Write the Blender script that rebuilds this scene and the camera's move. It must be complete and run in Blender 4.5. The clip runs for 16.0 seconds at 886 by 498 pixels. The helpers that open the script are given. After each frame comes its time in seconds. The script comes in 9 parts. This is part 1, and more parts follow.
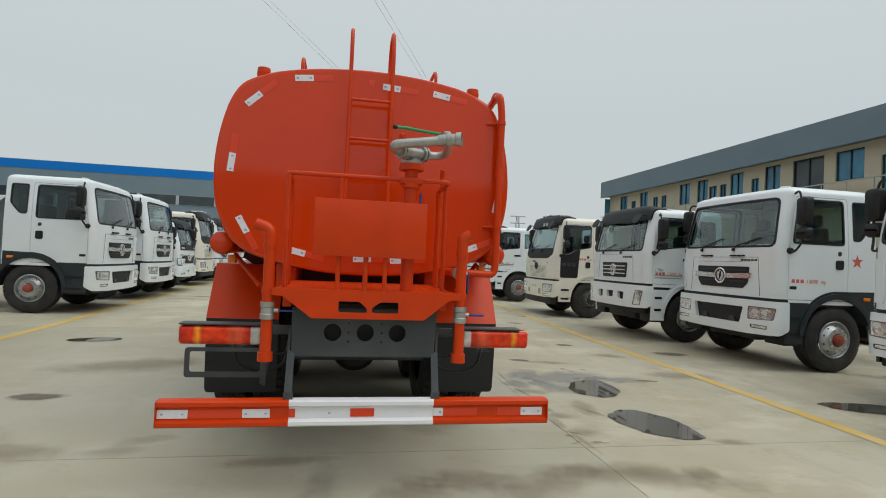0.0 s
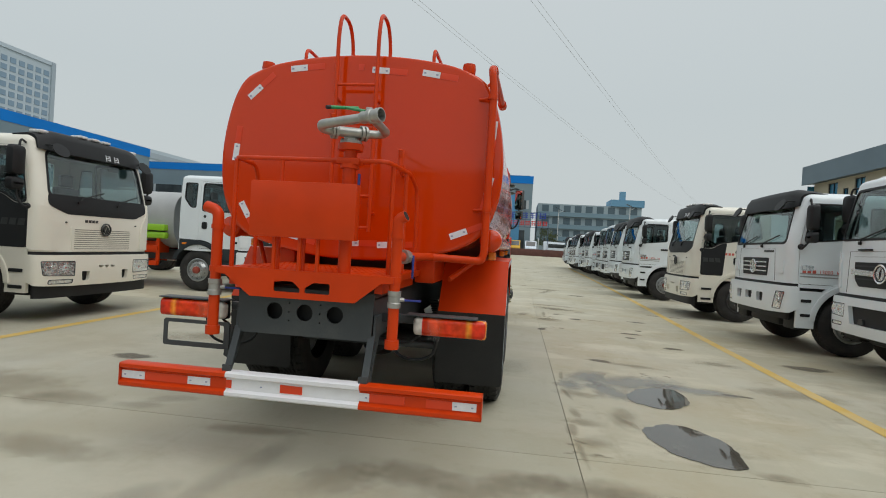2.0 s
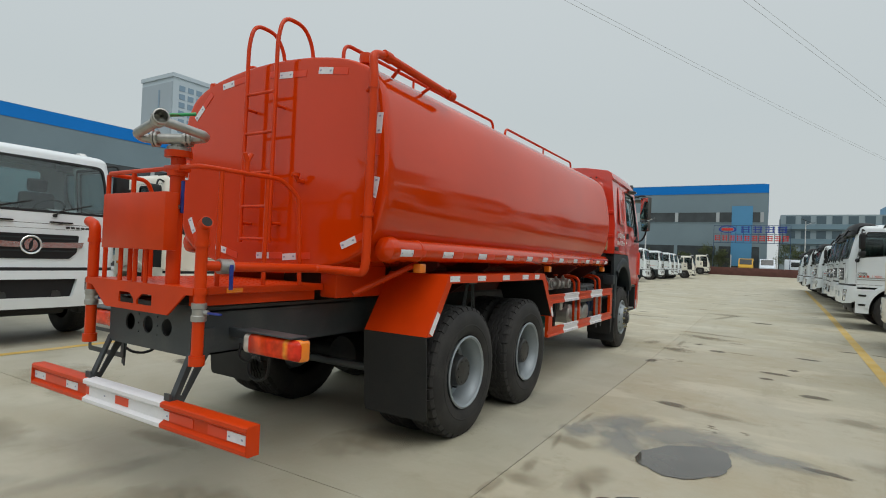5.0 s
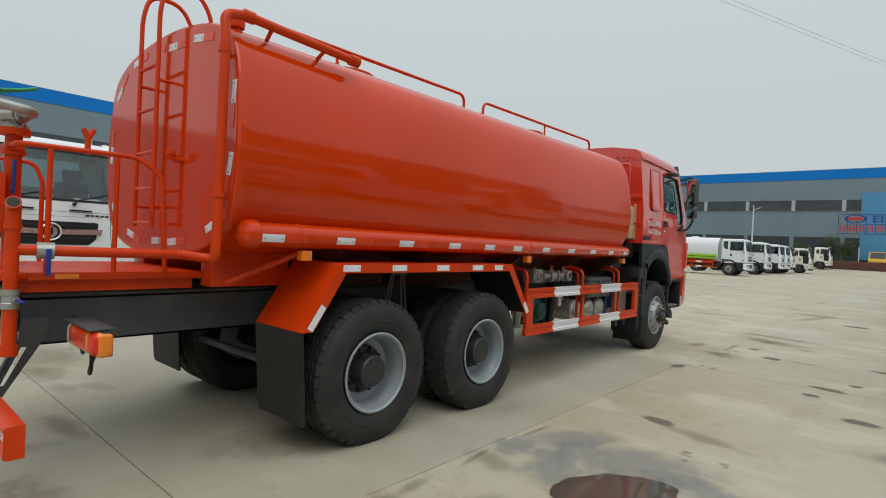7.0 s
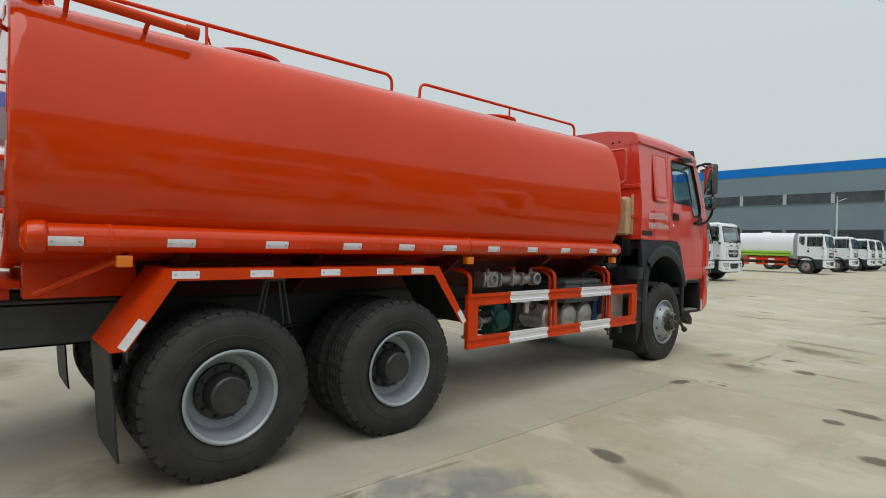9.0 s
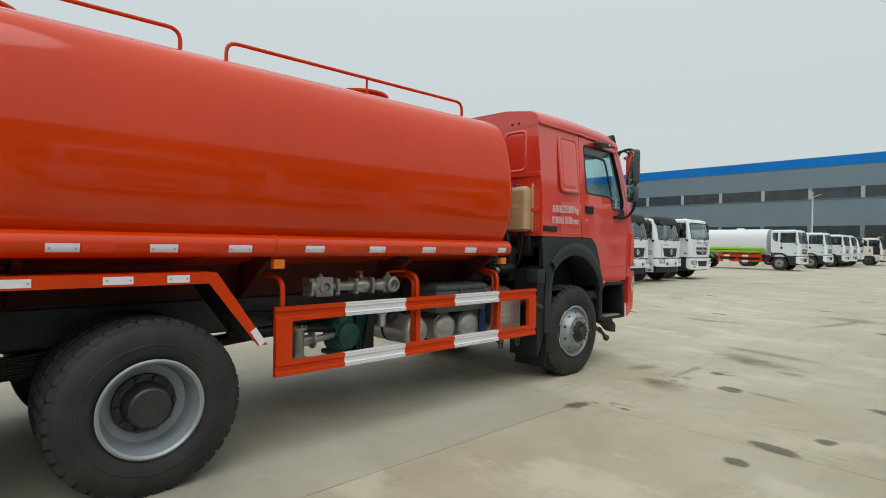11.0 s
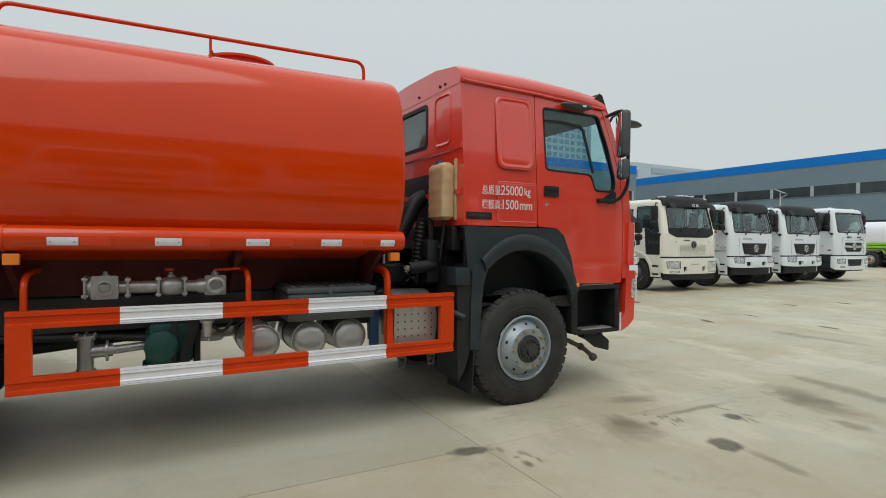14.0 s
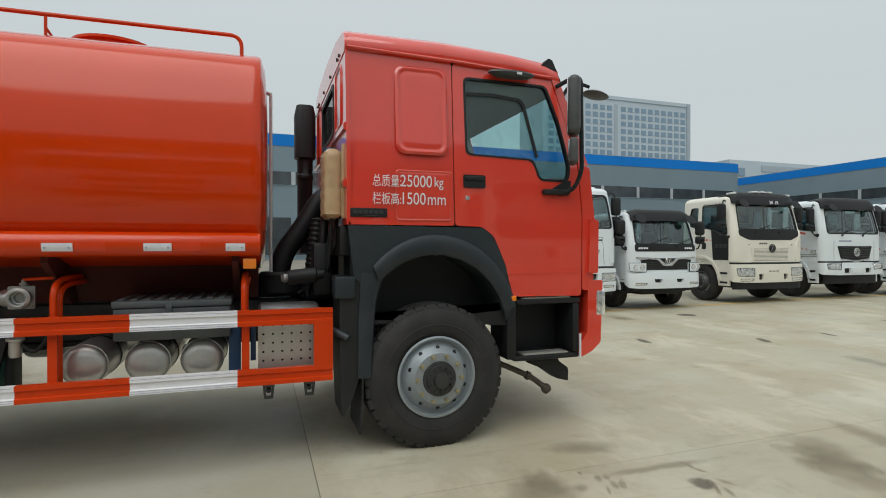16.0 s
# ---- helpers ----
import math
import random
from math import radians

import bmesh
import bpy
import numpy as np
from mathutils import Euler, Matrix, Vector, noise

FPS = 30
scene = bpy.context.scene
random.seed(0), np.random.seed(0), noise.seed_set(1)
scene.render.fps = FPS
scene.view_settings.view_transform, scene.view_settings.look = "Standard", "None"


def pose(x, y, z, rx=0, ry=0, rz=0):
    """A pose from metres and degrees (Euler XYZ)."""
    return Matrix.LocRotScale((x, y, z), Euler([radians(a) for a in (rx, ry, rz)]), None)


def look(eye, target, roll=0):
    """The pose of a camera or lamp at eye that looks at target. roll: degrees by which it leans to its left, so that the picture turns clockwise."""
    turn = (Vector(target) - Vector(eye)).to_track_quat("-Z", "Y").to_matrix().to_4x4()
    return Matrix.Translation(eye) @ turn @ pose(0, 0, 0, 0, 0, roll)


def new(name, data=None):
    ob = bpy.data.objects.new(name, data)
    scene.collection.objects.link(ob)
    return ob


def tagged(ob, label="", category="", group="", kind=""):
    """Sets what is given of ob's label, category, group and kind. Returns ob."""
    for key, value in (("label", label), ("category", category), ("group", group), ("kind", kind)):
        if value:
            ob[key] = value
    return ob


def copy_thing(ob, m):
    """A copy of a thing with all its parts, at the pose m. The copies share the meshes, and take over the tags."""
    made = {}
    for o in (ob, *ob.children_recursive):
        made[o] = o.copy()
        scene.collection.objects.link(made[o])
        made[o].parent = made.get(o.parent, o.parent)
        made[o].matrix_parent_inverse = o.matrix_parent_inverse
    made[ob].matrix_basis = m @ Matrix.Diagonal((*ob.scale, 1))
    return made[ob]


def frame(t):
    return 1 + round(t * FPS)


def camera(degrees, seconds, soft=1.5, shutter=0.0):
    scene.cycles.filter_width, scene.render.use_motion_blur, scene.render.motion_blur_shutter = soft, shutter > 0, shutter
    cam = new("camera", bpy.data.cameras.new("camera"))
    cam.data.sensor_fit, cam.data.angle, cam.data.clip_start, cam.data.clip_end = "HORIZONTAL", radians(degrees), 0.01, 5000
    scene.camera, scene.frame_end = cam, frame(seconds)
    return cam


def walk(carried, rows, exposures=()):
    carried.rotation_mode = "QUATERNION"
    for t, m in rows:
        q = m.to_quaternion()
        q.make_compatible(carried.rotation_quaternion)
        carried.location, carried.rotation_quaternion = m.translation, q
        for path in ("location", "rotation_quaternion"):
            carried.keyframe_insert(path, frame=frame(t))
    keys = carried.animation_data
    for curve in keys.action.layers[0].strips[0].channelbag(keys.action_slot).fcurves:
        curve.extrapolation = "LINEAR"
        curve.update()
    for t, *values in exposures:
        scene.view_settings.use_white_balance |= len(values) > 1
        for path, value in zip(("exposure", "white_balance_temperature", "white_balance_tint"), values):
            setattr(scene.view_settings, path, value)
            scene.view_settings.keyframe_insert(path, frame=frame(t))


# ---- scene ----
cam = camera(79.2, 16.0, soft=1.0)
PATH = [
    (0, (-0.17, -3.309, 1.474), (0.2, -1.344, 1.515), 2.5),
    (0.5, (0.213, -3.338, 1.489), (0.463, -1.354, 1.529), 2.7),
    (1, (0.601, -3.271, 1.509), (0.737, -1.276, 1.532), 3.1),
    (1.5, (1.004, -3.249, 1.481), (0.983, -1.249, 1.495), 3.0),
    (2, (1.344, -3.162, 1.475), (1.067, -1.182, 1.462), 3.3),
    (2.5, (1.695, -2.981, 1.48), (1.179, -1.049, 1.46), 3.4),
    (3, (2.097, -2.838, 1.498), (1.389, -0.968, 1.501), 3.4),
    (3.5, (2.434, -2.621, 1.462), (1.629, -0.791, 1.477), 3.2),
    (4, (2.789, -2.386, 1.453), (1.944, -0.574, 1.485), 2.7),
    (4.2, (2.932, -2.293, 1.463), (2.052, -0.497, 1.498), 2.7),
    (6.3, (3.956, -0.968, 1.518), (2.736, 0.617, 1.526), 2.3),
    (6.5, (4.044, -0.845, 1.513), (2.807, 0.726, 1.519), 2.5),
    (7, (4.249, -0.54, 1.539), (2.928, 0.963, 1.516), 2.8),
    (7.5, (4.381, -0.2, 1.526), (3.019, 1.263, 1.486), 2.9),
    (8, (4.516, 0.123, 1.551), (3.103, 1.537, 1.51), 2.8),
    (8.2, (4.612, 0.268, 1.547), (3.15, 1.632, 1.511), 2.5),
    (10.3, (4.72, 1.992, 1.557), (3.218, 3.313, 1.545), 1.1),
    (10.5, (4.732, 2.161, 1.554), (3.252, 3.506, 1.547), 0.6),
    (11, (4.818, 2.605, 1.569), (3.356, 3.969, 1.551), 0.9),
    (11.5, (4.884, 3.04, 1.544), (3.422, 4.404, 1.525), 0.9),
    (12, (4.994, 3.456, 1.558), (3.537, 4.826, 1.533), 0.7),
    (12.5, (5.114, 3.835, 1.576), (3.639, 5.186, 1.55), 0.7),
    (13, (5.126, 4.31, 1.563), (3.562, 5.556, 1.537), 0.4),
    (13.5, (5.217, 4.734, 1.551), (3.559, 5.852, 1.525), 0.4),
    (14, (5.204, 5.142, 1.538), (3.447, 6.097, 1.508), 0.5),
    (14.5, (5.15, 5.565, 1.553), (3.333, 6.399, 1.524), 0.6),
    (15, (5.15, 6.005, 1.553), (3.285, 6.725, 1.532), 0.7),
    (15.5, (5.03, 6.485, 1.525), (3.152, 7.171, 1.506), 0.5),
    (16, (4.992, 6.967, 1.515), (3.099, 7.612, 1.509), 0.0),
]
walk(cam, [(t, look(eye, target, roll)) for t, eye, target, roll in PATH], ((0.0, -0.03), (4.0, -0.08), (7.0, -0.03), (11.0, 0.08), (13.0, 0.07), (16.0, 0.0)))

# ---- sky and light ----
world = bpy.data.worlds.new("overcast_sky")
scene.world = world
world.use_nodes = True
wn, wl = world.node_tree.nodes, world.node_tree.links
wn.clear()
w_out = wn.new("ShaderNodeOutputWorld")
w_bg = wn.new("ShaderNodeBackground")
w_sky = wn.new("ShaderNodeTexSky")
w_sky.sky_type = "NISHITA"
w_sky.sun_disc = False
w_sky.sun_elevation = radians(55)
w_sky.sun_rotation = radians(140)
w_sky.air_density, w_sky.dust_density = 2.0, 6.0
w_dim = wn.new("ShaderNodeMix")
w_dim.data_type = "RGBA"
w_co = wn.new("ShaderNodeTexCoord")
w_sep = wn.new("ShaderNodeSeparateXYZ")
w_ramp = wn.new("ShaderNodeValToRGB")
w_ramp.color_ramp.elements[0].position = 0.0
w_ramp.color_ramp.elements[0].color = (0.60, 0.655, 0.665, 1)
w_ramp.color_ramp.elements[1].position = 1.0
w_ramp.color_ramp.elements[1].color = (1.05, 1.10, 1.12, 1)
for pos, col in ((0.25, (0.585, 0.645, 0.662, 1)), (0.46, (0.63, 0.685, 0.70, 1)), (0.72, (0.84, 0.895, 0.91, 1))):
    e = w_ramp.color_ramp.elements.new(pos)
    e.color = col
w_scale = wn.new("ShaderNodeVectorMath")
w_scale.operation = "SCALE"
w_scale.inputs["Scale"].default_value = 0.1
wl.new(w_co.outputs["Generated"], w_sep.inputs[0])
wl.new(w_sep.outputs["Z"], w_ramp.inputs[0])
wl.new(w_sky.outputs[0], w_scale.inputs[0])
w_dim.inputs[0].default_value = 0.08
wl.new(w_ramp.outputs[0], w_dim.inputs[6])
wl.new(w_scale.outputs[0], w_dim.inputs[7])
wl.new(w_dim.outputs[2], w_bg.inputs[0])
w_bg.inputs[1].default_value = 1.0
wl.new(w_bg.outputs[0], w_out.inputs[0])

sun_data = bpy.data.lights.new("sun", "SUN")
sun_data.energy, sun_data.angle, sun_data.color = 1.08, radians(50), (1.0, 0.98, 0.95)
sun = new("sun", sun_data)
sun.matrix_world = look((30, -22, 62), (0, 0, 0))


# ---- materials ----
def mat(name, color, rough=0.5, metal=0.0, coat=0.0, vary=0.0, scale=3.0, bump=0.0, bscale=60.0, dirt=None, dirt_amt=0.0, trans=0.0, alpha=1.0, spec=0.5, emit=0.0, rvary=0.0):
    m = bpy.data.materials.new(name)
    m.use_nodes = True
    nt = m.node_tree
    n, l = nt.nodes, nt.links
    b = n["Principled BSDF"]
    b.inputs["Base Color"].default_value = (*color, 1)
    b.inputs["Roughness"].default_value = rough
    b.inputs["Metallic"].default_value = metal
    b.inputs["Coat Weight"].default_value = coat
    b.inputs["Coat Roughness"].default_value = 0.06
    b.inputs["Transmission Weight"].default_value = trans
    b.inputs["Alpha"].default_value = alpha
    b.inputs["Specular IOR Level"].default_value = spec
    if emit:
        b.inputs["Emission Color"].default_value = (*color, 1)
        b.inputs["Emission Strength"].default_value = emit
    if vary or dirt_amt or bump or rvary:
        co = n.new("ShaderNodeTexCoord")
        big = n.new("ShaderNodeTexNoise")
        big.inputs["Scale"].default_value = scale
        big.inputs["Detail"].default_value = 6
        l.new(co.outputs["Object"], big.inputs["Vector"])
        fine = n.new("ShaderNodeTexNoise")
        fine.inputs["Scale"].default_value = bscale
        fine.inputs["Detail"].default_value = 4
        l.new(co.outputs["Object"], fine.inputs["Vector"])
        last = None
        if vary:
            r = n.new("ShaderNodeMapRange")
            r.inputs["From Min"].default_value, r.inputs["From Max"].default_value = 0.3, 0.7
            r.inputs["To Min"].default_value, r.inputs["To Max"].default_value = 1 - vary, 1 + vary
            l.new(big.outputs["Fac"], r.inputs["Value"])
            h = n.new("ShaderNodeHueSaturation")
            h.inputs["Color"].default_value = (*color, 1)
            l.new(r.outputs[0], h.inputs["Value"])
            last = h.outputs[0]
        if dirt_amt:
            r = n.new("ShaderNodeMapRange")
            r.inputs["From Min"].default_value, r.inputs["From Max"].default_value = 0.45, 0.75
            r.inputs["To Max"].default_value = dirt_amt
            mul = n.new("ShaderNodeMath")
            mul.operation = "ADD"
            l.new(big.outputs["Fac"], mul.inputs[0])
            f2 = n.new("ShaderNodeMath")
            f2.operation = "MULTIPLY_ADD"
            f2.inputs[1].default_value, f2.inputs[2].default_value = 0.4, -0.2
            l.new(fine.outputs["Fac"], f2.inputs[0])
            l.new(f2.outputs[0], mul.inputs[1])
            l.new(mul.outputs[0], r.inputs["Value"])
            mx = n.new("ShaderNodeMix")
            mx.data_type = "RGBA"
            mx.inputs[6].default_value = (*color, 1)
            mx.inputs[7].default_value = (*dirt, 1)
            l.new(r.outputs[0], mx.inputs[0])
            if last:
                l.new(last, mx.inputs[6])
            last = mx.outputs[2]
        if last:
            l.new(last, b.inputs["Base Color"])
        if rvary:
            r = n.new("ShaderNodeMapRange")
            r.inputs["From Min"].default_value, r.inputs["From Max"].default_value = 0.3, 0.7
            r.inputs["To Min"].default_value, r.inputs["To Max"].default_value = max(0.02, rough - rvary), rough + rvary
            l.new(big.outputs["Fac"], r.inputs["Value"])
            l.new(r.outputs[0], b.inputs["Roughness"])
        if bump:
            bp = n.new("ShaderNodeBump")
            bp.inputs["Strength"].default_value = bump
            bp.inputs["Distance"].default_value = 0.004
            l.new(fine.outputs["Fac"], bp.inputs["Height"])
            l.new(bp.outputs[0], b.inputs["Normal"])
    return m


RED = mat("tank_red_paint", (0.61, 0.042, 0.001), 0.085, vary=0.05, scale=1.2, bump=0.05, bscale=1.6, rvary=0.02, spec=0.48)
RED_D = mat("frame_red_paint", (0.59, 0.044, 0.002), 0.34, spec=0.28, vary=0.08, scale=4.0, bump=0.05, bscale=40)
GREY_PL = mat("grey_mirror_plastic", (0.07, 0.075, 0.075), 0.5, vary=0.1, scale=8, bump=0.05, bscale=200)
POST_W = mat("pale_plastic_tube", (0.62, 0.64, 0.64), 0.4, vary=0.05)
# dark matt red of the cradle and brackets below the tank
UNDER = mat("dark_red_matte", (0.085, 0.012, 0.008), 0.75, vary=0.25, scale=3, dirt=(0.04, 0.035, 0.03), dirt_amt=0.5)
RED_CAB = mat("cab_red_paint", (0.70, 0.046, 0.022), 0.3, spec=0.4, coat=1.0, vary=0.04, scale=1.5)
RED_CAB.node_tree.nodes["Principled BSDF"].inputs["Coat IOR"].default_value = 1.65
WHITE = mat("white_truck_paint", (0.73, 0.80, 0.865), 0.3, coat=0.5, vary=0.03, scale=2)
CREAM = mat("cream_truck_paint", (0.76, 0.74, 0.645), 0.32, coat=0.5, vary=0.03, scale=2)
WHITE_BAND = mat("white_band_paint", (0.79, 0.79, 0.82), 0.4, vary=0.05, scale=6, dirt=(0.5, 0.45, 0.4), dirt_amt=0.15)
GREY_FR = mat("chassis_grey_paint", (0.042, 0.050, 0.055), 0.5, vary=0.12, scale=4, dirt=(0.12, 0.11, 0.09), dirt_amt=0.25)
BLACK = mat("black_plastic", (0.0095, 0.0105, 0.0115), 0.55, spec=0.4, vary=0.1, scale=5, bump=0.1, bscale=150)
DARK_PL = mat("dark_grey_plastic", (0.016, 0.024, 0.029), 0.5, spec=0.45, vary=0.1, scale=4, bump=0.08, bscale=200, dirt=(0.10, 0.09, 0.08), dirt_amt=0.12)
RUBBER = mat("tyre_rubber", (0.018, 0.0175, 0.0175), 0.72, vary=0.15, scale=5, dirt=(0.07, 0.063, 0.054), dirt_amt=0.25, bump=0.15, bscale=60)
FLAP = mat("mudflap_rubber", (0.008, 0.009, 0.010), 0.6, vary=0.1, scale=3, dirt=(0.045, 0.04, 0.036), dirt_amt=0.15)
RIM = mat("rim_silver_paint", (0.302, 0.344, 0.370), 0.42, metal=0.35, vary=0.08, scale=6, dirt=(0.22, 0.2, 0.17), dirt_amt=0.25)
HUB = mat("hub_dark_steel", (0.06, 0.062, 0.062), 0.45, metal=0.6, vary=0.15, scale=12)
STEEL = mat("galvanised_steel", (0.42, 0.42, 0.41), 0.38, metal=0.8, vary=0.12, scale=14, dirt=(0.2, 0.19, 0.17), dirt_amt=0.2)
CAST = mat("cast_aluminium", (0.40, 0.40, 0.38), 0.42, metal=0.7, vary=0.12, scale=20, bump=0.15, bscale=180)
ALU = mat("air_tank_aluminium", (0.56, 0.56, 0.54), 0.36, metal=0.7, vary=0.1, scale=10, dirt=(0.3, 0.27, 0.22), dirt_amt=0.4)
CHROME = mat("chrome", (0.78, 0.79, 0.80), 0.26, metal=0.85)
STICK = mat("reflective_white_sticker", (0.74, 0.76, 0.80), 0.35, vary=0.05, scale=30)
STICK_R = mat("reflective_red_sticker", (0.70, 0.046, 0.004), 0.3, coat=0.1)
INK = mat("sticker_grey_print", (0.30, 0.33, 0.45), 0.6)
ORANGE = mat("amber_lens", (0.85, 0.23, 0.015), 0.2, coat=0.5)
LENS_W = mat("clear_lens", (0.62, 0.63, 0.62), 0.15, coat=0.6, vary=0.3, scale=25)


def lamp_lens(name, flip):
    """A rear lamp's moulded lens: clear, red and amber fields with fine ribs."""
    m = mat(name, (0.6, 0.03, 0.015), 0.22, coat=0.12, spec=0.3)
    n, l = m.node_tree.nodes, m.node_tree.links
    co, sp, rp, nz, hs = (n.new(k) for k in ("ShaderNodeTexCoord", "ShaderNodeSeparateXYZ", "ShaderNodeValToRGB", "ShaderNodeTexNoise", "ShaderNodeHueSaturation"))
    cols = ((0.0, (0.62, 0.60, 0.55)), (0.125, (0.62, 0.60, 0.55)), (0.135, (0.62, 0.025, 0.006)), (0.30, (0.85, 0.085, 0.008)), (0.46, (0.72, 0.040, 0.006)), (0.72, (0.80, 0.060, 0.008)), (0.765, (0.95, 0.34, 0.03)), (0.79, (0.92, 0.24, 0.015)), (0.83, (0.72, 0.04, 0.010)), (1.0, (0.60, 0.025, 0.010)))
    rp.color_ramp.elements[0].position, rp.color_ramp.elements[0].color = 0.0, (*(cols[-1] if flip else cols[0])[1], 1)
    rp.color_ramp.elements[1].position, rp.color_ramp.elements[1].color = 1.0, (*(cols[0] if flip else cols[-1])[1], 1)
    for p, c in cols[1:-1]:
        e = rp.color_ramp.elements.new(1 - p if flip else p)
        e.color = (*c, 1)
    nz.inputs["Scale"].default_value = 16
    mr = n.new("ShaderNodeMapRange")
    mr.inputs["From Min"].default_value, mr.inputs["From Max"].default_value = 0.3, 0.7
    mr.inputs["To Min"].default_value, mr.inputs["To Max"].default_value = 0.65, 1.25
    l.new(co.outputs["Generated"], sp.inputs[0])
    l.new(co.outputs["Object"], nz.inputs["Vector"])
    l.new(sp.outputs["X"], rp.inputs[0])
    l.new(nz.outputs["Fac"], mr.inputs["Value"])
    l.new(mr.outputs[0], hs.inputs["Value"])
    l.new(rp.outputs[0], hs.inputs["Color"])
    l.new(hs.outputs[0], n["Principled BSDF"].inputs["Base Color"])
    wv, bp = n.new("ShaderNodeTexWave"), n.new("ShaderNodeBump")
    wv.inputs["Scale"].default_value = 40
    l.new(co.outputs["Object"], wv.inputs["Vector"])
    bp.inputs["Strength"].default_value, bp.inputs["Distance"].default_value = 0.15, 0.002
    l.new(wv.outputs["Fac"], bp.inputs["Height"])
    l.new(bp.outputs[0], n["Principled BSDF"].inputs["Normal"])
    return m


HEAD = mat("headlight_lens", (0.80, 0.83, 0.85), 0.12, metal=0.8, coat=0.6, vary=0.6, scale=26, bump=1.0, bscale=42)
GREEN = mat("green_plastic_grip", (0.02, 0.30, 0.10), 0.45)
PUMP_G = mat("pump_green_paint", (0.010, 0.075, 0.062), 0.5, vary=0.2, scale=9)
BLUE_H = mat("blue_handle_plastic", (0.012, 0.035, 0.24), 0.45)
BLUE_D = mat("blue_steel_bracket", (0.02, 0.06, 0.14), 0.4)
YEL_PL = mat("beige_plastic_tank", (0.50, 0.37, 0.21), 0.42, vary=0.12, scale=8)
GLASS_X = mat("dark_vehicle_glass", (0.030, 0.036, 0.036), 0.06, coat=0.3, vary=0.35, scale=1.6)


def pane_glass(name, tint, ior=1.5):
    """Thin glass: lets tinted light through and mirrors at a glancing angle."""
    m = bpy.data.materials.new(name)
    m.use_nodes = True
    n, l = m.node_tree.nodes, m.node_tree.links
    n.clear()
    out, mx = n.new("ShaderNodeOutputMaterial"), n.new("ShaderNodeMixShader")
    tr, gl, fr = n.new("ShaderNodeBsdfTransparent"), n.new("ShaderNodeBsdfGlossy"), n.new("ShaderNodeLayerWeight")
    tr.inputs[0].default_value = (*tint, 1)
    gl.inputs["Roughness"].default_value = 0.02
    fr.inputs[0].default_value = 0.5
    pw, ma = n.new("ShaderNodeMath"), n.new("ShaderNodeMath")
    pw.operation, ma.operation = "POWER", "MULTIPLY_ADD"
    pw.inputs[1].default_value = 4.0
    ma.inputs[1].default_value, ma.inputs[2].default_value = 0.6, 0.035 * (ior / 1.5) ** 4
    l.new(fr.outputs["Facing"], pw.inputs[0])
    l.new(pw.outputs[0], ma.inputs[0])
    l.new(ma.outputs[0], mx.inputs[0])
    l.new(tr.outputs[0], mx.inputs[1])
    l.new(gl.outputs[0], mx.inputs[2])
    l.new(mx.outputs[0], out.inputs[0])
    return m


GLASS = pane_glass("clear_vehicle_glass", (0.80, 0.91, 0.915))
GLASS_D = pane_glass("tinted_vehicle_glass", (0.80, 0.87, 0.86), 1.85)
GLASS_S = pane_glass("side_window_glass", (0.58, 0.66, 0.66), 1.6)
FILM = mat("clear_packing_film", (0.8, 0.8, 0.8), 0.2, alpha=0.04)
BATT = mat("battery_box_plastic", (0.072, 0.086, 0.09), 0.5, vary=0.12, scale=5, dirt=(0.16, 0.15, 0.13), dirt_amt=0.25)
LINING = mat("pale_grey_headlining", (0.48, 0.48, 0.47), 0.9, vary=0.06, scale=4)
SEAT = mat("cab_interior_grey", (0.16, 0.16, 0.16), 0.8, vary=0.1, scale=4)
MIRROR = mat("mirror_glass", (0.75, 0.77, 0.78), 0.04, metal=1.0)
GREENB = mat("lime_green_paint", (0.26, 0.52, 0.02), 0.4, coat=0.3, vary=0.05)
TXT_W = mat("white_lettering", (0.75, 0.72, 0.72), 0.5)
TXT_R = mat("red_lettering", (0.62, 0.12, 0.09), 0.5)


# ---- mesh helpers ----
def smooth_mesh(me, angle=35):
    me.polygons.foreach_set("use_smooth", [True] * len(me.polygons))
    me.set_sharp_from_angle(angle=radians(angle))
    me.update()


def part(name, bm, material, parent=None, label="", angle=35):
    me = bpy.data.meshes.new(name)
    bmesh.ops.recalc_face_normals(bm, faces=bm.faces)
    bm.to_mesh(me)
    bm.free()
    smooth_mesh(me, angle)
    for m in material if isinstance(material, (list, tuple)) else (material,):
        me.materials.append(m)
    ob = new(name, me)
    ob.parent = parent
    if label:
        ob["label"] = label
    return ob


def thing(name, label, category, group="", at=(0, 0, 0)):
    ob = new(name)
    ob.empty_display_size = 0.3
    ob.location = at
    return tagged(ob, label, category, group)


def B():
    return bmesh.new()


def box(bm, lo, hi, bevel=0.0, seg=2):
    c = [(a + b) / 2 for a, b in zip(lo, hi)]
    s = [abs(b - a) for a, b in zip(lo, hi)]
    r = bmesh.ops.create_cube(bm, size=1, matrix=Matrix.Translation(c) @ Matrix.Diagonal((*s, 1)))
    if bevel:
        es = list({e for v in r["verts"] for e in v.link_edges})
        bmesh.ops.bevel(bm, geom=es, offset=min(bevel, min(s) * 0.49), segments=seg, affect="EDGES", profile=0.5)
    return bm


def P3(axis, a, b, c):
    """A point from its place along axis and its two other coordinates in xyz order."""
    return {"x": (a, b, c), "y": (b, a, c), "z": (b, c, a)}[axis]


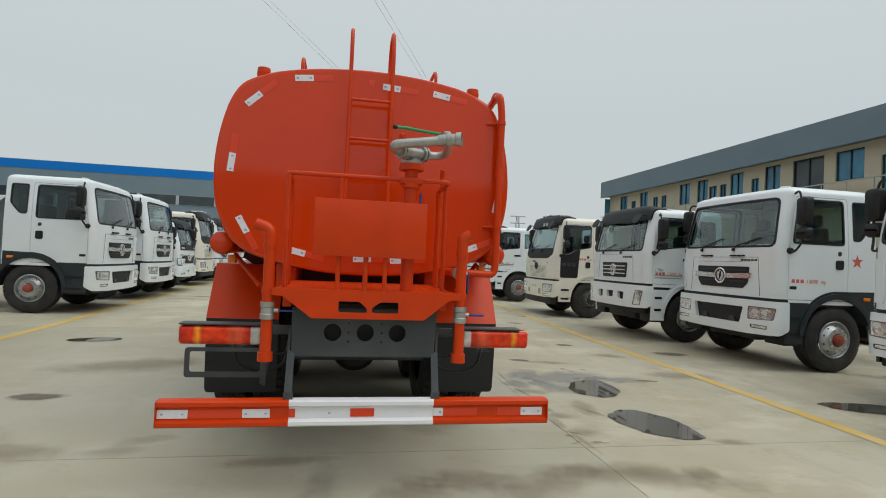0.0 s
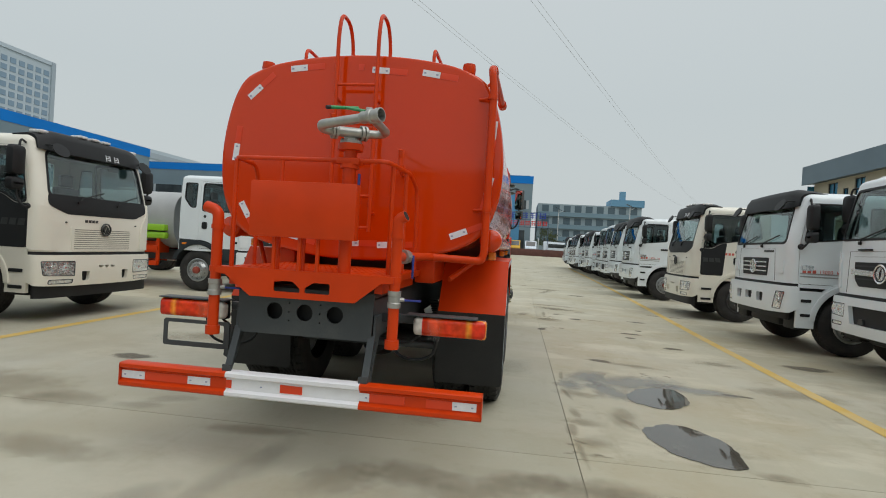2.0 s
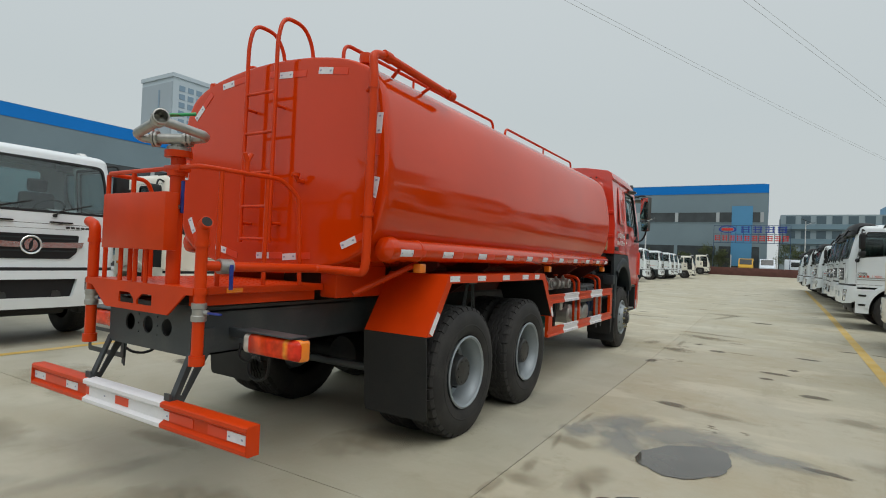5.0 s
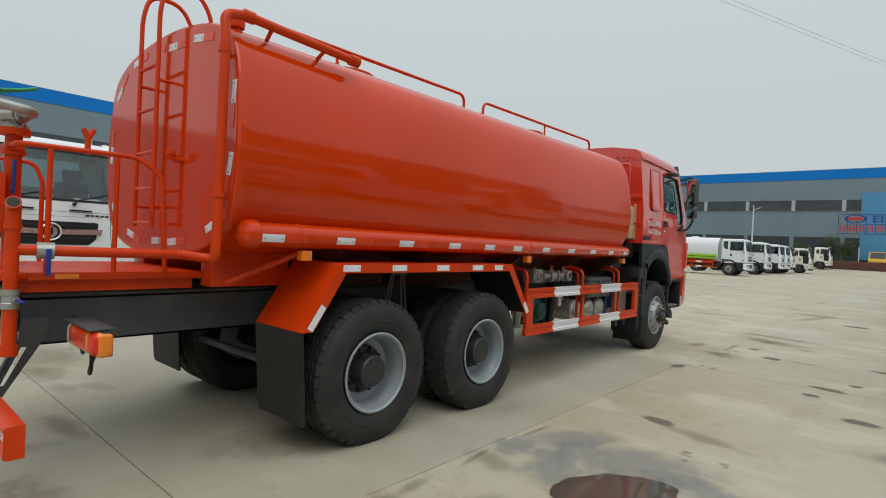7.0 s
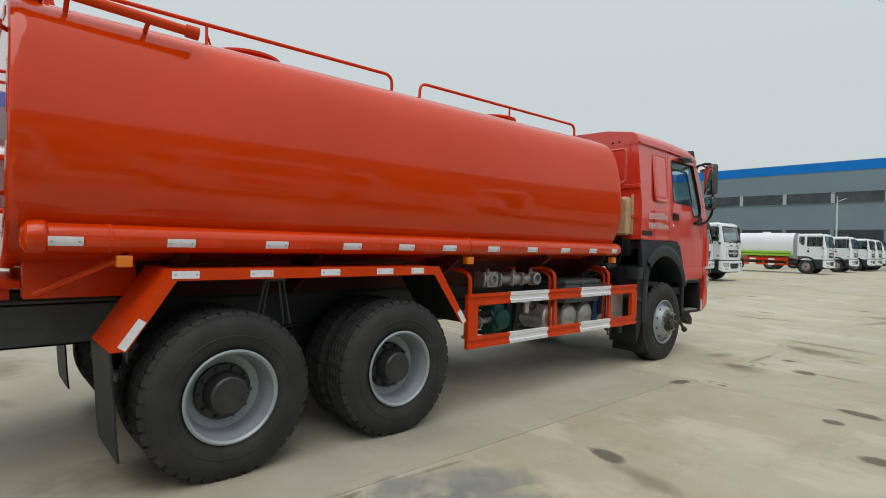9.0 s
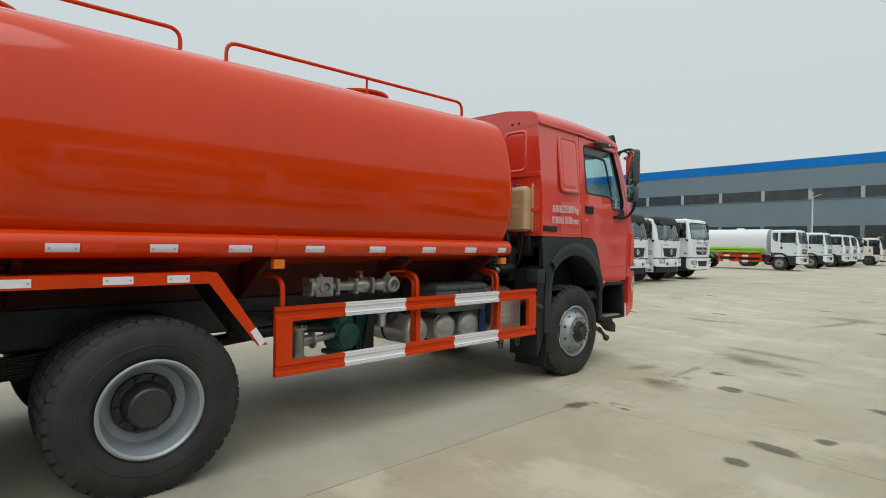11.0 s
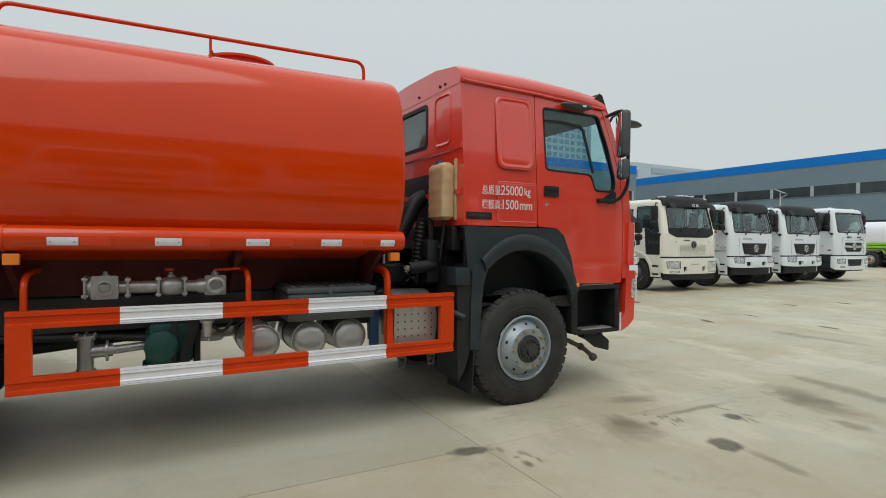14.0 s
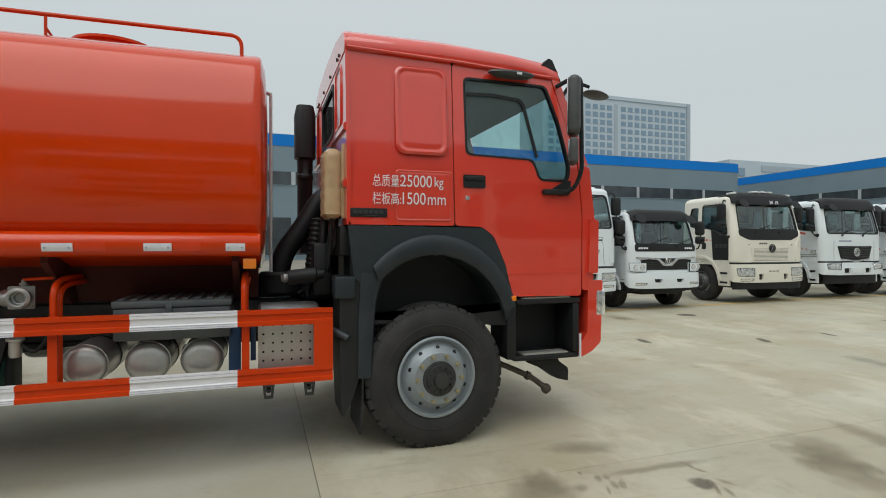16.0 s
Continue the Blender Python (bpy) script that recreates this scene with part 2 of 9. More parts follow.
def plate(bm, outer, holes, axis, a, b, bevel=0.0):
    """A flat plate with holes: loops in the plane across axis, from a to b along it."""
    edges, verts = [], []
    for loop in (outer, *holes):
        vs = [bm.verts.new(P3(axis, a, *p)) for p in loop]
        verts += vs
        edges += [bm.edges.new((vs[i], vs[(i + 1) % len(vs)])) for i in range(len(vs))]
    r = bmesh.ops.triangle_fill(bm, use_beauty=True, use_dissolve=False, edges=edges)
    faces = [g for g in r["geom"] if isinstance(g, bmesh.types.BMFace)]
    ext = bmesh.ops.extrude_face_region(bm, geom=faces)
    vs = [g for g in ext["geom"] if isinstance(g, bmesh.types.BMVert)]
    d = Vector(P3(axis, b - a, 0, 0))
    bmesh.ops.translate(bm, vec=d, verts=vs)
    return bm


def prism(bm, pts, axis, a, b, bevel=0.0, seg=2):
    v0 = [bm.verts.new(P3(axis, a, *p)) for p in pts]
    v1 = [bm.verts.new(P3(axis, b, *p)) for p in pts]
    n = len(pts)
    fs = [bm.faces.new(v0), bm.faces.new(v1[::-1])]
    for i in range(n):
        fs.append(bm.faces.new((v0[i], v1[i], v1[(i + 1) % n], v0[(i + 1) % n])))
    if bevel:
        es = list({e for f in fs for e in f.edges})
        bmesh.ops.bevel(bm, geom=es, offset=bevel, segments=seg, affect="EDGES", profile=0.5)
    return bm


def rrect(x0, x1, z0, z1, r=0.05, k=4):
    out = []
    for cx, cz, a0 in ((x1 - r, z1 - r, 0), (x0 + r, z1 - r, 90), (x0 + r, z0 + r, 180), (x1 - r, z0 + r, 270)):
        for i in range(k + 1):
            a = radians(a0 + 90 * i / k)
            out.append((cx + r * math.cos(a), cz + r * math.sin(a)))
    return out


def circle(cx, cz, r, n=20):
    return [(cx + r * math.cos(2 * math.pi * i / n), cz + r * math.sin(2 * math.pi * i / n)) for i in range(n)]


def round_poly(pts, r=0.04, k=3):
    """A polygon with its corners rounded."""
    out, n = [], len(pts)
    for i in range(n):
        p, a, b = Vector(pts[i]), Vector(pts[i - 1]), Vector(pts[(i + 1) % n])
        da, db = (a - p), (b - p)
        rr = min(r, da.length * 0.45, db.length * 0.45)
        s, e = p + da.normalized() * rr, p + db.normalized() * rr
        for j in range(k + 1):
            t = j / k
            out.append(tuple((1 - t) ** 2 * s + 2 * t * (1 - t) * p + t * t * e))
    return out


def inset(poly, g):
    """A polygon with every side moved inwards by g."""
    area = sum(p[0] * q[1] - q[0] * p[1] for p, q in zip(poly, poly[1:] + poly[:1]))
    g, out, n = g if area > 0 else -g, [], len(poly)
    for i in range(n):
        p, a, b_ = Vector(poly[i]), Vector(poly[i - 1]), Vector(poly[(i + 1) % n])
        u, w = (p - a).normalized(), (b_ - p).normalized()
        n1, n2 = Vector((-u.y, u.x)), Vector((-w.y, w.x))
        k = (n1 + n2) / max(0.3, 1 + n1.dot(n2))
        out.append(tuple(p + k * g))
    return out


def bend(pts, r=0.06, k=5):
    """A polyline with rounded corners."""
    pts = [Vector(p) for p in pts]
    out = [pts[0]]
    for i in range(1, len(pts) - 1):
        p, da, db = pts[i], pts[i - 1] - pts[i], pts[i + 1] - pts[i]
        rr = min(r, da.length * 0.49, db.length * 0.49)
        s, e = p + da.normalized() * rr, p + db.normalized() * rr
        for j in range(k + 1):
            t = j / k
            out.append((1 - t) ** 2 * s + 2 * t * (1 - t) * p + t * t * e)
    return out + [pts[-1]]


def tube(bm, pts, r, n=10, caps=True):
    """A round bar or pipe along a polyline."""
    pts = [Vector(p) for p in pts]
    rings, side = [], None
    for i, p in enumerate(pts):
        t = (pts[min(i + 1, len(pts) - 1)] - pts[max(i - 1, 0)]).normalized()
        if side is None:
            side = t.orthogonal().normalized()
        side = (side - t * side.dot(t)).normalized()
        up = t.cross(side)
        rings.append([bm.verts.new(p + r * (math.cos(2 * math.pi * j / n) * side + math.sin(2 * math.pi * j / n) * up)) for j in range(n)])
    for a, b in zip(rings, rings[1:]):
        for j in range(n):
            bm.faces.new((a[j], a[(j + 1) % n], b[(j + 1) % n], b[j]))
    if caps:
        bm.faces.new(rings[0][::-1])
        bm.faces.new(rings[-1])
    return bm


def cyl(bm, p0, p1, r, n=20):
    return tube(bm, (p0, p1), r, n)


def lathe(bm, prof, origin, axis, n=40):
    """A turned shape: rows of radius and place along the axis."""
    axis = Vector(axis).normalized()
    side = axis.orthogonal().normalized()
    up = axis.cross(side)
    o = Vector(origin)
    rings = []
    for r, h in prof:
        rings.append([bm.verts.new(o + axis * h + max(r, 1e-4) * (math.cos(2 * math.pi * j / n) * side + math.sin(2 * math.pi * j / n) * up)) for j in range(n)])
    for a, b in zip(rings, rings[1:]):
        for j in range(n):
            bm.faces.new((a[j], a[(j + 1) % n], b[(j + 1) % n], b[j]))
    return bm


def loft(bm, rings, caps=True, closed=True):
    vs = [[bm.verts.new(p) for p in ring] for ring in rings]
    n = len(vs[0])
    for a, b in zip(vs, vs[1:]):
        for j in range(n if closed else n - 1):
            bm.faces.new((a[j], a[(j + 1) % n], b[(j + 1) % n], b[j]))
    if caps and closed:
        bm.faces.new(vs[0][::-1])
        bm.faces.new(vs[-1])
    return bm


def text_part(name, body, size, m, material, parent, label=""):
    """Flat raised lettering in the built-in font, as a mesh."""
    cu = bpy.data.curves.new(name, "FONT")
    cu.body, cu.size, cu.extrude = body, size, 0.001
    tmp = bpy.data.objects.new(name, cu)
    scene.collection.objects.link(tmp)
    dg = bpy.context.evaluated_depsgraph_get()
    me = bpy.data.meshes.new_from_object(tmp.evaluated_get(dg))
    bpy.data.objects.remove(tmp)
    me.transform(m)
    me.materials.clear()
    me.materials.append(material)
    ob = new(name, me)
    ob.parent = parent
    if label:
        ob["label"] = label
    return ob


def gz(y):
    """The yard's height."""
    return 0.09 * min(1.0, max(0.0, (y - 7.31) / 13.06)) + min(0.51, max(0.0, (y - 72.61) * 0.039))


# ---- ground ----
def concrete(name, base, worn=0.0):
    m = bpy.data.materials.new(name)
    m.use_nodes = True
    n, l = m.node_tree.nodes, m.node_tree.links
    b = n["Principled BSDF"]
    co = n.new("ShaderNodeTexCoord")

    def noise_tex(scale, detail, vec=None, rough=0.6):
        t = n.new("ShaderNodeTexNoise")
        t.inputs["Scale"].default_value, t.inputs["Detail"].default_value, t.inputs["Roughness"].default_value = scale, detail, rough
        l.new(vec or co.outputs["Object"], t.inputs["Vector"])
        return t.outputs["Fac"]

    def rng(src, a, c, lo, hi):
        r = n.new("ShaderNodeMapRange")
        r.inputs["From Min"].default_value, r.inputs["From Max"].default_value = a, c
        r.inputs["To Min"].default_value, r.inputs["To Max"].default_value = lo, hi
        l.new(src, r.inputs["Value"])
        return r.outputs[0]

    def mix(fac, a, c):
        x = n.new("ShaderNodeMix")
        x.data_type = "RGBA"
        l.new(fac, x.inputs[0])
        for s, v in ((6, a), (7, c)):
            if isinstance(v, tuple):
                x.inputs[s].default_value = (*v, 1)
            else:
                l.new(v, x.inputs[s])
        return x.outputs[2]

    big = noise_tex(0.22, 5)
    mid = noise_tex(1.1, 8, rough=0.65)
    fine = noise_tex(38, 6, rough=0.7)
    mp = n.new("ShaderNodeMapping")
    mp.inputs["Scale"].default_value = (1.6, 0.35, 1)
    l.new(co.outputs["Object"], mp.inputs["Vector"])
    streak = noise_tex(1.3, 7, mp.outputs[0])
    soft = noise_tex(0.5, 4, rough=0.55)
    mp2 = n.new("ShaderNodeMapping")
    mp2.inputs["Location"].default_value, mp2.inputs["Rotation"].default_value = (31, 17, 5), (0, 0, 0.5)
    mp2.inputs["Scale"].default_value = (0.8, 1.5, 1)
    l.new(co.outputs["Object"], mp2.inputs["Vector"])
    col = mix(rng(big, 0.33, 0.67, 0, 1), (base[0] * 0.90, base[1] * 0.88, base[2] * 0.80), (base[0] * 1.06, base[1] * 1.07, base[2] * 1.12))
    col = mix(rng(soft, 0.42, 0.70, 0, 0.45), col, (base[0] * 0.84, base[1] * 0.78, base[2] * 0.66))
    col = mix(rng(mid, 0.48, 0.72, 0, 0.42), col, (base[0] * 0.70, base[1] * 0.66, base[2] * 0.58))
    col = mix(rng(streak, 0.50, 0.72, 0, 0.26), col, (base[0] * 0.70, base[1] * 0.68, base[2] * 0.64))
    col = mix(rng(fine, 0.35, 0.7, 0.0, 0.16), col, (base[0] * 0.7, base[1] * 0.68, base[2] * 0.64))
    if worn:
        blot = noise_tex(0.62, 10, rough=0.68)
        crumb = noise_tex(2.6, 10, rough=0.72)
        ash = noise_tex(0.45, 8, co.outputs["Generated"], rough=0.6)
        dust = noise_tex(0.85, 9, mp2.outputs[0], rough=0.62)
        rub = noise_tex(1.5, 8, mp.outputs[0], rough=0.7)
        col = mix(rng(blot, 0.47, 0.60, 0, 0.62 * worn), col, (base[0] * 0.80, base[1] * 0.72, base[2] * 0.60))
        col = mix(rng(dust, 0.53, 0.62, 0, 0.60 * worn), col, (base[0] * 1.16, base[1] * 1.14, base[2] * 1.12))
        col = mix(rng(rub, 0.57, 0.66, 0, 0.42 * worn), col, (base[0] * 0.68, base[1] * 0.63, base[2] * 0.54))
        col = mix(rng(crumb, 0.56, 0.68, 0, 0.45 * worn), col, (base[0] * 0.60, base[1] * 0.54, base[2] * 0.45))
        col = mix(rng(ash, 0.57, 0.64, 0, 0.55 * worn), col, (base[0] * 0.78, base[1] * 0.82, base[2] * 0.95))
    oi = n.new("ShaderNodeObjectInfo")
    hs = n.new("ShaderNodeHueSaturation")
    l.new(rng(oi.outputs["Random"], 0, 1, 0.975, 1.025), hs.inputs["Value"])
    l.new(col, hs.inputs["Color"])
    l.new(hs.outputs[0], b.inputs["Base Color"])
    l.new(rng(mid, 0.4, 0.65, 0.72, 0.48), b.inputs["Roughness"])
    bp = n.new("ShaderNodeBump")
    bp.inputs["Strength"].default_value, bp.inputs["Distance"].default_value = 0.25, 0.004
    l.new(fine, bp.inputs["Height"])
    l.new(bp.outputs[0], b.inputs["Normal"])
    return m


CONC = concrete("yard_concrete", (0.44, 0.426, 0.342), 0.5)
CONC_W = concrete("worn_yard_concrete", (0.472, 0.452, 0.355), 1.0)
bm = B()
xs, ys = (-900, -60, 0, 60, 900), (-900, -60, 7.31, 20.37, 72.61, 85.69, 104, 180, 1400)
gv = [[bm.verts.new((x, y, gz(y) - 0.008)) for x in xs] for y in ys]
for a, c in zip(gv, gv[1:]):
    for j in range(len(xs) - 1):
        bm.faces.new((a[j], a[j + 1], c[j + 1], c[j]))
GROUND_FAR = mat("packed_earth", (0.22, 0.205, 0.165), 0.85, vary=0.15, scale=0.3, bump=0.2, bscale=8)
ground = tagged(part("ground", bm, GROUND_FAR), "grey concrete truck yard fading to packed earth", "ground", kind="structure")

# slabs of the yard, with open joints between them
JX = [1.85 + 7.3 * i for i in range(-3, 4)]
JY = [0.78 + 6.53 * i for i in range(-4, 17)]
for i in range(len(JX) - 1):
    for j in range(len(JY) - 1):
        gap = 0.0035 if JY[j] < 7 else 0.0018
        x0, x1, y0, y1 = JX[i] + gap, JX[i + 1] - gap, JY[j] + gap, JY[j + 1] - gap
        bm = B()
        rows = [[bm.verts.new((x, y, gz(y))) for x in (x0, x1)] for y in (y0, y1)]
        for a, c in zip(rows, rows[1:]):
            bm.faces.new((a[0], a[1], c[1], c[0]))
        ext = bmesh.ops.extrude_face_region(bm, geom=list(bm.faces))
        bmesh.ops.translate(bm, vec=(0, 0, -0.006), verts=[g for g in ext["geom"] if isinstance(g, bmesh.types.BMVert)])
        part("concrete_slab", bm, CONC_W if x0 > 1.8 or y0 > 7 else CONC, ground)

# ---- yellow bay lines ----
YEL = mat("worn_yellow_road_paint", (0.62, 0.42, 0.10), 0.65, vary=0.12, scale=2, dirt=(0.46, 0.41, 0.29), dirt_amt=0.6, bscale=25)
for nm, x, lean_x in (("bay_line", 4.68, 0.027), ("bay_line", -4.93, -0.037)):
    bm = B()
    rows = [[bm.verts.new((x + lean_x * y + q * 0.078, y, gz(y) + 0.004)) for q in (-1, 1)] for y in (-14, 0, 7.31, 20.37, 46)]
    for a, c in zip(rows, rows[1:]):
        bm.faces.new((a[0], a[1], c[1], c[0]))
    tagged(part(nm, bm, YEL), "worn yellow painted line on the concrete", "road marking", kind="structure")


# ---- the red water tanker ----
truck = thing("water_tanker_truck", "red three-axle water tanker truck parked on concrete", "truck")
TX = 0.01

# chassis
bm = B()
for s in (-1, 1):
    plate(bm, [(0.17, 0.83), (9.3, 0.83), (9.3, 1.10), (0.17, 1.13)], [], "x", s * 0.45, s * 0.437)
    box(bm, (s * 0.45 if s < 0 else 0.37, 0.17, 0.83), (-0.37 if s < 0 else 0.45, 9.3, 0.842))
    box(bm, (s * 0.45 if s < 0 else 0.37, 0.17, 1.095), (-0.37 if s < 0 else 0.45, 9.3, 1.107))
for y in (1.3, 2.1, 2.9, 3.7, 4.9, 6.2, 7.4):
    box(bm, (-0.43, y - 0.04, 0.86), (0.43, y + 0.04, 1.08), 0.01)
part("chassis_frame", bm, GREY_FR, truck)
bm = B()
holes = [circle(x, 0.987, 0.055, 18) for x in (-0.205, 0.0, 0.205)]
holes += [circle(x, z, 0.007, 6) for x in (-0.105, 0.105) for z in (0.93, 0.987, 1.045)]
plate(bm, [(-0.45, 0.835), (0.45, 0.835), (0.46, 1.14), (-0.46, 1.14)], holes, "y", 0.15, 0.162)
part("tail_plate", bm, GREY_FR, truck)
bm = B()
box(bm, (-0.43, 0.23, 0.86), (0.43, 0.25, 1.1))
part("tail_crossmember", bm, BLACK, truck)

# rear bumper of three coloured lengths
PROF = [(0.0, 0.445), (-0.012, 0.455), (-0.012, 0.475), (0.012, 0.488), (0.012, 0.555), (-0.012, 0.570), (-0.012, 0.592), (0.0, 0.600), (0.07, 0.600), (0.07, 0.594), (0.01, 0.594), (0.018, 0.560), (0.018, 0.485), (0.01, 0.451), (0.07, 0.451), (0.07, 0.445)]
bumper = new("rear_bumper")
bumper.parent = truck
for nm, x0, x1, m in (("bumper_rail", -1.172, -0.437, RED_D), ("bumper_rail", -0.437, 0.436, WHITE_BAND), ("bumper_rail", 0.436, 1.187, RED_D)):
    part(nm, prism(B(), PROF, "x", x0, x1), m, bumper)


for x in (-1.172, 1.184):
    part("end_cap", plate(B(), [(-0.012, 0.455), (-0.012, 0.592), (0.0, 0.600), (0.07, 0.600), (0.07, 0.445), (0.0, 0.445)], [], "x", x, x + 0.004), RED_D, bumper)


def sticker(lo, hi, axis, at, parent, flip=1, marks=True):
    """A white reflective strip with a small printed mark at each end, on the face across axis."""
    (u0, v0), (u1, v1) = lo, hi
    d = 0.0022 * flip
    ob = part("reflective_sticker", plate(B(), [(u0, v0), (u1, v0), (u1, v1), (u0, v1)], [], axis, at, at + d), STICK, parent, "white reflective safety sticker")
    return ob


for x0, x1, m in ((-1.165, -1.0, STICK), (-0.70, -0.545, STICK), (0.437, 0.50, STICK), (1.01, 1.155, STICK), (-0.075, 0.07, STICK_R), (-0.437, -0.40, STICK_R), (-1.0, -0.70, STICK_R), (0.50, 0.72, STICK_R), (0.85, 1.01, STICK_R)):
    part("reflective_sticker", box(B(), (x0, 0.0085, 0.497), (x1, 0.0125, 0.547)), m, bumper)
for x in (-1.14, -1.03, -0.68, -0.57, -0.2, 1.03, 1.13, 0.48):
    part("sticker_print", box(B(), (x - 0.006, 0.006, 0.517), (x + 0.007, 0.009, 0.525)), INK, bumper)
for s in (-1, 1):
    bm = B()
    out = [(0.03, 0.56), (0.10, 0.56), (0.30, 0.90), (0.30, 1.0), (0.17, 1.0), (0.16, 0.86)]
    hole = [(0.085, 0.62), (0.105, 0.62), (0.205, 0.83), (0.175, 0.83)]
    plate(bm, out, [hole], "x", s * 0.46, s * 0.475)
    box(bm, (min(s * 0.42, s * 0.475), 0.02, 0.56), (max(s * 0.42, s * 0.475), 0.034, 0.64))
    bm2 = B()
    plate(bm2, [(0.025, 0.56), (0.04, 0.56), (0.17, 0.87), (0.155, 0.87)], [], "x", s * 0.43, s * 0.475)
    part("bumper_bracket", bm, GREY_FR, truck)
    part("bumper_bracket_flange", bm2, GREY_FR, truck)

# rear platform and skirt
bm = B()
box(bm, (-0.56, 0.0625, 1.215), (0.56, 1.15, 1.262), 0.006)
part("platform", bm, RED_D, truck)
bm = B()
rnd = random.Random(3)
for i in range(26):
    for j in range(18):
        x, y = -0.53 + i * 0.0415 + (0.02 if j % 2 else 0), 0.16 + j * 0.052
        if x > 0.53:
            continue
        a = 0.8 if (i + j) % 2 else -0.8
        v = [(math.cos(a) * u - math.sin(a) * w, math.sin(a) * u + math.cos(a) * w) for u, w in ((-0.016, 0), (0, -0.005), (0.016, 0), (0, 0.005))]
        lo = [bm.verts.new((x + p, y + q, 1.262)) for p, q in v]
        t = bm.verts.new((x, y, 1.266))
        for k in range(4):
            bm.faces.new((lo[k], lo[(k + 1) % 4], t))
part("tread_studs", bm, RED_D, truck, angle=80)["kind"] = "stuff"
bm = B()
slots = [round_poly([(-0.175, 1.125), (0.0, 1.125), (-0.0, 1.15), (-0.05, 1.193), (-0.175, 1.193)], 0.012), round_poly([(0.03, 1.125), (0.195, 1.125), (0.195, 1.193), (0.085, 1.193), (0.03, 1.155)], 0.012)]
plate(bm, [(-0.575, 1.262), (-0.575, 1.22), (-0.51, 1.215), (-0.335, 1.085), (0.36, 1.085), (0.52, 1.215), (0.60, 1.22), (0.60, 1.262)], slots, "y", 0.050, 0.062)
part("platform_skirt", bm, RED_D, truck)
for x in (-0.49, 0.49):
    part("platform_bearer", box(B(), (x - 0.025, 0.12, 1.145), (x + 0.025, 1.1, 1.2145)), RED_D, truck)
bm = prism(B(), [(0.015, 1.47), (0.10, 1.47), (0.10, 1.82), (0.015, 1.82)], "x", -0.345, 0.345, 0.004, 2)
part("guard_panel", bm, RED_D, truck)
bm = B()
tube(bm, bend([(-0.52, 0.45, 1.84), (-0.52, 0.40, 1.97), (-0.52, 0.12, 1.975), (0.50, 0.12, 1.98), (0.53, 0.72, 1.985), (0.56, 0.86, 1.88), (0.56, 0.90, 1.262)], 0.06), 0.015)
part("platform_rail", bm, RED_D, truck)
for x, y, z in ((-0.51, 0.125, 1.965), (-0.19, 0.12, 1.965), (-0.02, 0.12, 1.47), (0.507, 0.27, 1.97), (0.524, 0.61, 1.97), (-0.52, 0.45, 1.84)):
    part("rail_post", cyl(B(), (x, y, 1.262), (x, y, z), 0.015, 8), RED_D, truck)
for x in (-0.19, -0.02, 0.1):
    part("panel_stay", cyl(B(), (x, 0.06, 1.262), (x, 0.06, 1.475), 0.014, 8), RED_D, truck)
bm = B()
cyl(bm, (0.51, 0.45, 1.965), (0.51, 0.45, 2.07), 0.016, 10)
tube(bm, [(0.51, 0.45, 2.06), (0.51, 0.425, 2.115)], 0.016, 8)
tube(bm, [(0.51, 0.45, 2.06), (0.51, 0.480, 2.115)], 0.016, 8)
part("rail_fork", bm, RED_D, truck)
part("deck_reflector", box(B(), (0.561, 0.30, 1.222), (0.568, 0.42, 1.252), 0.003), ORANGE, truck, "small amber side reflector")
for q in (-1, 1):
    part("tank_bearer", box(B(), (min(q * 0.52, q * 0.68), 1.152, 1.16), (max(q * 0.52, q * 0.68), 1.748, 1.40), 0.01), RED_D, truck)
    part("tube_brace", tube(B(), [(q * 0.80, 1.20, 1.20), (q * 1.08, 1.62, 1.44)], 0.022, 8), RED_D, truck)

# water cannon on its stand pipe
cannon = new("water_cannon")
cannon.parent = truck
cx0, cy0 = 0.25, 0.145
bm = B()
cyl(bm, (cx0, cy0, 1.262), (cx0, cy0, 2.07), 0.042, 20)
lathe(bm, [(0.043, 0), (0.08, 0), (0.08, 0.02), (0.08, 0.04), (0.043, 0.04)], (cx0, cy0, 2.045), (0, 0, 1), 24)
lathe(bm, [(0.043, 0), (0.060, 0), (0.060, 0.03), (0.043, 0.03)], (cx0, cy0, 1.93), (0, 0, 1), 24)
box(bm, (cx0 - 0.075, cy0 - 0.05, 1.955), (cx0 + 0.075, cy0 + 0.04, 1.995), 0.006)
part("stand_pipe", bm, RED_D, cannon, "red painted stand pipe")
bm = B()
lathe(bm, [(0.0, 0.0), (0.07, 0.0), (0.07, 0.018), (0.047, 0.03), (0.045, 0.06), (0.055, 0.075), (0.05, 0.10), (0.0, 0.10)], (cx0, cy0, 2.085), (0, 0, 1), 24)
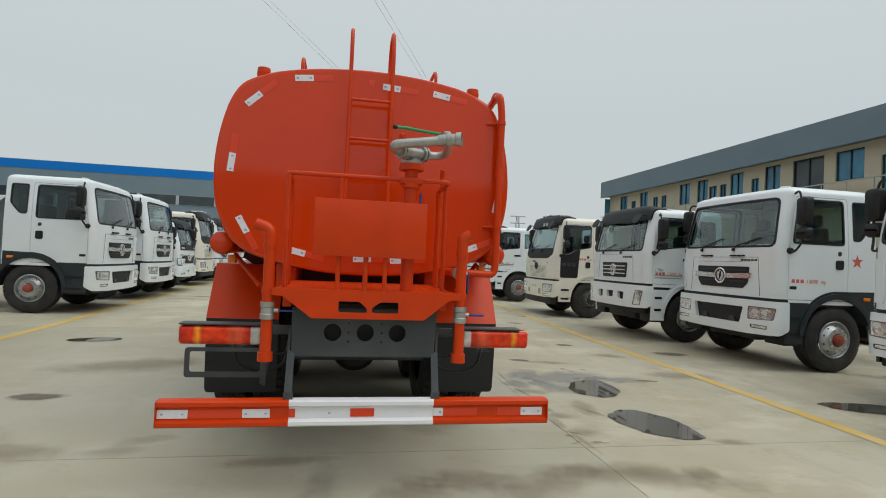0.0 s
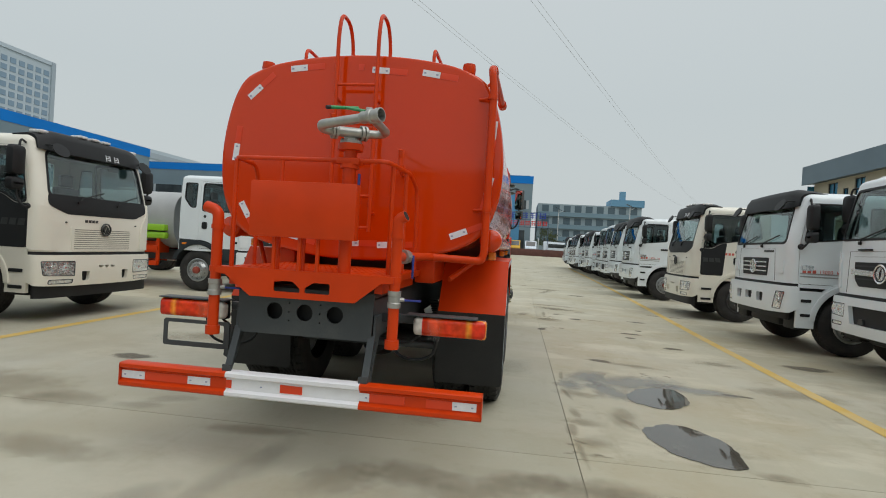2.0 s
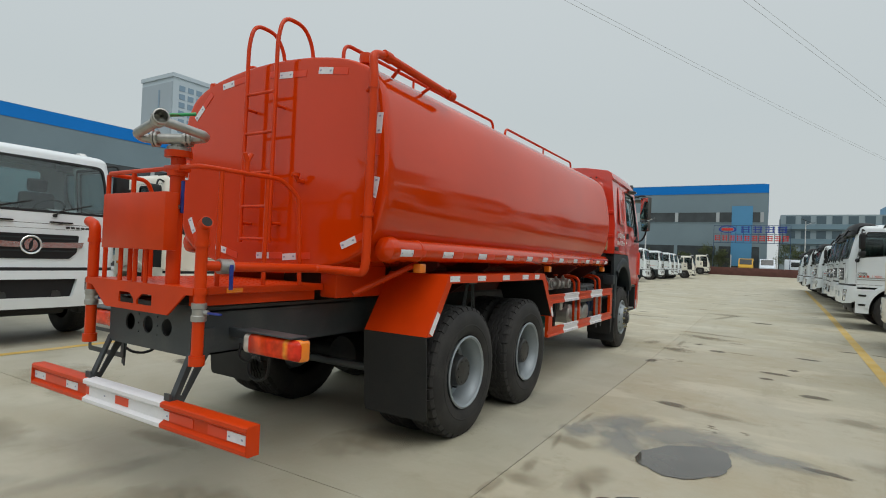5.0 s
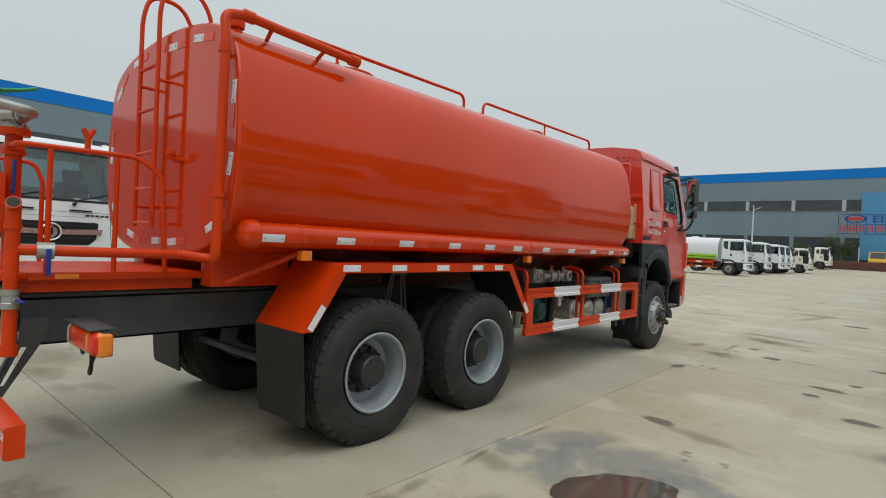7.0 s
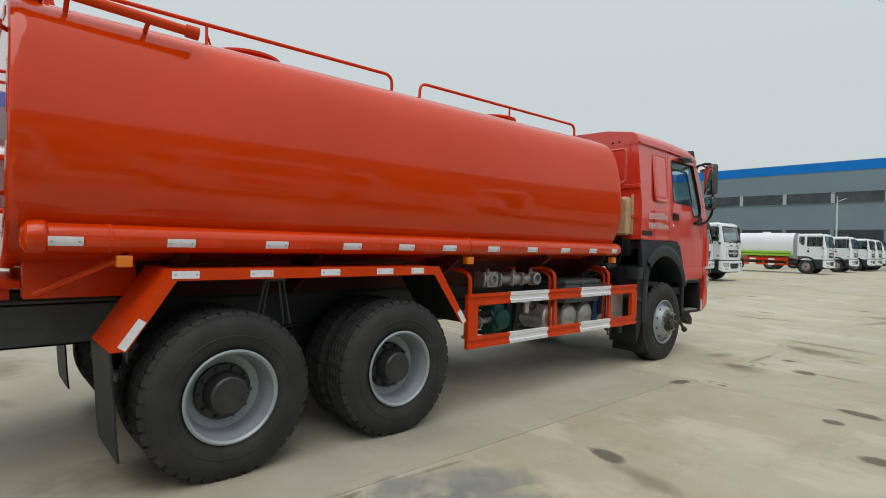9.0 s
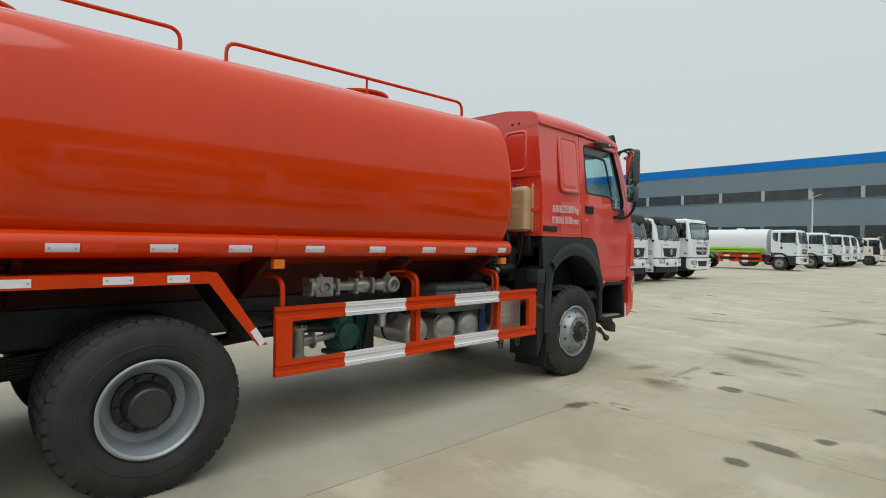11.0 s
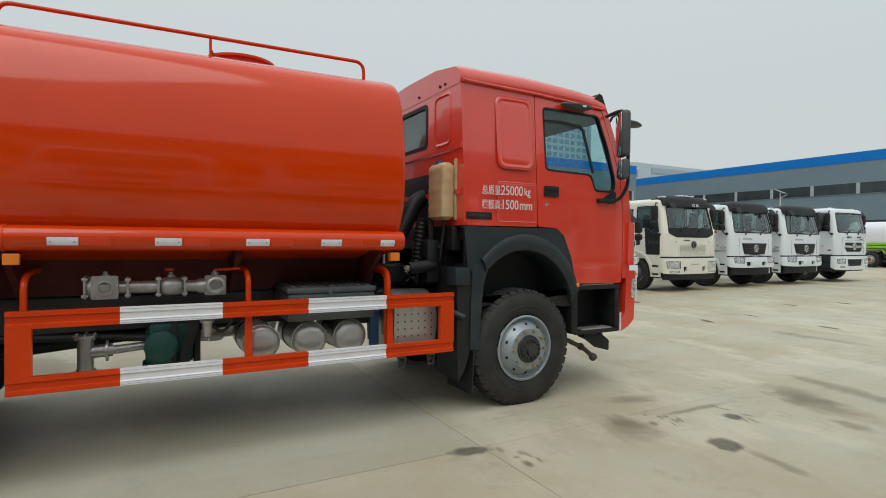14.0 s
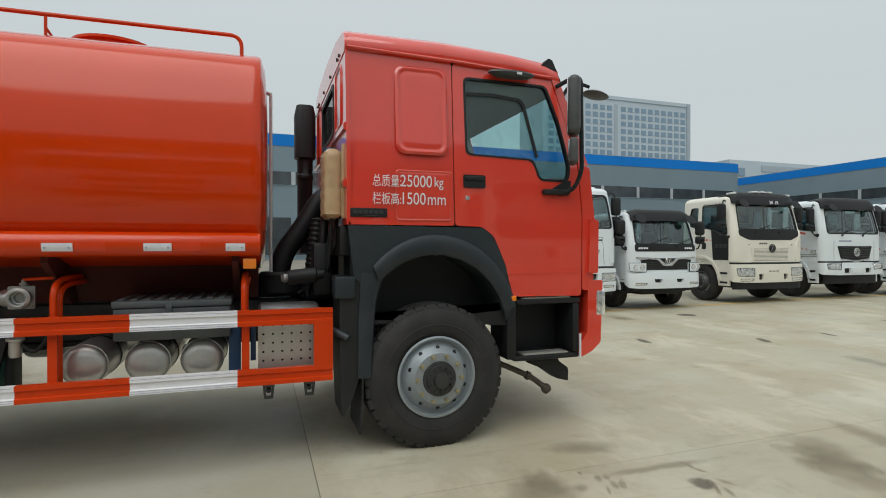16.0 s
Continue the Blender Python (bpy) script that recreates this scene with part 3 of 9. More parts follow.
# tee with a flange at each end, two arms that meet at the nozzle
TL, TR = Vector((0.150, 0.025, 2.148)), Vector((0.350, 0.175, 2.160))
tube(bm, [TL, TR], 0.032, 16)
tube(bm, bend([TL, (0.115, -0.005, 2.150), (0.118, -0.045, 2.168), (0.42, -0.092, 2.206)], 0.045, 6), 0.029, 14)
tube(bm, bend([TR, (0.42, 0.205, 2.163), (0.475, 0.165, 2.17), (0.45, -0.06, 2.20), (0.43, -0.095, 2.206)], 0.045, 6), 0.027, 14)
tdir = (TR - TL).normalized()
for f, r in ((0.04, 0.050), (0.12, 0.050), (0.80, 0.048), (0.90, 0.048)):
    p = TL.lerp(TR, f)
    cyl(bm, p, p + tdir * 0.014, r, 18)
    for k in range(6):
        side = tdir.orthogonal().normalized()
        e = (Matrix.Rotation(k * math.pi / 3, 3, tdir) @ side) * r * 0.84
        cyl(bm, p + e - tdir * 0.006, p + e + tdir * 0.02, 0.006, 6)
lathe(bm, [(0.030, 0.0), (0.037, 0.015), (0.037, 0.06), (0.044, 0.065), (0.044, 0.085), (0.037, 0.09), (0.036, 0.115), (0.043, 0.12), (0.043, 0.15), (0.036, 0.152), (0.034, 0.06), (0.0, 0.06)], (0.375, -0.078, 2.203), (0.13, -0.052, 0.009), 24)
box(bm, (0.41, -0.11, 2.235), (0.45, -0.07, 2.262), 0.006)
for i in range(8):
    a = i * math.pi / 4
    cyl(bm, (cx0 + 0.062 * math.cos(a), cy0 + 0.062 * math.sin(a), 2.05), (cx0 + 0.062 * math.cos(a), cy0 + 0.062 * math.sin(a), 2.115), 0.008, 6)
part("cannon_body", bm, CAST, cannon, "grey cast aluminium swivel monitor")
part("lock_knob", lathe(B(), [(0.0, 0.0), (0.008, 0.0), (0.008, 0.03), (0.02, 0.035), (0.022, 0.055), (0.0, 0.065)], (0.17, 0.02, 2.19), (0, 0, 1), 12), RED_D, cannon)
bm = B()
tube(bm, [(0.13, 0.06, 2.30), (0.25, 0.25, 2.345)], 0.011)
tube(bm, [(0.40, -0.075, 2.245), (0.20, 0.165, 2.325)], 0.010)
part("aiming_handle", bm, GREEN, cannon, "green gripped handle bar")
part("handle_end", cyl(B(), (0.13, 0.06, 2.30), (0.115, 0.037, 2.294), 0.0125, 10), BLACK, cannon)
bm = B()
box(bm, (0.31, 0.13, 1.70), (0.325, 0.15, 1.90), 0.005)
part("stand_valve_lever", bm, BLUE_H, cannon, "blue lever handle")
part("stand_valve", cyl(B(), (cx0, cy0, 1.74), (0.31, 0.14, 1.74), 0.014, 8), CAST, cannon)

# side spray pipes at the tail
for s in (-1, 1):
    sp = new("spray_pipe")
    sp.parent = truck
    x = 0.60 * s
    bm = B()
    cyl(bm, (x, 0.095, 1.15), (x, 0.095, 1.56), 0.034, 18)
    tube(bm, bend([(x, 0.095, 1.5), (x, 0.095, 1.62), (x + 0.05 * s if s > 0 else x - 0.09, 0.085 if s > 0 else 0.10, 1.645)], 0.05, 6), 0.036, 18)
    cyl(bm, (x, 0.095, 0.86), (x, 0.095, 1.10), 0.034, 18)
    cyl(bm, (x, 0.095, 0.815), (x, 0.095, 0.87), 0.045, 18)
    cyl(bm, (x, 0.095, 1.225), (x, 0.095, 1.26), 0.04, 18)
    cyl(bm, (x, 0.095, 1.50), (x, 0.095, 1.53), 0.041, 18)
    tube(bm, [(x, 0.095, 1.235), (x - 0.06 * s, 0.16, 1.235)], 0.03, 10)
    part("pipe", bm, RED_D, sp)
    e0 = Vector((x, 0.095, 1.62))
    e1 = Vector((x + 0.05, 0.085, 1.645)) if s > 0 else Vector((x - 0.09, 0.10, 1.645))
    # a black disc on the capped end paints the bore's inner shade
    part("bore_shade_disc", cyl(B(), e1 - (e1 - e0).normalized() * 0.004, e1 + (e1 - e0).normalized() * 0.0012, 0.030, 16), BLACK, sp, "black disc standing for the dark inside of the pipe")
    bm = B()
    lathe(bm, [(0.034, 0), (0.043, 0.0), (0.043, 0.03), (0.038, 0.035), (0.038, 0.07), (0.043, 0.075), (0.043, 0.105), (0.034, 0.105)], (x, 0.095, 1.07), (0, 0, 1), 16)
    cyl(bm, (x, 0.095, 1.122), (x + 0.06, 0.115, 1.122), 0.014, 8)
    part("ball_valve", bm, CAST, sp, "silver ball valve")
    bm = B()
    box(bm, (x + 0.045, 0.105, 1.113), (x + 0.165, 0.13, 1.125), 0.004)
    part("valve_handle", bm, BLUE_H, sp, "blue lever handle")

# water pipes up the tank's corner
bm = B()
tube(bm, bend([(0.60, 0.11, 1.39), (0.64, 0.4, 1.385), (0.67, 0.96, 1.38), (1.07, 0.985, 1.37), (1.085, 0.985, 1.44), (1.09, 0.985, 2.7), (1.07, 0.985, 2.86), (1.07, 1.12, 2.89), (1.12, 1.97, 2.83)], 0.05, 6), 0.030, 16)
for z in (1.75, 2.62):
    cyl(bm, (1.087, 0.985, z), (1.087, 0.985, z + 0.03), 0.038, 14)
    tube(bm, [(0.98, 1.05, z + 0.015), (1.087, 0.985, z + 0.015)], 0.013, 8)
for y in (1.3, 1.7):
    tube(bm, [(1.075 + (y - 1.3) * 0.05, y, 2.875 - (y - 1.2) * 0.06), (1.0, y, 2.80)], 0.014, 8)
cyl(bm, (1.115, 1.90, 2.835), (1.121, 1.975, 2.830), 0.040, 16)
cyl(bm, (1.07, 1.10, 2.89), (1.075, 1.17, 2.885), 0.038, 16)
part("spray_riser_pipe", bm, RED_D, truck)
# same black disc for the shaded bore of the riser
part("bore_shade_disc", cyl(B(), (1.121, 1.968, 2.8305), (1.1215, 1.9765, 2.8299), 0.029, 16), BLACK, truck, "black disc standing for the dark inside of the pipe")
bm = B()
cyl(bm, (0.612, 0.20, 1.388), (0.623, 0.28, 1.387), 0.046, 16)
cyl(bm, (0.617, 0.24, 1.388), (0.675, 0.24, 1.388), 0.012, 8)
part("riser_valve", bm, CAST, truck, "silver ball valve")
bm = B()
box(bm, (0.672, 0.23, 1.25), (0.684, 0.255, 1.40), 0.004)
part("riser_valve_handle", bm, BLUE_H, truck, "blue lever handle")

# tank shell
HALF = [(0, 2.985), (0.35, 2.968), (0.62, 2.93), (0.80, 2.885), (0.98, 2.80), (1.07, 2.68), (1.125, 2.52), (1.165, 2.32), (1.182, 2.10), (1.165, 1.87), (1.11, 1.69), (1.02, 1.55), (0.86, 1.45), (0.6, 1.38), (0.3, 1.33), (0, 1.318)]


def spline(pts, k=4):
    out = []
    for i in range(len(pts) - 1):
        p0, p1, p2, p3 = (Vector(pts[max(0, min(len(pts) - 1, j))]) for j in (i - 1, i, i + 1, i + 2))
        for s in range(k):
            t = s / k
            out.append(0.5 * (2 * p1 + (p2 - p0) * t + (2 * p0 - 5 * p1 + 4 * p2 - p3) * t * t + (3 * p1 - p0 - 3 * p2 + p3) * t ** 3))
    return out + [Vector(pts[-1])]


hs = spline([(-0.35, 2.968)] + HALF + [(-0.3, 1.33)])[4:-4]
SECT = [(v.x, v.y) for v in hs] + [(-v.x, v.y) for v in hs[-2:0:-1]]
CZ = 2.15


def ring(y, f=1.0):
    return [(x * f + TX, y, tilt(y, CZ + (z - CZ) * f)) for x, z in SECT]


def tilt(y, z):
    """The tank's top climbs slightly towards the cab."""
    return z + max(0.0, z - 1.5) / 1.4 * 0.006 * (y - 1.05)


tank = new("water_tank")
tank.parent = truck
bm = B()
loft(bm, [ring(1.072, 0.9995), ring(1.10, 1.003), ring(1.13, 1.0), ring(2.6, 1.0), ring(4.1, 1.0), ring(5.5, 1.0), ring(6.90, 1.0), ring(6.92, 1.003), ring(6.96, 1.0), ring(6.97, 0.99)], caps=False)
part("shell", bm, RED, tank, angle=50)
bm = B()
loft(bm, [ring(1.072, 0.9995), ring(1.058, 0.996), ring(1.050, 0.987), ring(1.048, 0.970)], caps=False)
bm.faces.new([bm.verts.new(p) for p in ring(1.048, 0.970)])
part("rear_end_plate", bm, RED, tank)
bm = B()
loft(bm, [ring(6.97, 0.99), ring(7.0, 0.90), ring(7.02, 0.6)], caps=True)
part("front_end_plate", bm, RED, tank)
bm = B()
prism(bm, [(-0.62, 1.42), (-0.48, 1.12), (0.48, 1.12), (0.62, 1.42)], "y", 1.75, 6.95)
part("tank_saddle", bm, UNDER, tank, "dark red cradle under the tank")
for y in (1.95, 2.9, 4.35, 5.7, 6.8):
    for s in (-1, 1):
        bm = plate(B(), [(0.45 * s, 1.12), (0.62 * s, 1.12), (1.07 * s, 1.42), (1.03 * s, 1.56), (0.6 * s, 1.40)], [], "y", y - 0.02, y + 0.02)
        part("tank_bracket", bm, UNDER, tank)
# side tubes
for s in (-1, 1):
    bm = B()
    lathe(bm, [(0.0, -0.045), (0.05, -0.04), (0.085, -0.015), (0.095, 0.03), (0.093, 0.06), (0.080, 0.075), (0.080, 5.80), (0.076, 5.815), (0.0, 5.815)], (s * 1.112 + TX, 1.15, 1.535), (0, 1, 0), 28)
    part("side_tube", bm, RED, tank)
    for y in (1.50, 4.35):
        bm = lathe(B(), [(0.080, 0), (0.0835, 0.002), (0.0835, 0.018), (0.080, 0.02)], (s * 1.112 + TX, y, 1.535), (0, 1, 0), 28)
        part("tube_strap", bm, RED_D, tank)
    for y in (1.56, 4.37, 6.87):
        bm = B()
        box(bm, (s * 1.11 - 0.03 + TX, y - 0.015, 1.37), (s * 1.11 + 0.035 + TX, y + 0.07, 1.44), 0.008)
        part("side_marker_lamp", bm, ORANGE, tank, "small amber side marker lamp")


STICKER_Y = (1.22, 1.80, 2.41, 3.01, 3.53, 4.01, 4.58, 5.16, 5.73, 6.27, 6.75)


def curved_sticker(y0, y1, s):
    """A white strip laid on the side tube."""
    bm = B()
    r = 0.0815
    rows = [[(s * (1.112 + r * math.cos(a)) + TX, y, 1.535 + r * math.sin(a)) for y in (y0, y1)] for a in [radians(v) for v in (-33, -24, -15, -6, 4)]]
    vs = [[bm.verts.new(p) for p in row] for row in rows]
    for a, c in zip(vs, vs[1:]):
        bm.faces.new((a[0], a[1], c[1], c[0]))
    ext = bmesh.ops.extrude_face_region(bm, geom=list(bm.faces))
    bmesh.ops.translate(bm, vec=(0.002 * s, 0, 0.0005), verts=[g for g in ext["geom"] if isinstance(g, bmesh.types.BMVert)])
    return bm


for s in (-1, 1):
    for y in STICKER_Y:
        part("reflective_sticker", curved_sticker(y, y + (0.16 if y < 6.7 else 0.12), s), STICK, tank, "white reflective safety sticker")
        for q in (y + 0.012, y + 0.135 if y < 6.7 else y + 0.095):
            part("sticker_print", box(B(), (min(s * 1.1925, s * 1.1955) + TX, q, 1.508), (max(s * 1.1925, s * 1.1955) + TX, q + 0.01, 1.518)), INK, tank)
        part("reflective_sticker", curved_sticker(y + 0.17, y + 0.33, s), STICK_R, tank, "red reflective safety sticker") if y < 6.7 else None

# stickers round the rear end plate: middle, turn
EP = [(-0.56, 2.90, 6), (-0.16, 2.925, -3), (0.165, 2.89, -4), (0.60, 2.865, -9), (-0.95, 2.69, 43), (-1.10, 2.16, 84), (-0.99, 1.66, -60), (1.145, 2.41, 86), (1.13, 1.95, 78), (0.90, 1.545, 22), (0.29, 1.42, 4), (-0.02, 1.42, 2), (-0.56, 1.46, -13)]
for x, z, a in EP:
    for k, m in ((0, STICK), (0.155, STICK_R)):
        w = 0.15 if (x, z) != (-0.16, 2.925) else 0.05
        c, sn = math.cos(radians(a)), math.sin(radians(a))
        cx, cz = x + k * c, z + k * sn
        if k and (abs(cx) > 1.1 or cz > 2.93):
            cx, cz = x - k * c, z - k * sn
        if m is STICK and w < 0.1:
            continue
        quad = [(cx + (u * c - v * sn) * 1.0, cz + u * sn + v * c) for u, v in ((-w / 2, -0.026), (w / 2, -0.026), (w / 2, 0.026), (-w / 2, 0.026))]
        f = 0.955
        quad = [(qx * f + TX, CZ + (qz - CZ) * f) for qx, qz in quad]
        part("reflective_sticker", plate(B(), quad, [], "y", 1.0475, 1.0440), m, tank, "white reflective safety sticker" if m is STICK else "red reflective safety sticker")
        if m is STICK:
            for u in (-0.055, 0.05):
                qx, qz = (cx + u * c) * f + TX, CZ + (cz + u * sn - CZ) * f
                part("sticker_print", box(B(), (qx - 0.009, 1.0427, qz - 0.006), (qx + 0.009, 1.0442, qz + 0.006)), INK, tank)

# ladder on the rear of the tank
ladder = new("tank_ladder")
ladder.parent = truck
for x in (-0.165, 0.165):
    bm = B()
    tube(bm, bend([(x, 0.95, 1.55), (x, 0.95, 3.12), (x, 1.0, 3.30), (x, 1.22, 3.30), (x, 1.32, 3.15), (x, 1.32, 2.95)], 0.16, 7), 0.016, 10)
    part("ladder_stile", bm, RED_D, ladder)
    for z in (1.7, 2.6):
        part("ladder_mount", tube(B(), [(x, 0.95, z), (x, 1.08, z)], 0.012, 8), RED_D, ladder)
for z in (1.58, 1.83, 2.09, 2.40, 2.71):
    part("ladder_rung", tube(B(), [(-0.165, 0.95, z), (0.165, 0.95, z)], 0.013, 8), RED_D, ladder)
bm = B()
tube(bm, [(0.40, 1.08, 2.02), (0.40, 0.99, 2.02), (0.40, 0.97, 2.06)], 0.016, 8)
cyl(bm, (0.40, 0.97, 2.05), (0.40, 0.97, 2.075), 0.03, 10)
part("rear_tap", bm, RED_D, tank)

# fittings on top of the tank
for x in (-0.86, 0.86):
    bm = B()
    cyl(bm, (x + TX, 1.16, 2.80), (x + TX, 1.16, 2.885), 0.03, 12)
    lathe(bm, [(0, -0.03), (0.05, -0.03), (0.055, 0.0), (0.05, 0.045), (0.0, 0.055)], (x + TX, 1.16, 2.90), (0, 0, 1), 16)
    part("rear_beacon_bracket", bm, RED_D, tank)
for s in (-1, 1):
    for y0, y1, mid in ((1.25, 3.88, 2.2), (4.22, 6.83, 5.55)):
        bm = B()
        x = s * 0.56
        tube(bm, bend([(x, y0, 2.93), (x, y0, tilt(y0, 3.11)), (x, y1, tilt(y1, 3.11)), (x, y1, 2.93)], 0.09, 6), 0.015, 10)
        cyl(bm, (x, mid, 2.93), (x, mid, tilt(mid, 3.11)), 0.011, 8)
        tube(bm, [(x, mid, 3.05), (x * 0.92, mid + 0.06, 2.95)], 0.009, 6)
        part("top_handrail", bm, RED_D, tank)
for y in (2.7, 5.85):
    bm = B()
    lathe(bm, [(0.27, -0.12), (0.27, 0.06), (0.30, 0.065), (0.30, 0.085), (0.25, 0.10), (0.0, 0.115)], (TX, y, tilt(y, 3.02)), (0, 0, 1), 32)
    part("manhole_lid", bm, RED_D, tank)

# rear lamps
for s in (-1, 1):
    lamp = new("tail_lamp")
    lamp.parent = truck
    x0, x1 = (0.68, 1.165) if s > 0 else (-1.165, -0.66)
    xin, xout = (x0, x1) if s > 0 else (x1, x0)
    L = xout - xin
    lens_bm = box(B(), (min(xin, xout), 0.335, 0.868), (max(xin, xout), 0.405, 0.988), 0.03, 4)
    part("lamp_lens", lens_bm, lamp_lens("moulded_lamp_lens", s < 0), lamp)
    part("lamp_end", box(B(), (min(xout, xout - s * 0.075) + (0.004 if s > 0 else -0.004), 0.352, 0.865), (max(xout, xout - s * 0.075) + (0.004 if s > 0 else -0.004), 0.43, 0.991), 0.02, 3), ORANGE, lamp, "amber lamp end")
    rf = random.Random(5)
    film = B()
    grid = [[film.verts.new((xin + s * (0.10 + 0.022 * i) + rf.uniform(-0.008, 0.008), 0.327 + rf.uniform(-0.010, 0.004), 0.84 + 0.03 * j + rf.uniform(-0.01, 0.01))) for j in range(6)] for i in range(5)]
    for gi, gj in zip(grid, grid[1:]):
        for k in range(5):
            film.faces.new((gi[k], gi[k + 1], gj[k + 1], gj[k]))
    part("plastic_film", film, FILM, lamp, "torn clear packing film")
    part("lamp_cable", tube(B(), bend([(0.50 * s, 0.60, 0.90), (0.52 * s, 0.52, 0.72), (0.60 * s, 0.48, 0.68), (0.72 * s, 0.45, 0.68), (0.82 * s, 0.43, 0.73), (0.84 * s, 0.42, 0.87)], 0.12, 8), 0.010, 8), BLACK, lamp)
    part("lamp_housing", box(B(), (min(xin, xout) + 0.004, 0.37, 0.865), (max(xin, xout) - 0.004, 0.43, 0.992), 0.01), BLACK, lamp)
    part("lamp_cover", box(B(), (min(xin, xout) - 0.05 * (s > 0), 0.335, 0.994), (max(xin, xout) - 0.06 * (s > 0) + 0.0, 0.46, 1.004), 0.003), GREY_FR, lamp)
    part("lamp_arm", box(B(), (min(0.44 * s, xin), 0.42, 0.93), (max(0.44 * s, xin + 0.05 * s), 0.46, 0.99), 0.005), GREY_FR, lamp)
    part("lamp_cable", tube(B(), bend([(0.47 * s, 0.5, 0.88), (0.5 * s, 0.46, 0.80), (0.62 * s, 0.44, 0.78), (0.72 * s, 0.42, 0.86)], 0.05), 0.009, 8), BLACK, lamp)
# plate holder under one lamp
bm = B()
plate(bm, rrect(-1.12, -0.62, 0.66, 0.85, 0.02), [rrect(-1.09, -0.66, 0.695, 0.825, 0.015)], "y", 0.34, 0.348)
plate(bm, [(-0.66, 0.62), (-0.625, 0.60), (-0.60, 0.82), (-0.64, 0.86)], [], "y", 0.35, 0.356)
part("plate_holder", bm, GREY_FR, truck)

# rear mudguards and flaps
for s in (-1, 1):
    guard = new("rear_mudguard")
    guard.parent = truck
    lo, hi = sorted((s * 0.68, s * 1.262))
    line = [(1.40, 0.90), (1.53, 0.90), (1.82, 1.338), (3.89, 1.338), (4.24, 0.85)]
    outer = [(1.50, 0.90), (1.80, 1.36), (3.91, 1.36), (4.26, 0.85)]
    inner = [(4.245, 0.85), (3.90, 1.348), (1.807, 1.348), (1.507, 0.90)]
    part("guard_sheet", plate(B(), outer + inner, [], "x", lo, hi), RED_D, guard)
    lip_in = [(4.19, 0.85), (3.86, 1.292), (1.84, 1.292), (1.585, 0.90)]
    part("guard_lip", plate(B(), outer + lip_in, [], "x", s * 1.262, s * 1.268), RED_D, guard)
    # thin black sheet along the inside of the guard
    sheet_o = [(1.535, 0.91), (1.822, 1.342), (3.885, 1.342), (4.225, 0.86)]
    sheet_i = [(4.215, 0.86), (3.88, 1.334), (1.828, 1.334), (1.545, 0.91)]
    part("guard_inner_sheet", plate(B(), sheet_o + sheet_i, [], "x", min(lo, hi) + 0.012, max(lo, hi) - 0.012), BLACK, guard)
    for y0, y1 in ((1.81, 1.965), (2.28, 2.435), (2.79, 2.945), (3.27, 3.425), (3.61, 3.74)):
        part("reflective_sticker", plate(B(), [(y0, 1.304), (y1, 1.304), (y1, 1.35), (y0, 1.35)], [], "x", s * 1.2685, s * 1.271), STICK, guard, "white reflective safety sticker")
        for y in (y0 + 0.015, y1 - 0.02):
            part("sticker_print", box(B(), (min(s * 1.2712, s * 1.2725), y, 1.322), (max(s * 1.2712, s * 1.2725), y + 0.01, 1.332)), INK, guard)
    for (a, b_) in (((1.555, 0.915), (1.66, 1.07)), ((4.225, 0.86), (4.155, 0.965))):
        d = Vector((b_[0] - a[0], b_[1] - a[1])).normalized()
        nrm = Vector((-d.y, d.x)) * 0.024
        part("reflective_sticker", plate(B(), [(a[0] - nrm.x, a[1] - nrm.y), (b_[0] - nrm.x, b_[1] - nrm.y), (b_[0] + nrm.x, b_[1] + nrm.y), (a[0] + nrm.x, a[1] + nrm.y)], [], "x", s * 1.2685, s * 1.271), STICK, guard, "white reflective safety sticker")
    bm = B()
    rows = []
    for y, z, c in ((1.497, 0.899, 0), (1.51, 0.75, 0), (1.525, 0.55, 0), (1.535, 0.40, 0), (1.545, 0.30, 0.0), (1.55, 0.272, 0.008), (1.552, 0.262, 0.025)):
        a, b_ = lo + c - 0.003, hi - c + 0.003
        rows.append([(a, y, z), (b_, y, z), (b_, y + 0.012, z), (a, y + 0.012, z)])
    loft(bm, rows)
    part("mud_flap", bm, FLAP, guard, "black rubber mud flap")
    bm = B()
    for y, d in ((2.475, -0.06), (2.50, -0.045), (2.57, 0.05), (2.60, 0.07)):
        tube(bm, [(s * 1.06, y, 1.29), (s * 1.04, y + d, 0.95)], 0.008, 6)
    box(bm, (s * 1.06 - 0.03, 2.46, 1.26), (s * 1.06 + 0.03, 2.61, 1.334))
    part("guard_stay", bm, GREY_FR, guard)


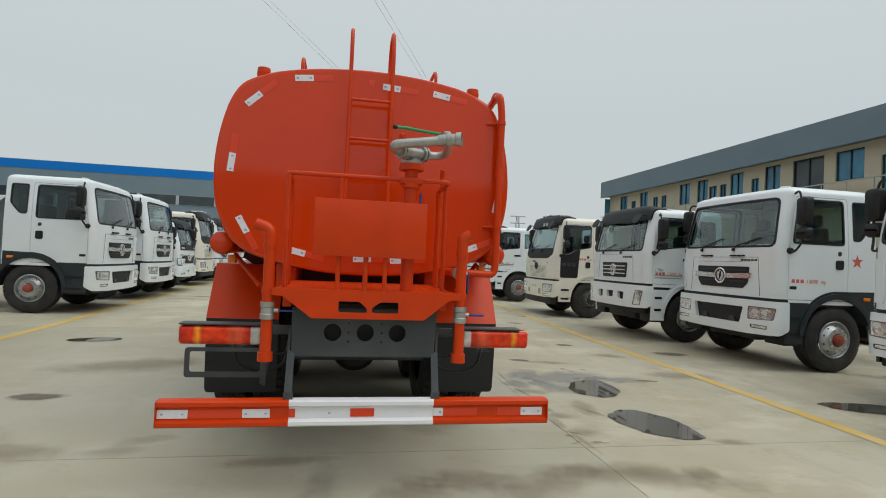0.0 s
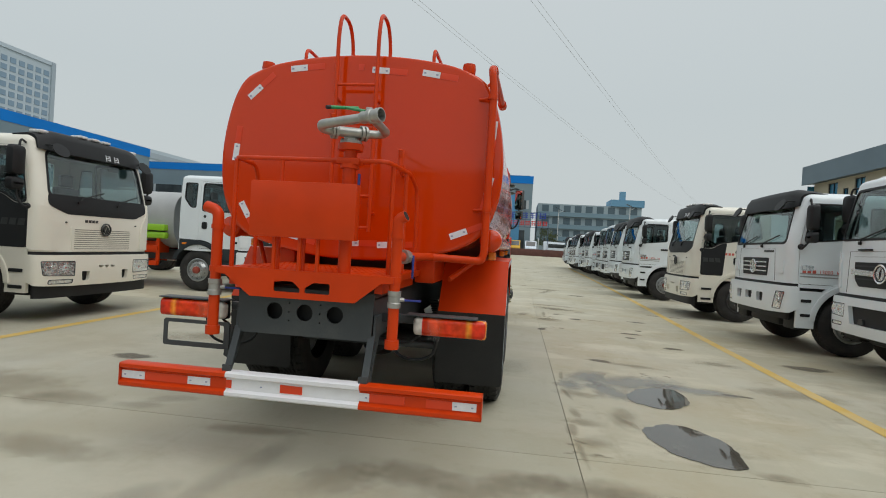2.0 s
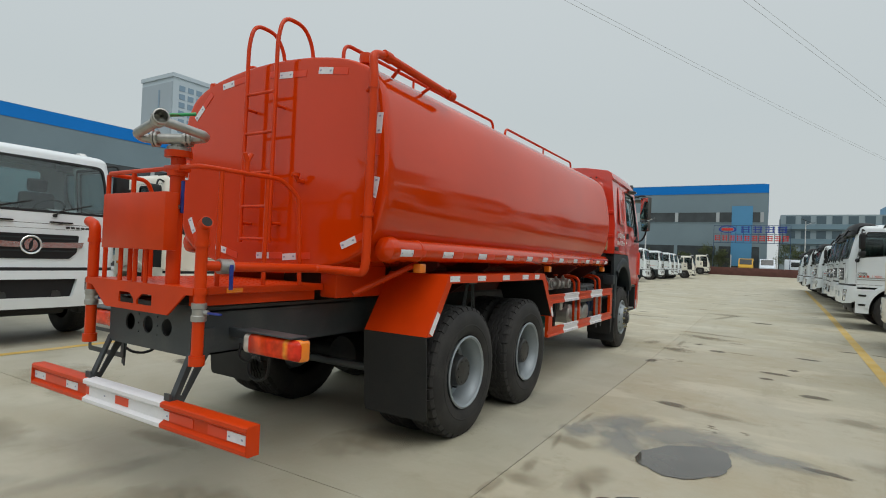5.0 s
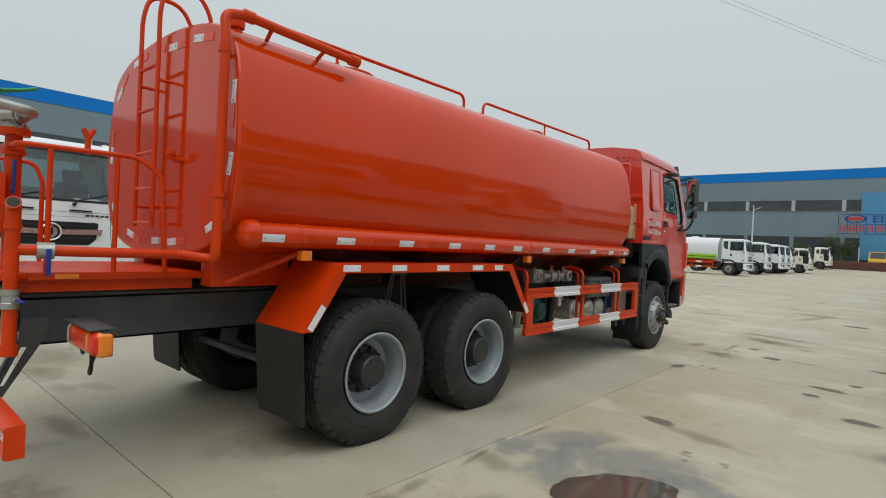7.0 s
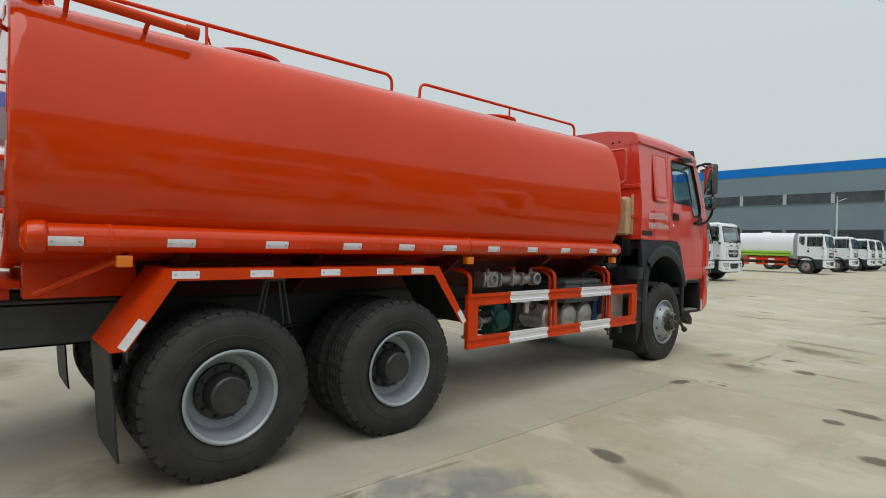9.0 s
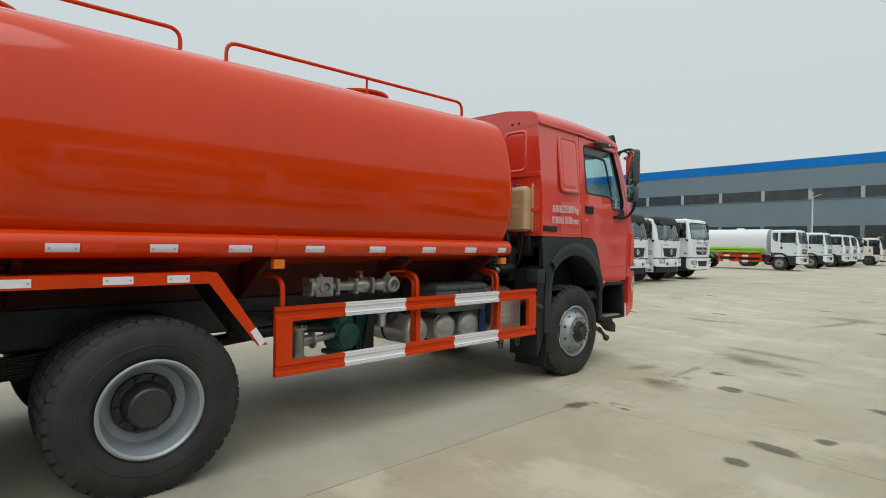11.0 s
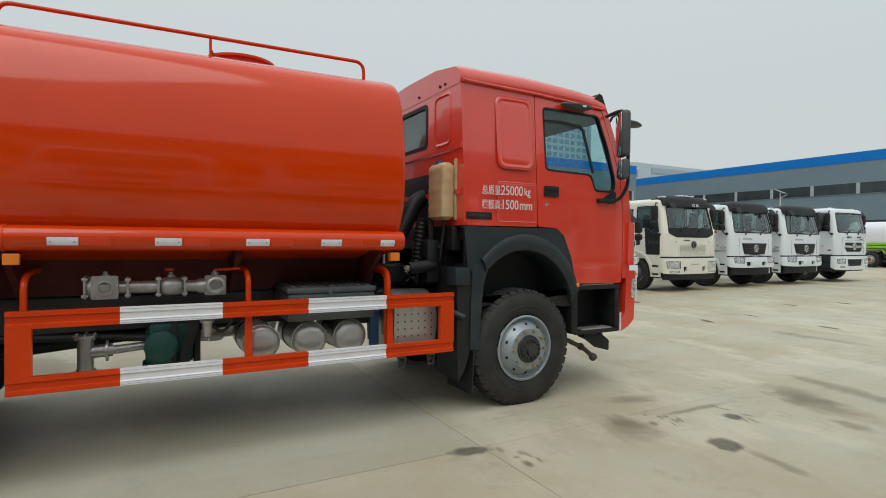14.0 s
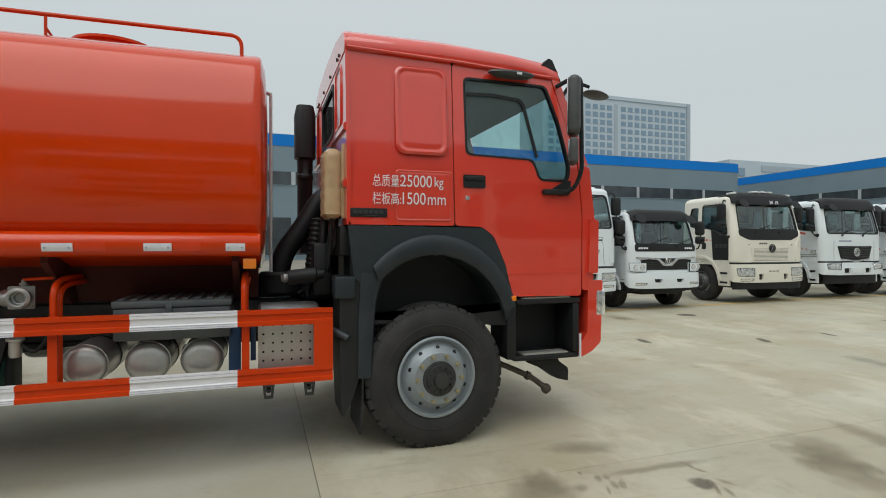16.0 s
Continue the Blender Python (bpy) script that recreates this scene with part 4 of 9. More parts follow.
# ---- wheels ----
def tread_mesh(R, w, lugs=38):
    """A worn tread: zigzag ribs round the tyre and notched shoulders."""
    bm = B()
    n = lugs * 2
    for h0, h1, z0, z1 in ((0.060, 0.094, 1, 1), (0.110, 0.138, 1, 1), (0.152, 0.180, 1, 1), (0.196, w - 0.060, 1, 1)):
        rings = []
        for i in range(n):
            a = 2 * math.pi * i / n
            q = 0.009 if i % 2 else -0.009
            e0, e1 = h0 + q * z0, h1 + q * z1
            c, s_ = math.cos(a), math.sin(a)
            rings.append([bm.verts.new((-h, r * c, r * s_)) for h, r in ((e0 - 0.002, R * 0.98), (e0 + 0.002, R * 0.9965), (e1 - 0.002, R * 0.9965), (e1 + 0.002, R * 0.98))])
        for p, q in zip(rings, rings[1:] + rings[:1]):
            for k in range(3):
                bm.faces.new((p[k], p[k + 1], q[k + 1], q[k]))
    for i in range(lugs):
        for side in (0, 1):
            a0 = 2 * math.pi * (i + 0.5 * side) / lugs
            da = 2 * math.pi / lugs * 0.38
            ps = []
            for h, r in ((0.012, 0.940), (0.026, 0.986), (0.060, 0.9965)):
                for a in (a0 - da, a0 + da):
                    x = -(h if side == 0 else w - h)
                    for rr in (r * R * 0.975, r * R):
                        ps.append(bm.verts.new((x, rr * math.cos(a), rr * math.sin(a))))
            for k in (0, 4):
                bm.faces.new((ps[k + 1], ps[k + 3], ps[k + 7], ps[k + 5]))
                bm.faces.new((ps[k], ps[k + 1], ps[k + 5], ps[k + 4]))
                bm.faces.new((ps[k + 2], ps[k + 6], ps[k + 7], ps[k + 3]))
            bm.faces.new((ps[0], ps[2], ps[3], ps[1]))
    return bm


def tyre_mesh(R, w):
    """A tyre standing at the origin, its axle along x, its outer face at x = 0."""
    bm = B()
    r0 = R * 0.54
    prof = [(r0, 0.02), (r0 + 0.02, 0.004), (R * 0.64, -0.012), (R * 0.80, -0.014), (R * 0.91, 0.004), (R * 0.945, 0.022), (R * 0.972, 0.038), (R * 0.978, w / 2), (R * 0.972, w - 0.038), (R * 0.945, w - 0.022), (R * 0.91, w - 0.004), (R * 0.8, w + 0.014), (R * 0.6, w), (r0, w - 0.02)]
    lathe(bm, prof, (0, 0, 0), (-1, 0, 0), 64)
    lathe(bm, [(R * 0.70, -0.0145), (R * 0.705, -0.017), (R * 0.72, -0.0165), (R * 0.725, -0.0145)], (0, 0, 0), (-1, 0, 0), 64)
    return bm


def rear_rim(r):
    bm = B()
    lathe(bm, [(r, 0.004), (r * 1.01, -0.006), (r * 0.97, -0.012), (r * 0.92, 0.0), (r * 0.90, 0.04), (r * 0.86, 0.06), (r * 0.845, 0.12), (r * 0.80, 0.17), (r * 0.62, 0.185), (r * 0.60, 0.2), (0.0, 0.2)], (0, 0, 0), (-1, 0, 0), 56)
    return bm


def rear_hub(r):
    bm = B()
    lathe(bm, [(r * 0.62, 0.19), (r * 0.60, 0.16), (r * 0.47, 0.15), (r * 0.45, 0.10), (r * 0.40, 0.04), (r * 0.36, 0.03), (r * 0.12, 0.025), (0.0, 0.024)], (0, 0, 0), (-1, 0, 0), 36)
    return bm


def rear_bolts(r):
    bm = B()
    for i in range(10):
        a = 2 * math.pi * i / 10
        cyl(bm, (-0.165, r * 0.54 * math.cos(a), r * 0.54 * math.sin(a)), (-0.12, r * 0.54 * math.cos(a), r * 0.54 * math.sin(a)), 0.014, 6)
    for i in range(8):
        a = 2 * math.pi * (i + 0.5) / 8
        cyl(bm, (-0.05, r * 0.30 * math.cos(a), r * 0.30 * math.sin(a)), (-0.022, r * 0.30 * math.cos(a), r * 0.30 * math.sin(a)), 0.010, 6)
    return bm


def front_rim(r):
    bm = B()
    prof = [(r, 0.004), (r * 1.01, -0.006), (r * 0.96, -0.012), (r * 0.92, 0.0), (r * 0.895, 0.03), (r * 0.87, 0.035), (r * 0.80, 0.02), (r * 0.66, -0.045), (r * 0.62, -0.06), (r * 0.36, -0.062)]
    lathe(bm, prof, (0, 0, 0), (-1, 0, 0), 60)
    return bm


TYRE = tyre_mesh(0.553, 0.29)


def wheel(parent, name, x, y, z, side, tyre_me, parts):
    """One wheel: side is +1 where its outer face looks along +x."""
    w = new(name)
    w.parent = parent
    w.matrix_basis = pose(x, y, z, 0, 0, 0 if side > 0 else 180)
    for nm, me in ((("tyre", tyre_me), ("tread", M_TREAD)) + parts):
        o = new(nm, me)
        o.parent = w
        if nm in STUFF:
            o["kind"] = "stuff"
    return w


STUFF = ("tread", "wheel_nuts", "hub_bolts")


def mesh_of(bm, name, m, angle=35):
    o = part(name, bm, m, angle=angle)
    me = o.data
    bpy.data.objects.remove(o)
    return me


M_TYRE = mesh_of(TYRE, "tyre", RUBBER, 30)
M_TREAD = mesh_of(tread_mesh(0.553, 0.29), "tread", RUBBER, 30)
M_RRIM = mesh_of(rear_rim(0.302), "rim", RIM)
M_RHUB = mesh_of(rear_hub(0.302), "hub", HUB)
M_RBOLT = mesh_of(rear_bolts(0.302), "hub_bolts", HUB)
M_FRIM = mesh_of(front_rim(0.305), "rim", RIM)
PASSIVE = mat("yellow_passivated_steel", (0.40, 0.36, 0.22), 0.4, metal=0.6)
M_NUT, M_FBOLT, M_HOLE = [], [], []
for i in range(10):
    bm = B()
    a = 2 * math.pi * i / 10
    c, s_ = math.cos(a), math.sin(a)
    cyl(bm, (0.055, 0.171 * c, 0.171 * s_), (0.085, 0.171 * c, 0.171 * s_), 0.017, 6)
    cyl(bm, (0.085, 0.171 * c, 0.171 * s_), (0.10, 0.171 * c, 0.171 * s_), 0.010, 8)
    M_NUT.append(("wheel_nut", mesh_of(bm, "wheel_nut", PASSIVE)))
bm = B()
lathe(bm, [(0.130, 0.0), (0.130, -0.065), (0.124, -0.075), (0.108, -0.078), (0.104, -0.10), (0.062, -0.105), (0.055, -0.13), (0.0, -0.132)], (0, 0, 0), (-1, 0, 0), 36)
M_FHUB = mesh_of(bm, "hub", HUB)
for i in range(12):
    bm = B()
    a = 2 * math.pi * i / 12
    cyl(bm, (0.07, 0.088 * math.cos(a), 0.088 * math.sin(a)), (0.118, 0.088 * math.cos(a), 0.088 * math.sin(a)), 0.011, 6)
    M_FBOLT.append(("hub_bolt", mesh_of(bm, "hub_bolt", HUB)))
# rim holes: flat black discs paint their inner shade on the closed rim
for i in range(10):
    bm = B()
    a = 2 * math.pi * (i + 0.5) / 10
    lathe(bm, [(0.0, 0.0), (0.016, 0.0)], (0.0115 + 0.004, 0.226 * math.cos(a), 0.226 * math.sin(a)), (1, 0.45 * math.cos(a), 0.45 * math.sin(a)), 12)
    M_HOLE.append(("rim_hole_shade_disc", mesh_of(bm, "rim_hole_shade_disc", BLACK)))
for y in (2.19, 3.54):
    for s in (-1, 1):
        wheel(truck, "rear_wheel", s * 1.245, y, 0.536, s, M_TYRE, (("rim", M_RRIM), ("hub", M_RHUB), ("hub_bolts", M_RBOLT)))
        wheel(truck, "rear_wheel", s * 0.915, y, 0.536, s, M_TYRE, (("rim", M_RRIM),))
for s in (-1, 1):
    wheel(truck, "front_wheel", s * 1.16, 8.225, 0.540, s, M_TYRE, (("rim", M_FRIM), ("hub", M_FHUB), *M_FBOLT, *M_NUT, *M_HOLE))
# axles, springs, shafts
for y, r in ((2.19, 0.085), (3.54, 0.085), (8.225, 0.06)):
    bm = B()
    cyl(bm, (-0.95, y, 0.525), (0.95, y, 0.525), r, 16)
    if r > 0.07:
        lathe(bm, [(0.0, -0.2), (0.16, -0.16), (0.23, 0.0), (0.16, 0.2), (0.0, 0.26)], (0, y, 0.55), (0, 1, 0), 24)
    part("axle", bm, BLACK, truck)
for s in (-1, 1):
    bm = B()
    for k in range(8):
        h = 0.62 - 0.055 * k
        loft(bm, [[(s * 0.52 - 0.045, 2.865 + u * h, 0.80 - k * 0.018 + 0.10 * u * u * (h / 0.62) ** 2), (s * 0.52 + 0.045, 2.865 + u * h, 0.80 - k * 0.018 + 0.10 * u * u * (h / 0.62) ** 2), (s * 0.52 + 0.045, 2.865 + u * h, 0.815 - k * 0.018 + 0.10 * u * u * (h / 0.62) ** 2), (s * 0.52 - 0.045, 2.865 + u * h, 0.815 - k * 0.018 + 0.10 * u * u * (h / 0.62) ** 2)] for u in (-1, -0.5, 0, 0.5, 1)])
    part("leaf_spring", bm, BLACK, truck)
    bm = B()
    for k in range(5):
        box(bm, (s * 0.45 - 0.04, 7.5 + 0.05 * k, 0.66 - k * 0.016), (s * 0.45 + 0.04, 9.0 - 0.05 * k, 0.672 - k * 0.016))
    part("front_leaf_spring", bm, BLACK, truck)
bm = B()
cyl(bm, (0, 3.7, 0.62), (0, 6.0, 0.82), 0.055, 14)
cyl(bm, (0, 6.0, 0.82), (0, 7.0, 0.9), 0.05, 14)
part("drive_shaft", bm, BLACK, truck)
bm = B()
tube(bm, [(-0.75, 1.72, 0.55), (0.75, 1.72, 0.55)], 0.035, 12)
for s in (-1, 1):
    box(bm, (s * 0.78 - 0.04, 1.68, 0.50), (s * 0.78 + 0.04, 1.78, 0.86), 0.01)
part("stabiliser_bar", bm, GREY_FR, truck)
bm = B()
box(bm, (-0.45, 7.2, 0.75), (0.45, 8.9, 1.25), 0.06)
box(bm, (-0.28, 6.6, 0.72), (0.28, 7.3, 1.05), 0.08)
part("engine", bm, BLACK, truck)

# side guard of red and white lengths
for s in (-1, 1):
    sg = new("side_guard")
    sg.parent = truck
    X0, X1 = s * 1.125, s * 1.168
    rail = lambda z0, z1: [(X1, z0), (X1, z0 + 0.028), (X1 - s * 0.012, z0 + 0.034), (X1 - s * 0.012, z1 - 0.036), (X1, z1 - 0.030), (X1, z1), (X0, z1), (X0, z0)]
    for z0, z1 in ((0.58, 0.688), (0.982, 1.09)):
        for y0, y1, m in ((4.37, 4.96, RED_D), (4.96, 5.58, WHITE_BAND), (5.58, 6.185, RED_D), (6.185, 6.82, WHITE_BAND), (6.82, 7.45, RED_D)):
            part("guard_rail", prism(B(), rail(z0, z1), "y", y0, y1), m, sg)
            if m is WHITE_BAND:
                for z in (z0 + 0.008, z0 + 0.022, z1 - 0.012):
                    part("band_line", box(B(), (min(X1, X1 + s * 0.0012), y0 + 0.004, z), (max(X1, X1 + s * 0.0012), y1 - 0.004, z + 0.002)), INK, sg)
    for y0, y1 in ((4.37, 4.50), (7.32, 7.45)):
        part("guard_post", box(B(), (min(X0, X1), y0, 0.6885), (max(X0, X1), y1, 0.9815)), RED_D, sg)
    for y in (5.76, 6.87):
        part("guard_post", box(B(), (min(X0, X0 - s * 0.03), y - 0.025, 0.60), (max(X0, X0 - s * 0.03), y + 0.025, 1.09)), RED_D, sg)
    for y in (4.45, 5.76, 6.86):
        part("guard_hanger", tube(B(), bend([(s * 1.10, y, 1.0), (s * 1.10, y, 1.27), (s * 0.95, y, 1.31), (s * 0.5, y, 1.31)], 0.09), 0.02, 10), RED_D, sg)
    for y in (5.76, 6.86):
        part("guard_hanger", tube(B(), bend([(s * 1.03, y + 0.01, 0.60), (s * 1.03, y + 0.01, 1.24), (s * 0.90, y + 0.02, 1.275), (s * 0.5, y + 0.02, 1.275)], 0.09), 0.018, 10), RED_D, sg)

# valves and pump
bm = B()


def flange(u, v, r=0.075, axis="x", at=1.0, d=0.018, bore=0.0):
    """A square flange with a bolt in each corner."""
    holes = [circle(u, v, bore, 16)] if bore else []
    plate(bm, rrect(u - r, u + r, v - r, v + r, 0.012), holes, axis, at, at + d)
    for i in (-1, 1):
        for j in (-1, 1):
            c = (u + i * r * 0.76, v + j * r * 0.76)
            p, q = ((at - 0.006, *c), (at + d + 0.008, *c)) if axis == "x" else ((c[0], at - 0.01, c[1]), (c[0], at + d + 0.01, c[1]))
            cyl(bm, p, q, 0.010, 6)


tube(bm, [(0.93, 4.78, 1.205), (0.93, 5.56, 1.195)], 0.042, 20)
lathe(bm, [(0.0, 0.0), (0.06, 0.0), (0.072, 0.03), (0.072, 0.13), (0.06, 0.16), (0.0, 0.16)], (0.93, 4.76, 1.207), (0, 1, 0), 20)
cyl(bm, (0.90, 4.865, 1.207), (0.985, 4.865, 1.207), 0.062, 20)
flange(4.865, 1.207, 0.078, "x", 0.985, 0.016, 0.038)
lathe(bm, [(0.052, 0.0), (0.052, 0.022), (0.038, 0.024), (0.036, -0.06), (0.0, -0.06)], (1.0, 4.865, 1.207), (1, 0, 0), 20)
flange(0.93, 1.207, 0.074, "y", 4.745, 0.014)
for y in (4.99, 5.175, 5.34):
    flange(0.93, 1.20, 0.07, "y", y, 0.014)
lathe(bm, [(0.042, 0), (0.058, 0.015), (0.066, 0.05), (0.066, 0.10), (0.058, 0.135), (0.042, 0.15)], (0.93, 5.19, 1.20), (0, 1, 0), 20)
lathe(bm, [(0.042, 0), (0.055, 0.03), (0.055, 0.08)], (0.93, 5.42, 1.197), (0, 1, 0), 20)
flange(5.55, 1.20, 0.072, "x", 0.955, 0.016, 0.04)
cyl(bm, (0.90, 5.55, 1.20), (0.96, 5.55, 1.20), 0.056, 20)
lathe(bm, [(0.0, 0.0), (0.03, 0.0), (0.034, 0.02), (0.04, 0.022), (0.044, 0.06), (0.052, 0.062), (0.066, 0.055), (0.068, 0.03), (0.06, 0.02), (0.058, 0.0)], (0.972, 5.55, 1.20), (1, 0, 0), 24)
for y, h in ((4.865, 1.31), (5.26, 1.30), (5.55, 1.31)):
    cyl(bm, (0.93, y, 1.24), (0.93, y, h), 0.014, 8)
    cyl(bm, (0.93, y, h - 0.035), (0.93, y, h - 0.02), 0.026, 8)
part("valve_manifold", bm, CAST, truck, "grey cast valve manifold with square flanges")
bm = B()
tube(bm, bend([(0.93, 5.55, 1.31), (0.97, 5.58, 1.315), (0.97, 5.72, 1.32)], 0.02), 0.01, 8)
part("valve_lever", bm, RED_D, truck)
part("valve_cap", cyl(B(), (0.93, 5.25, 1.31), (0.93, 5.25, 1.325), 0.03, 10), RED_D, truck)
bm = B()
cyl(bm, (0.80, 4.74, 0.62), (0.80, 4.74, 0.86), 0.05, 16)
for z in (0.60, 0.85):
    cyl(bm, (0.80, 4.74, z), (0.80, 4.74, z + 0.018), 0.075, 16)
    for a in range(6):
        cyl(bm, (0.80 + 0.06 * math.cos(a * 1.047), 4.74 + 0.06 * math.sin(a * 1.047), z - 0.012), (0.80 + 0.06 * math.cos(a * 1.047), 4.74 + 0.06 * math.sin(a * 1.047), z + 0.03), 0.008, 6)
tube(bm, [(0.80, 4.74, 0.75), (0.78, 4.90, 0.75)], 0.045, 14)
cyl(bm, (0.80, 4.86, 0.75), (0.80, 4.875, 0.75), 0.072, 16)
tube(bm, [(0.80, 4.87, 0.75), (0.76, 5.1, 0.76)], 0.03, 12)
part("drain_pipe", bm, STEEL, truck)
bm = B()
lathe(bm, [(0.0, 0.0), (0.12, 0.0), (0.15, 0.03), (0.15, 0.11), (0.12, 0.14), (0.06, 0.16), (0.06, 0.26), (0.0, 0.26)], (0.70, 5.10, 0.74), (0, 1, 0), 24)
box(bm, (0.58, 5.08, 0.58), (0.80, 5.40, 0.62), 0.01)
box(bm, (0.74, 5.12, 0.62), (0.81, 5.42, 0.92), 0.03)
lathe(bm, [(0.0, 0.0), (0.09, 0.0), (0.11, 0.02), (0.11, 0.06), (0.05, 0.09), (0.0, 0.09)], (0.80, 5.20, 0.76), (1, 0, 0), 24)
for a in range(8):
    cyl(bm, (0.80, 5.20 + 0.10 * math.cos(a * 0.785), 0.76 + 0.10 * math.sin(a * 0.785)), (0.87, 5.20 + 0.10 * math.cos(a * 0.785), 0.76 + 0.10 * math.sin(a * 0.785)), 0.010, 6)
part("water_pump", bm, PUMP_G, truck, "dark green cast water pump")
bm = B()
prism(bm, [(5.30, 0.56), (5.36, 0.56), (5.46, 0.98), (5.38, 0.98)], "x", 0.87, 0.90)
box(bm, (0.70, 5.27, 0.58), (0.86, 5.31, 0.98), 0.005)
box(bm, (0.70, 5.42, 0.58), (0.86, 5.46, 0.98), 0.005)
part("pump_strap", bm, BLACK, truck)
bm = B()
lathe(bm, [(0.0, 0.0), (0.03, 0.0), (0.036, 0.02), (0.036, 0.10), (0.05, 0.105), (0.05, 0.12), (0.0, 0.12)], (0.92, 5.50, 0.82), (0, 0, 1), 16)
part("filter_bowl", bm, ALU, truck)
bm = B()
part("hose", tube(bm, bend([(0.92, 5.53, 0.9), (0.93, 5.6, 0.84), (0.93, 5.66, 0.9), (0.9, 5.7, 1.05)], 0.05), 0.012, 8), BLACK, truck)
part("mounting_plate", box(B(), (0.925, 6.755, 0.60), (0.965, 6.835, 0.985), 0.008), BLUE_D, truck, "blue painted steel mounting plate")
part("hose", tube(B(), bend([(0.7, 4.2, 0.86), (0.75, 4.8, 0.84), (0.75, 5.3, 0.80)], 0.1), 0.03, 10), BLACK, truck)
part("hose", tube(B(), bend([(0.5, 4.3, 0.98), (0.6, 5.0, 0.95), (0.6, 6.0, 0.98)], 0.1), 0.02, 8), BLACK, truck)
for y in (5.88, 6.25, 6.585):
    bm = B()
    lathe(bm, [(0.0, 0.0), (0.06, 0.003), (0.10, 0.013), (0.125, 0.032), (0.134, 0.05), (0.1345, 0.058), (0.14, 0.06), (0.14, 0.62), (0.12, 0.66), (0.0, 0.69)], (1.0, y, 0.745), (-1, 0, 0), 32)
    part("air_tank", bm, ALU, truck, "dull aluminium air tank")
    part("tank_band", lathe(B(), [(0.141, 0), (0.145, 0.002), (0.145, 0.03), (0.141, 0.032)], (0.62, y, 0.745), (-1, 0, 0), 32), BLACK, truck)
bat = new("battery_box")
bat.parent = truck
part("battery_case", box(B(), (0.5, 6.06, 0.90), (1.03, 6.77, 1.115), 0.015), BATT, bat)
bm = B()
box(bm, (0.49, 6.05, 1.115), (1.04, 6.78, 1.165), 0.015)
part("battery_lid", bm, BATT, bat)
for k in range(9):
    part("lid_rib", box(B(), (0.54, 6.085 + k * 0.076, 1.163), (1.02, 6.125 + k * 0.076, 1.176), 0.005), BATT, bat)
part("lid_clasp", box(B(), (1.03, 6.37, 1.07), (1.05, 6.41, 1.14), 0.006), BATT, bat)
sil = new("silencer")
sil.parent = truck
part("silencer_drum", lathe(B(), [(0, 0), (0.25, 0.0), (0.27, 0.02), (0.27, 0.42), (0.25, 0.44), (0, 0.44)], (0.72, 6.95, 0.83), (0, 1, 0), 32), STEEL, sil)
bm = B()
hol = [circle(6.985 + 0.064 * i, 0.655 + 0.062 * j, 0.009, 6) for i in range(6) for j in range(7)]
plate(bm, rrect(6.95, 7.345, 0.60, 1.07, 0.015), hol, "x", 1.02, 1.024)
part("heat_shield", bm, ALU, sil, "perforated metal heat shield")
part("shield_back", box(B(), (1.0, 6.955, 0.605), (1.012, 7.34, 1.065)), BLACK, sil)
bm = B()
box(bm, (0.85, 6.90, 0.72), (1.0, 6.935, 1.03), 0.004)
part("tank_bracket_plate", bm, BLUE_D, truck)
for y in (7.02, 7.30):
    bm = B()
    tube(bm, bend([(0.6, y, 0.56), (0.95, y, 0.54), (1.02, y, 0.50)], 0.03), 0.018, 8)
    plate(bm, [(y - 0.045, 0.58), (y + 0.045, 0.58), (y + 0.03, 0.45), (y - 0.03, 0.45)], [[(y - 0.02, 0.53), (y + 0.02, 0.53), (y + 0.015, 0.47), (y - 0.015, 0.47)]], "x", 1.02, 1.032)
    part("silencer_hanger", bm, GREY_FR, truck)
# fuel tank on the far side
part("fuel_tank", box(B(), (-1.05, 5.0, 0.55), (-0.5, 6.3, 1.08), 0.1, 4), ALU, truck)


# ---- the tanker's cab ----
cab = new("cab")
cab.parent = truck


def lean(bm):
    """The cab's sides lean in above the waist."""
    for v in bm.verts:
        if v.co.z > 2.15:
            v.co.x *= 1 - (v.co.z - 2.15) * 0.085
    return bm


def emboss(y0, y1, z0, z1, r, x, s, rim=0.045, d=0.011):
    """A pressed panel: a rounded ridge round a groove, and a soft pillow inside."""
    bm = B()
    rings = []
    for g, h in ((0.0, 0.001), (0.18, 0.55), (0.38, 1.0), (0.55, 0.9), (0.8, 0.25), (1.0, 0.12), (1.25, 0.35), (1.6, 0.55), (2.1, 0.62)):
        q = g * rim
        rings.append([(x + s * d * h, *p) for p in rrect(y0 + q, y1 - q, z0 + q, z1 - q, max(0.02, r - q * 0.5), 5)])
    loft(bm, rings, caps=False)
    bm.faces.new([bm.verts.new(p) for p in rings[-1]])
    bmesh.ops.remove_doubles(bm, verts=bm.verts, dist=0.0005)
    return bm


